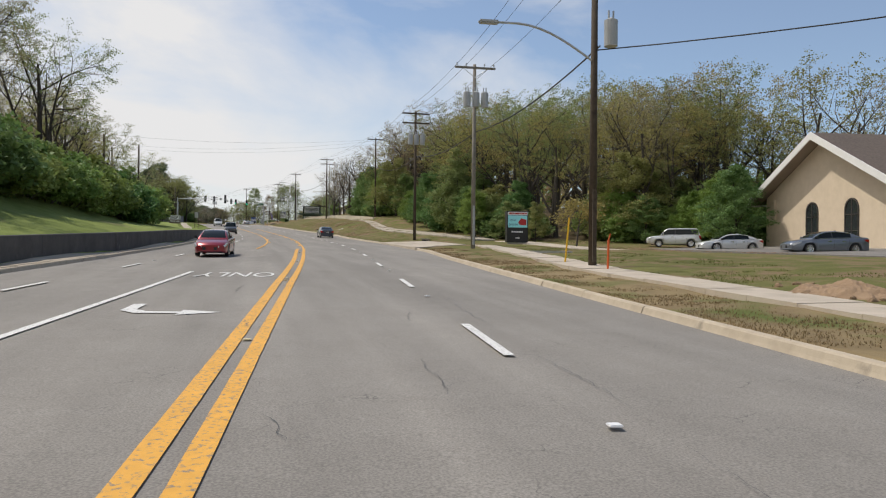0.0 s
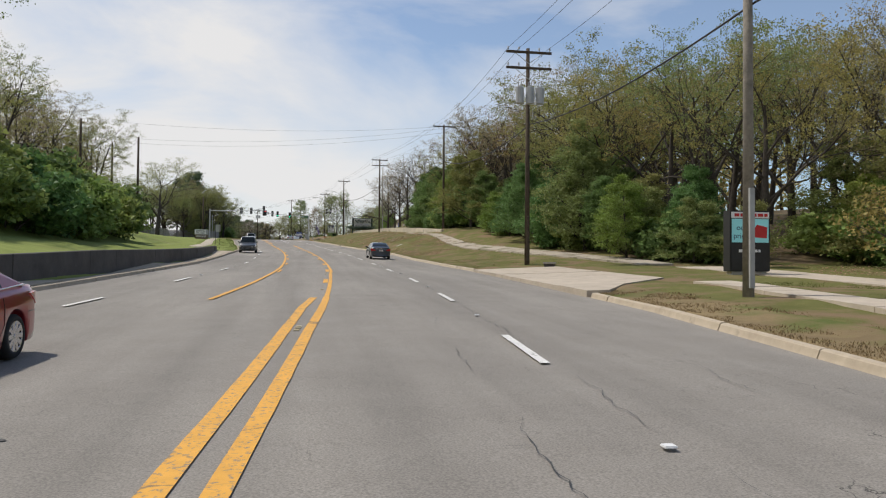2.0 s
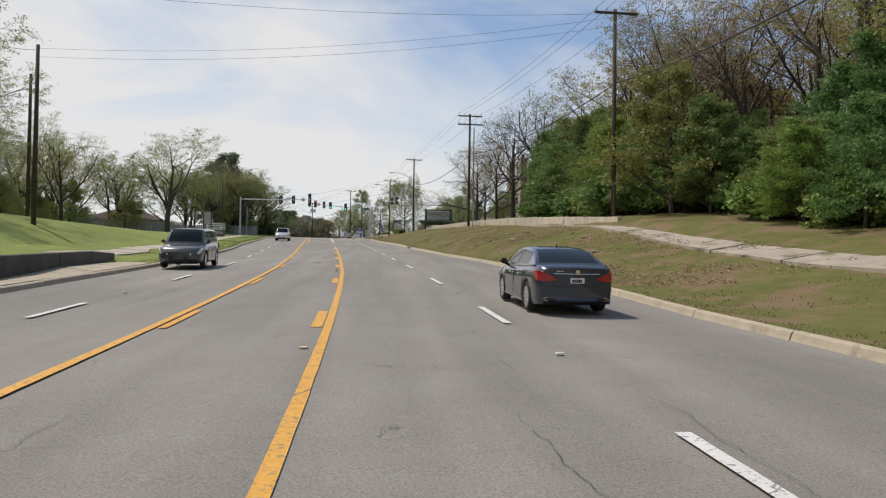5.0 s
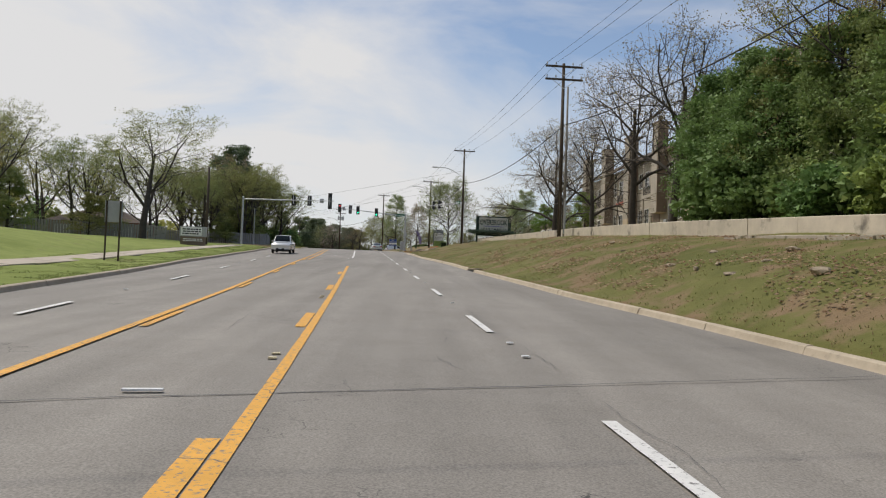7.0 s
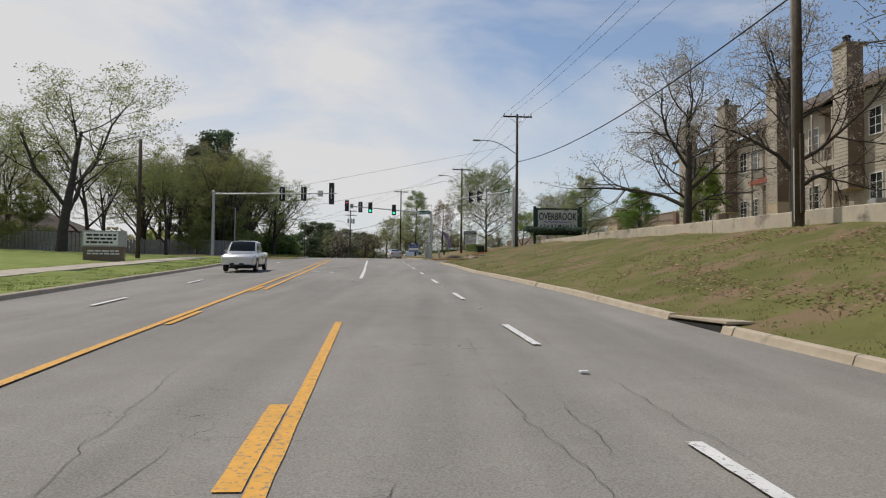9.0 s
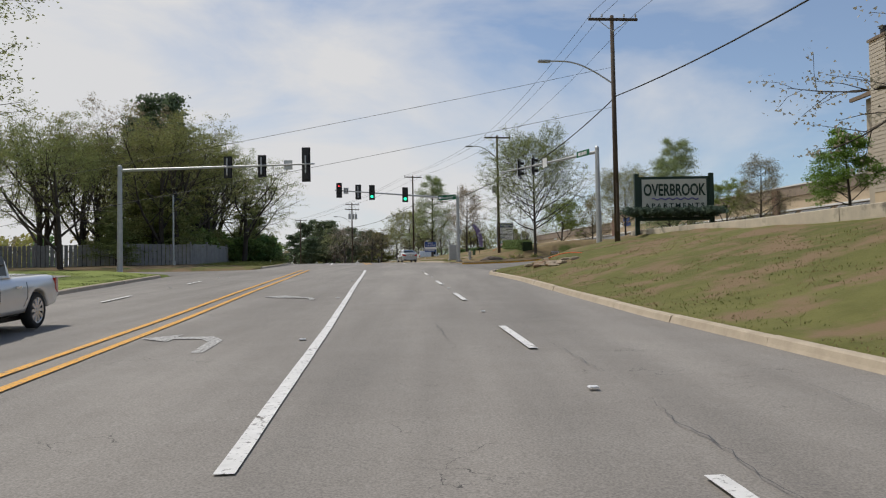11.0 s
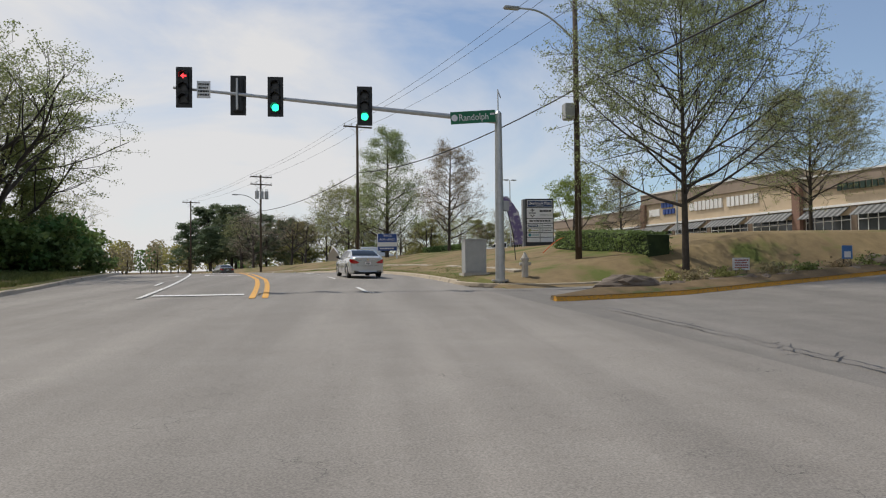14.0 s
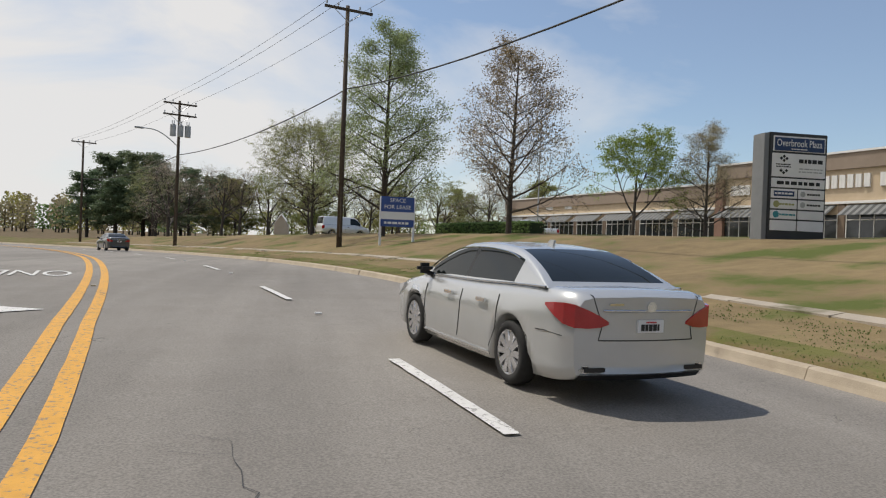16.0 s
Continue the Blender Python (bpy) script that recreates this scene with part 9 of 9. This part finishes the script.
ped_box = thing("utility_pedestal", pose(4.36, 219.6, ground_at(4.36, 219.6), 0, 0, 8), "small green utility pedestal in the dry grass", "utility box")
part("body", boxes((-0.13, 0.13, -0.11, 0.11, -0.1, 0.5), bevel=0.02), SIGN_GREEN_DULL, ped_box)
part("cap", boxes((-0.145, 0.145, -0.125, 0.125, 0.5, 0.56), bevel=0.02), SIGN_GREEN_DULL, ped_box)
fl = thing("feather_flag", pose(4.9, 219.0, ground_at(4.9, 219.0)), "purple feather flag on a bent pole", "flag")
vs, fs = tube([(0, 0, 0), (-0.1, 0, 1.2), (-0.35, 0, 2.2), (-0.75, 0, 2.95)], 0.02, 6)
mesh_object("flag_pole", vs, fs, BLACK, fl)
FLAG = mat("flag_purple", (0.14, 0.10, 0.26), (0.26, 0.21, 0.38), 3, 0.7, spots=((0.62, 0.6, 0.64), 4.0, 0.5))
mesh_object("flag_cloth", [(-0.05, 0.0, 0.7), (0.34, 0.03, 0.72), (-0.1, 0.0, 1.2), (0.38, 0.07, 1.3), (-0.35, 0.0, 2.2), (0.18, 0.06, 2.25), (-0.75, 0.0, 2.95), (-0.32, 0.03, 2.95)], [(0, 1, 3, 2), (2, 3, 5, 4), (4, 5, 7, 6)], FLAG, fl)


def lot_lamp(x, y, h, label):
    g = ground_at(x, y)
    r = thing("car_park_lamp", pose(x, y, g, 0, 0, 15), label, "lamp post", "car park lamps")
    part("pole", cyls(((0, 0, 0), (0, 0, h), 0.07, 0.05), ((0, 0, -0.2), (0, 0, 0.5), 0.22), sides=10), GREY_METAL, r)
    for sx in (-1, 1):
        part("lamp_head", boxes((sx * 0.5 - 0.3, sx * 0.5 + 0.3, -0.16, 0.16, h - 0.02, h + 0.1), bevel=0.02), GREY_METAL, r)


lot_lamp(14.9, 269.7, 8.9, "twin-headed grey car park lamp")
lot_lamp(21.2, 238.2, 6.4, "twin-headed grey car park lamp")


def hedge(pts, w, h, label):
    """A clipped hedge: dark inner mass, its shade put into the colour, under a close coat of leaves."""
    r = tagged(new("hedge"), label, "hedge")
    rng = random.Random(len(pts))
    spots_ = []
    for a, b in zip(pts[:-1], pts[1:]):
        a, b = Vector(a), Vector(b)
        d = (b - a)
        n = Vector((-d.y, d.x, 0)).normalized()
        for _ in range(int(d.length * 190)):
            u, v = rng.random(), rng.random()
            side = rng.choice((-1, 1, 0))
            q = a.lerp(b, u) + (n * side * w / 2 + Vector((0, 0, v * h)) if side else n * rng.uniform(-w / 2, w / 2) + Vector((0, 0, h)))
            spots_.append(q)
        bm = bmesh.new()
        vs = []
        for p in (a, b):
            for k, z in ((-0.42, -0.1), (0.42, -0.1), (0.42, h * 0.93), (-0.42, h * 0.93)):
                vs.append(bm.verts.new(p + n * w * k + Vector((0, 0, z))))
        for f in ((0, 1, 5, 4), (1, 2, 6, 5), (2, 3, 7, 6), (3, 0, 4, 7), (0, 3, 2, 1), (4, 5, 6, 7)):
            bm.faces.new([vs[k] for k in f])
        part("inner_mass", bm, HEDGE_SHADE, r)
    o = new("foliage", leaf_mesh("foliage", spots_, 4, 0.06, 0.045, LEAF_GREEN, rng))
    o.parent = r


def gpts(*xy):
    return [(x, y, ground_at(x, y)) for x, y in xy]


hedge(gpts((8.75, 211.6), (8.3, 216.5), (7.9, 221.6)), 1.0, 0.78, "clipped green hedge on the plaza bank")
hedge(gpts((6.6, 245.0), (5.0, 249.5), (3.8, 254.0)), 1.0, 0.6, "clipped green hedge along the car park")
for i in range(8):
    x, y = 11.3 + i * 0.62, 185.2 + rr.uniform(-0.25, 0.2)
    sh = thing("shrub", pose(x, y, max(9.8, ground_at(x, y))), "spreading blue-green juniper shrub below the sign", "shrub", "shrubs below the sign")
    tips_ = []
    for k in range(26):
        a_, l_ = rr.uniform(0, 6.28), rr.uniform(0.5, 1.05)
        for q in range(1, 7):
            f = q / 6
            tips_.append(Vector((math.cos(a_) * l_ * f, math.sin(a_) * l_ * f * 0.8, 0.25 + 0.75 * f * (1.5 - f) * rr.uniform(0.5, 1.2))))
    o = new("foliage", leaf_mesh("foliage", tips_, 9, 0.07, 0.075, LEAF_JUNIPER, rr))
    o.parent = sh

inlet = thing("storm_drain", lane_pose(132.7, 5.62), "dark storm drain inlet in the kerb", "drain")
# solid black block; the dark of the hollow inlet is its colour
part("opening", boxes((-0.02, 0.4, -1.1, 1.1, -0.1, 0.03)), BLACK, inlet)
part("lintel", boxes((0.0, 0.5, -1.25, 1.25, 0.075, 0.125), bevel=0.01), CONCRETE, inlet)


def tufts(name, s0, s1, o0, o1, count, material, label, h=(0.02, 0.055), seed=1):
    """Loose grass blades on the verge."""
    rng = random.Random(seed)
    vs, fs = [], []
    for _ in range(count):
        s = rng.uniform(s0, s1)
        a, b = (o(s) if callable(o) else o for o in (o0, o1))
        o = a + (b - a) * rng.random() ** 1.4
        if noise.noise((s * 0.8, o * 0.8, seed)) < -0.15:
            continue
        p = spot(s, o, 0.02)
        for _k in range(3):
            q = p + Vector((rng.gauss(0, 0.06), rng.gauss(0, 0.06), -0.03))
            a_ = rng.uniform(0, 6.28)
            d = Vector((math.cos(a_), math.sin(a_), 0))
            k = rng.uniform(*h)
            i = len(vs)
            vs += [q - d * 0.012, q + d * 0.012, q + Vector((rng.gauss(0, 0.4) * k, rng.gauss(0, 0.4) * k, k))]
            fs.append((i, i + 1, i + 2))
    return tagged(mesh_object(name, vs, fs, material), label, "grass", kind="stuff")


KR = lambda s: key(KERB_R, s) + 0.22
tufts("grass_tufts", 64, 179, KR, lambda s: KR(s) + 6.5, 11000, BLADE, "short green grass blades on the bank", h=(0.02, 0.05), seed=14)
tufts("grass_tufts", 4, 49, KR, lambda s: KR(s) + 1.9, 9000, BLADE_DRY, "dry grass blades on the verge", seed=1)
tufts("grass_tufts", 4, 49, lambda s: WALK_IN(s) + 1.3, lambda s: WALK_IN(s) + 6, 9000, BLADE, "green grass blades on the lawn", seed=2)
tufts("grass_tufts", 64, 179, KR, lambda s: KR(s) + 6, 9000, BLADE_DRY, "dry grass blades on the bank", h=(0.02, 0.055), seed=4)
tufts("grass_tufts", 211.5, 250, KR, lambda s: KR(s) + 2.0, 6000, BLADE, "green grass blades along the kerb", h=(0.012, 0.03), seed=6)
tufts("grass_tufts", 96, 183, lambda s: -key(KERB_L, s) - 0.25, lambda s: -key(KERB_L, s) - 5, 14000, BLADE, "green grass blades on the lawn edge", seed=7)

tufts("weeds", 199, 227, lambda s: -key(KERB_L, s) - 0.7, lambda s: -key(KERB_L, s) - 5.4, 8000, BLADE, "rank green weeds before the board fence", h=(0.08, 0.22), seed=9)

drain_box = thing("storm_drain", lane_pose(63.2, 10.4, ground_h(63.2, 10.4), 70), "low concrete storm drain box beside the driveway", "drain")
part("lid", boxes((-0.55, 0.55, -0.32, 0.32, 0.10, 0.19), bevel=0.015), CONCRETE_GREY, drain_box)
part("box", boxes((-0.5, 0.5, -0.27, 0.27, -0.2, 0.10)), WALL_DARK, drain_box)
PAD_AT = on(35.6, 11.3).xy
pad = tagged(part("concrete_pad", boxes((-1.1, 1.1, -0.35, 0.35, -0.1, 0.10), bevel=0.02), CONCRETE_GREY), "flat concrete pad in the lawn", "pad")
pad.matrix_basis = pose(*PAD_AT, ground_at(*PAD_AT), 0, 0, -8)
vs, fs = [], []
for i in range(15):
    for k in range(8):
        u, v = i / 7 - 1, k / 3.5 - 1
        edge = 1 + 0.3 * noise.noise((u * 1.3, v * 1.3, 7))
        p = spot(99.9 + v * 0.12 * edge, 8.15 + u * 0.26 * edge, 0.06 + 0.05 * noise.noise((u * 3, v * 3, 2)) + 0.03 * noise.noise((u * 8, v * 8, 3)))
        vs.append(p)
        if i and k:
            a = i * 8 + k
            fs.append((a, a - 1, a - 9, a - 8))
tagged(mesh_object("plastic_bag", vs, fs, SIGN_WHITE), "crumpled white plastic bag lying in the grass", "litter")
pl_ = tagged(part("plank", boxes((-0.08, 0.08, -0.01, 0.01, 0, 0.01), bevel=0.002), BARK_GREY), "thin wooden stick lying on the road", "stick")
pl_.matrix_basis = lane_pose(58.9, 2.3, 0.008, 4)

board = tagged(part("board", boxes((-0.17, 0.17, -0.035, 0.035, 0, 0.02), bevel=0.004), SIGN_WHITE), "pale flat board lying on the turn lane", "litter")
board.matrix_basis = lane_pose(100.5, -1.75, 0.012, 6)


def litter(name, s0, s1, o0, o1, count, material, label, seed):
    """Dead leaves that lie loose on the bank, in drifts."""
    rng = random.Random(seed)
    vs, fs = [], []
    for _ in range(count):
        s, o = rng.uniform(s0, s1), rng.uniform(o0, o1)
        if noise.noise((s * 0.25, o * 0.5, seed)) < 0.02:
            continue
        p = spot(s, o, 0.05 + rng.uniform(0, 0.04))
        a_ = rng.uniform(0, 6.28)
        d, e = Vector((math.cos(a_), math.sin(a_), rng.uniform(-0.4, 0.4))) * 0.05, Vector((-math.sin(a_), math.cos(a_), rng.uniform(-0.4, 0.6))) * 0.035
        i = len(vs)
        vs += [p - d, p - e, p + d, p + e]
        fs.append((i, i + 1, i + 2, i + 3))
    return tagged(mesh_object(name, vs, fs, material), label, "leaf litter", kind="stuff")


LEAF_DEAD = leaf_material("leaf_dead", (0.26, 0.17, 0.10), (0.42, 0.30, 0.19))
litter("leaf_litter", 84, 142, 6.9, 12.6, 15000, LEAF_DEAD, "drifts of brown dead leaves on the grass bank", 3)
litter("leaf_litter", 30, 60, 18.5, 30.0, 5000, LEAF_DEAD, "drifts of brown dead leaves under the oaks", 4)

# the plan's units become metres
for ob_ in list(scene.objects):
    if ob_.parent is None and ob_ is not cam:
        ob_.matrix_basis = Matrix.Scale(UNIT, 4) @ ob_.matrix_basis
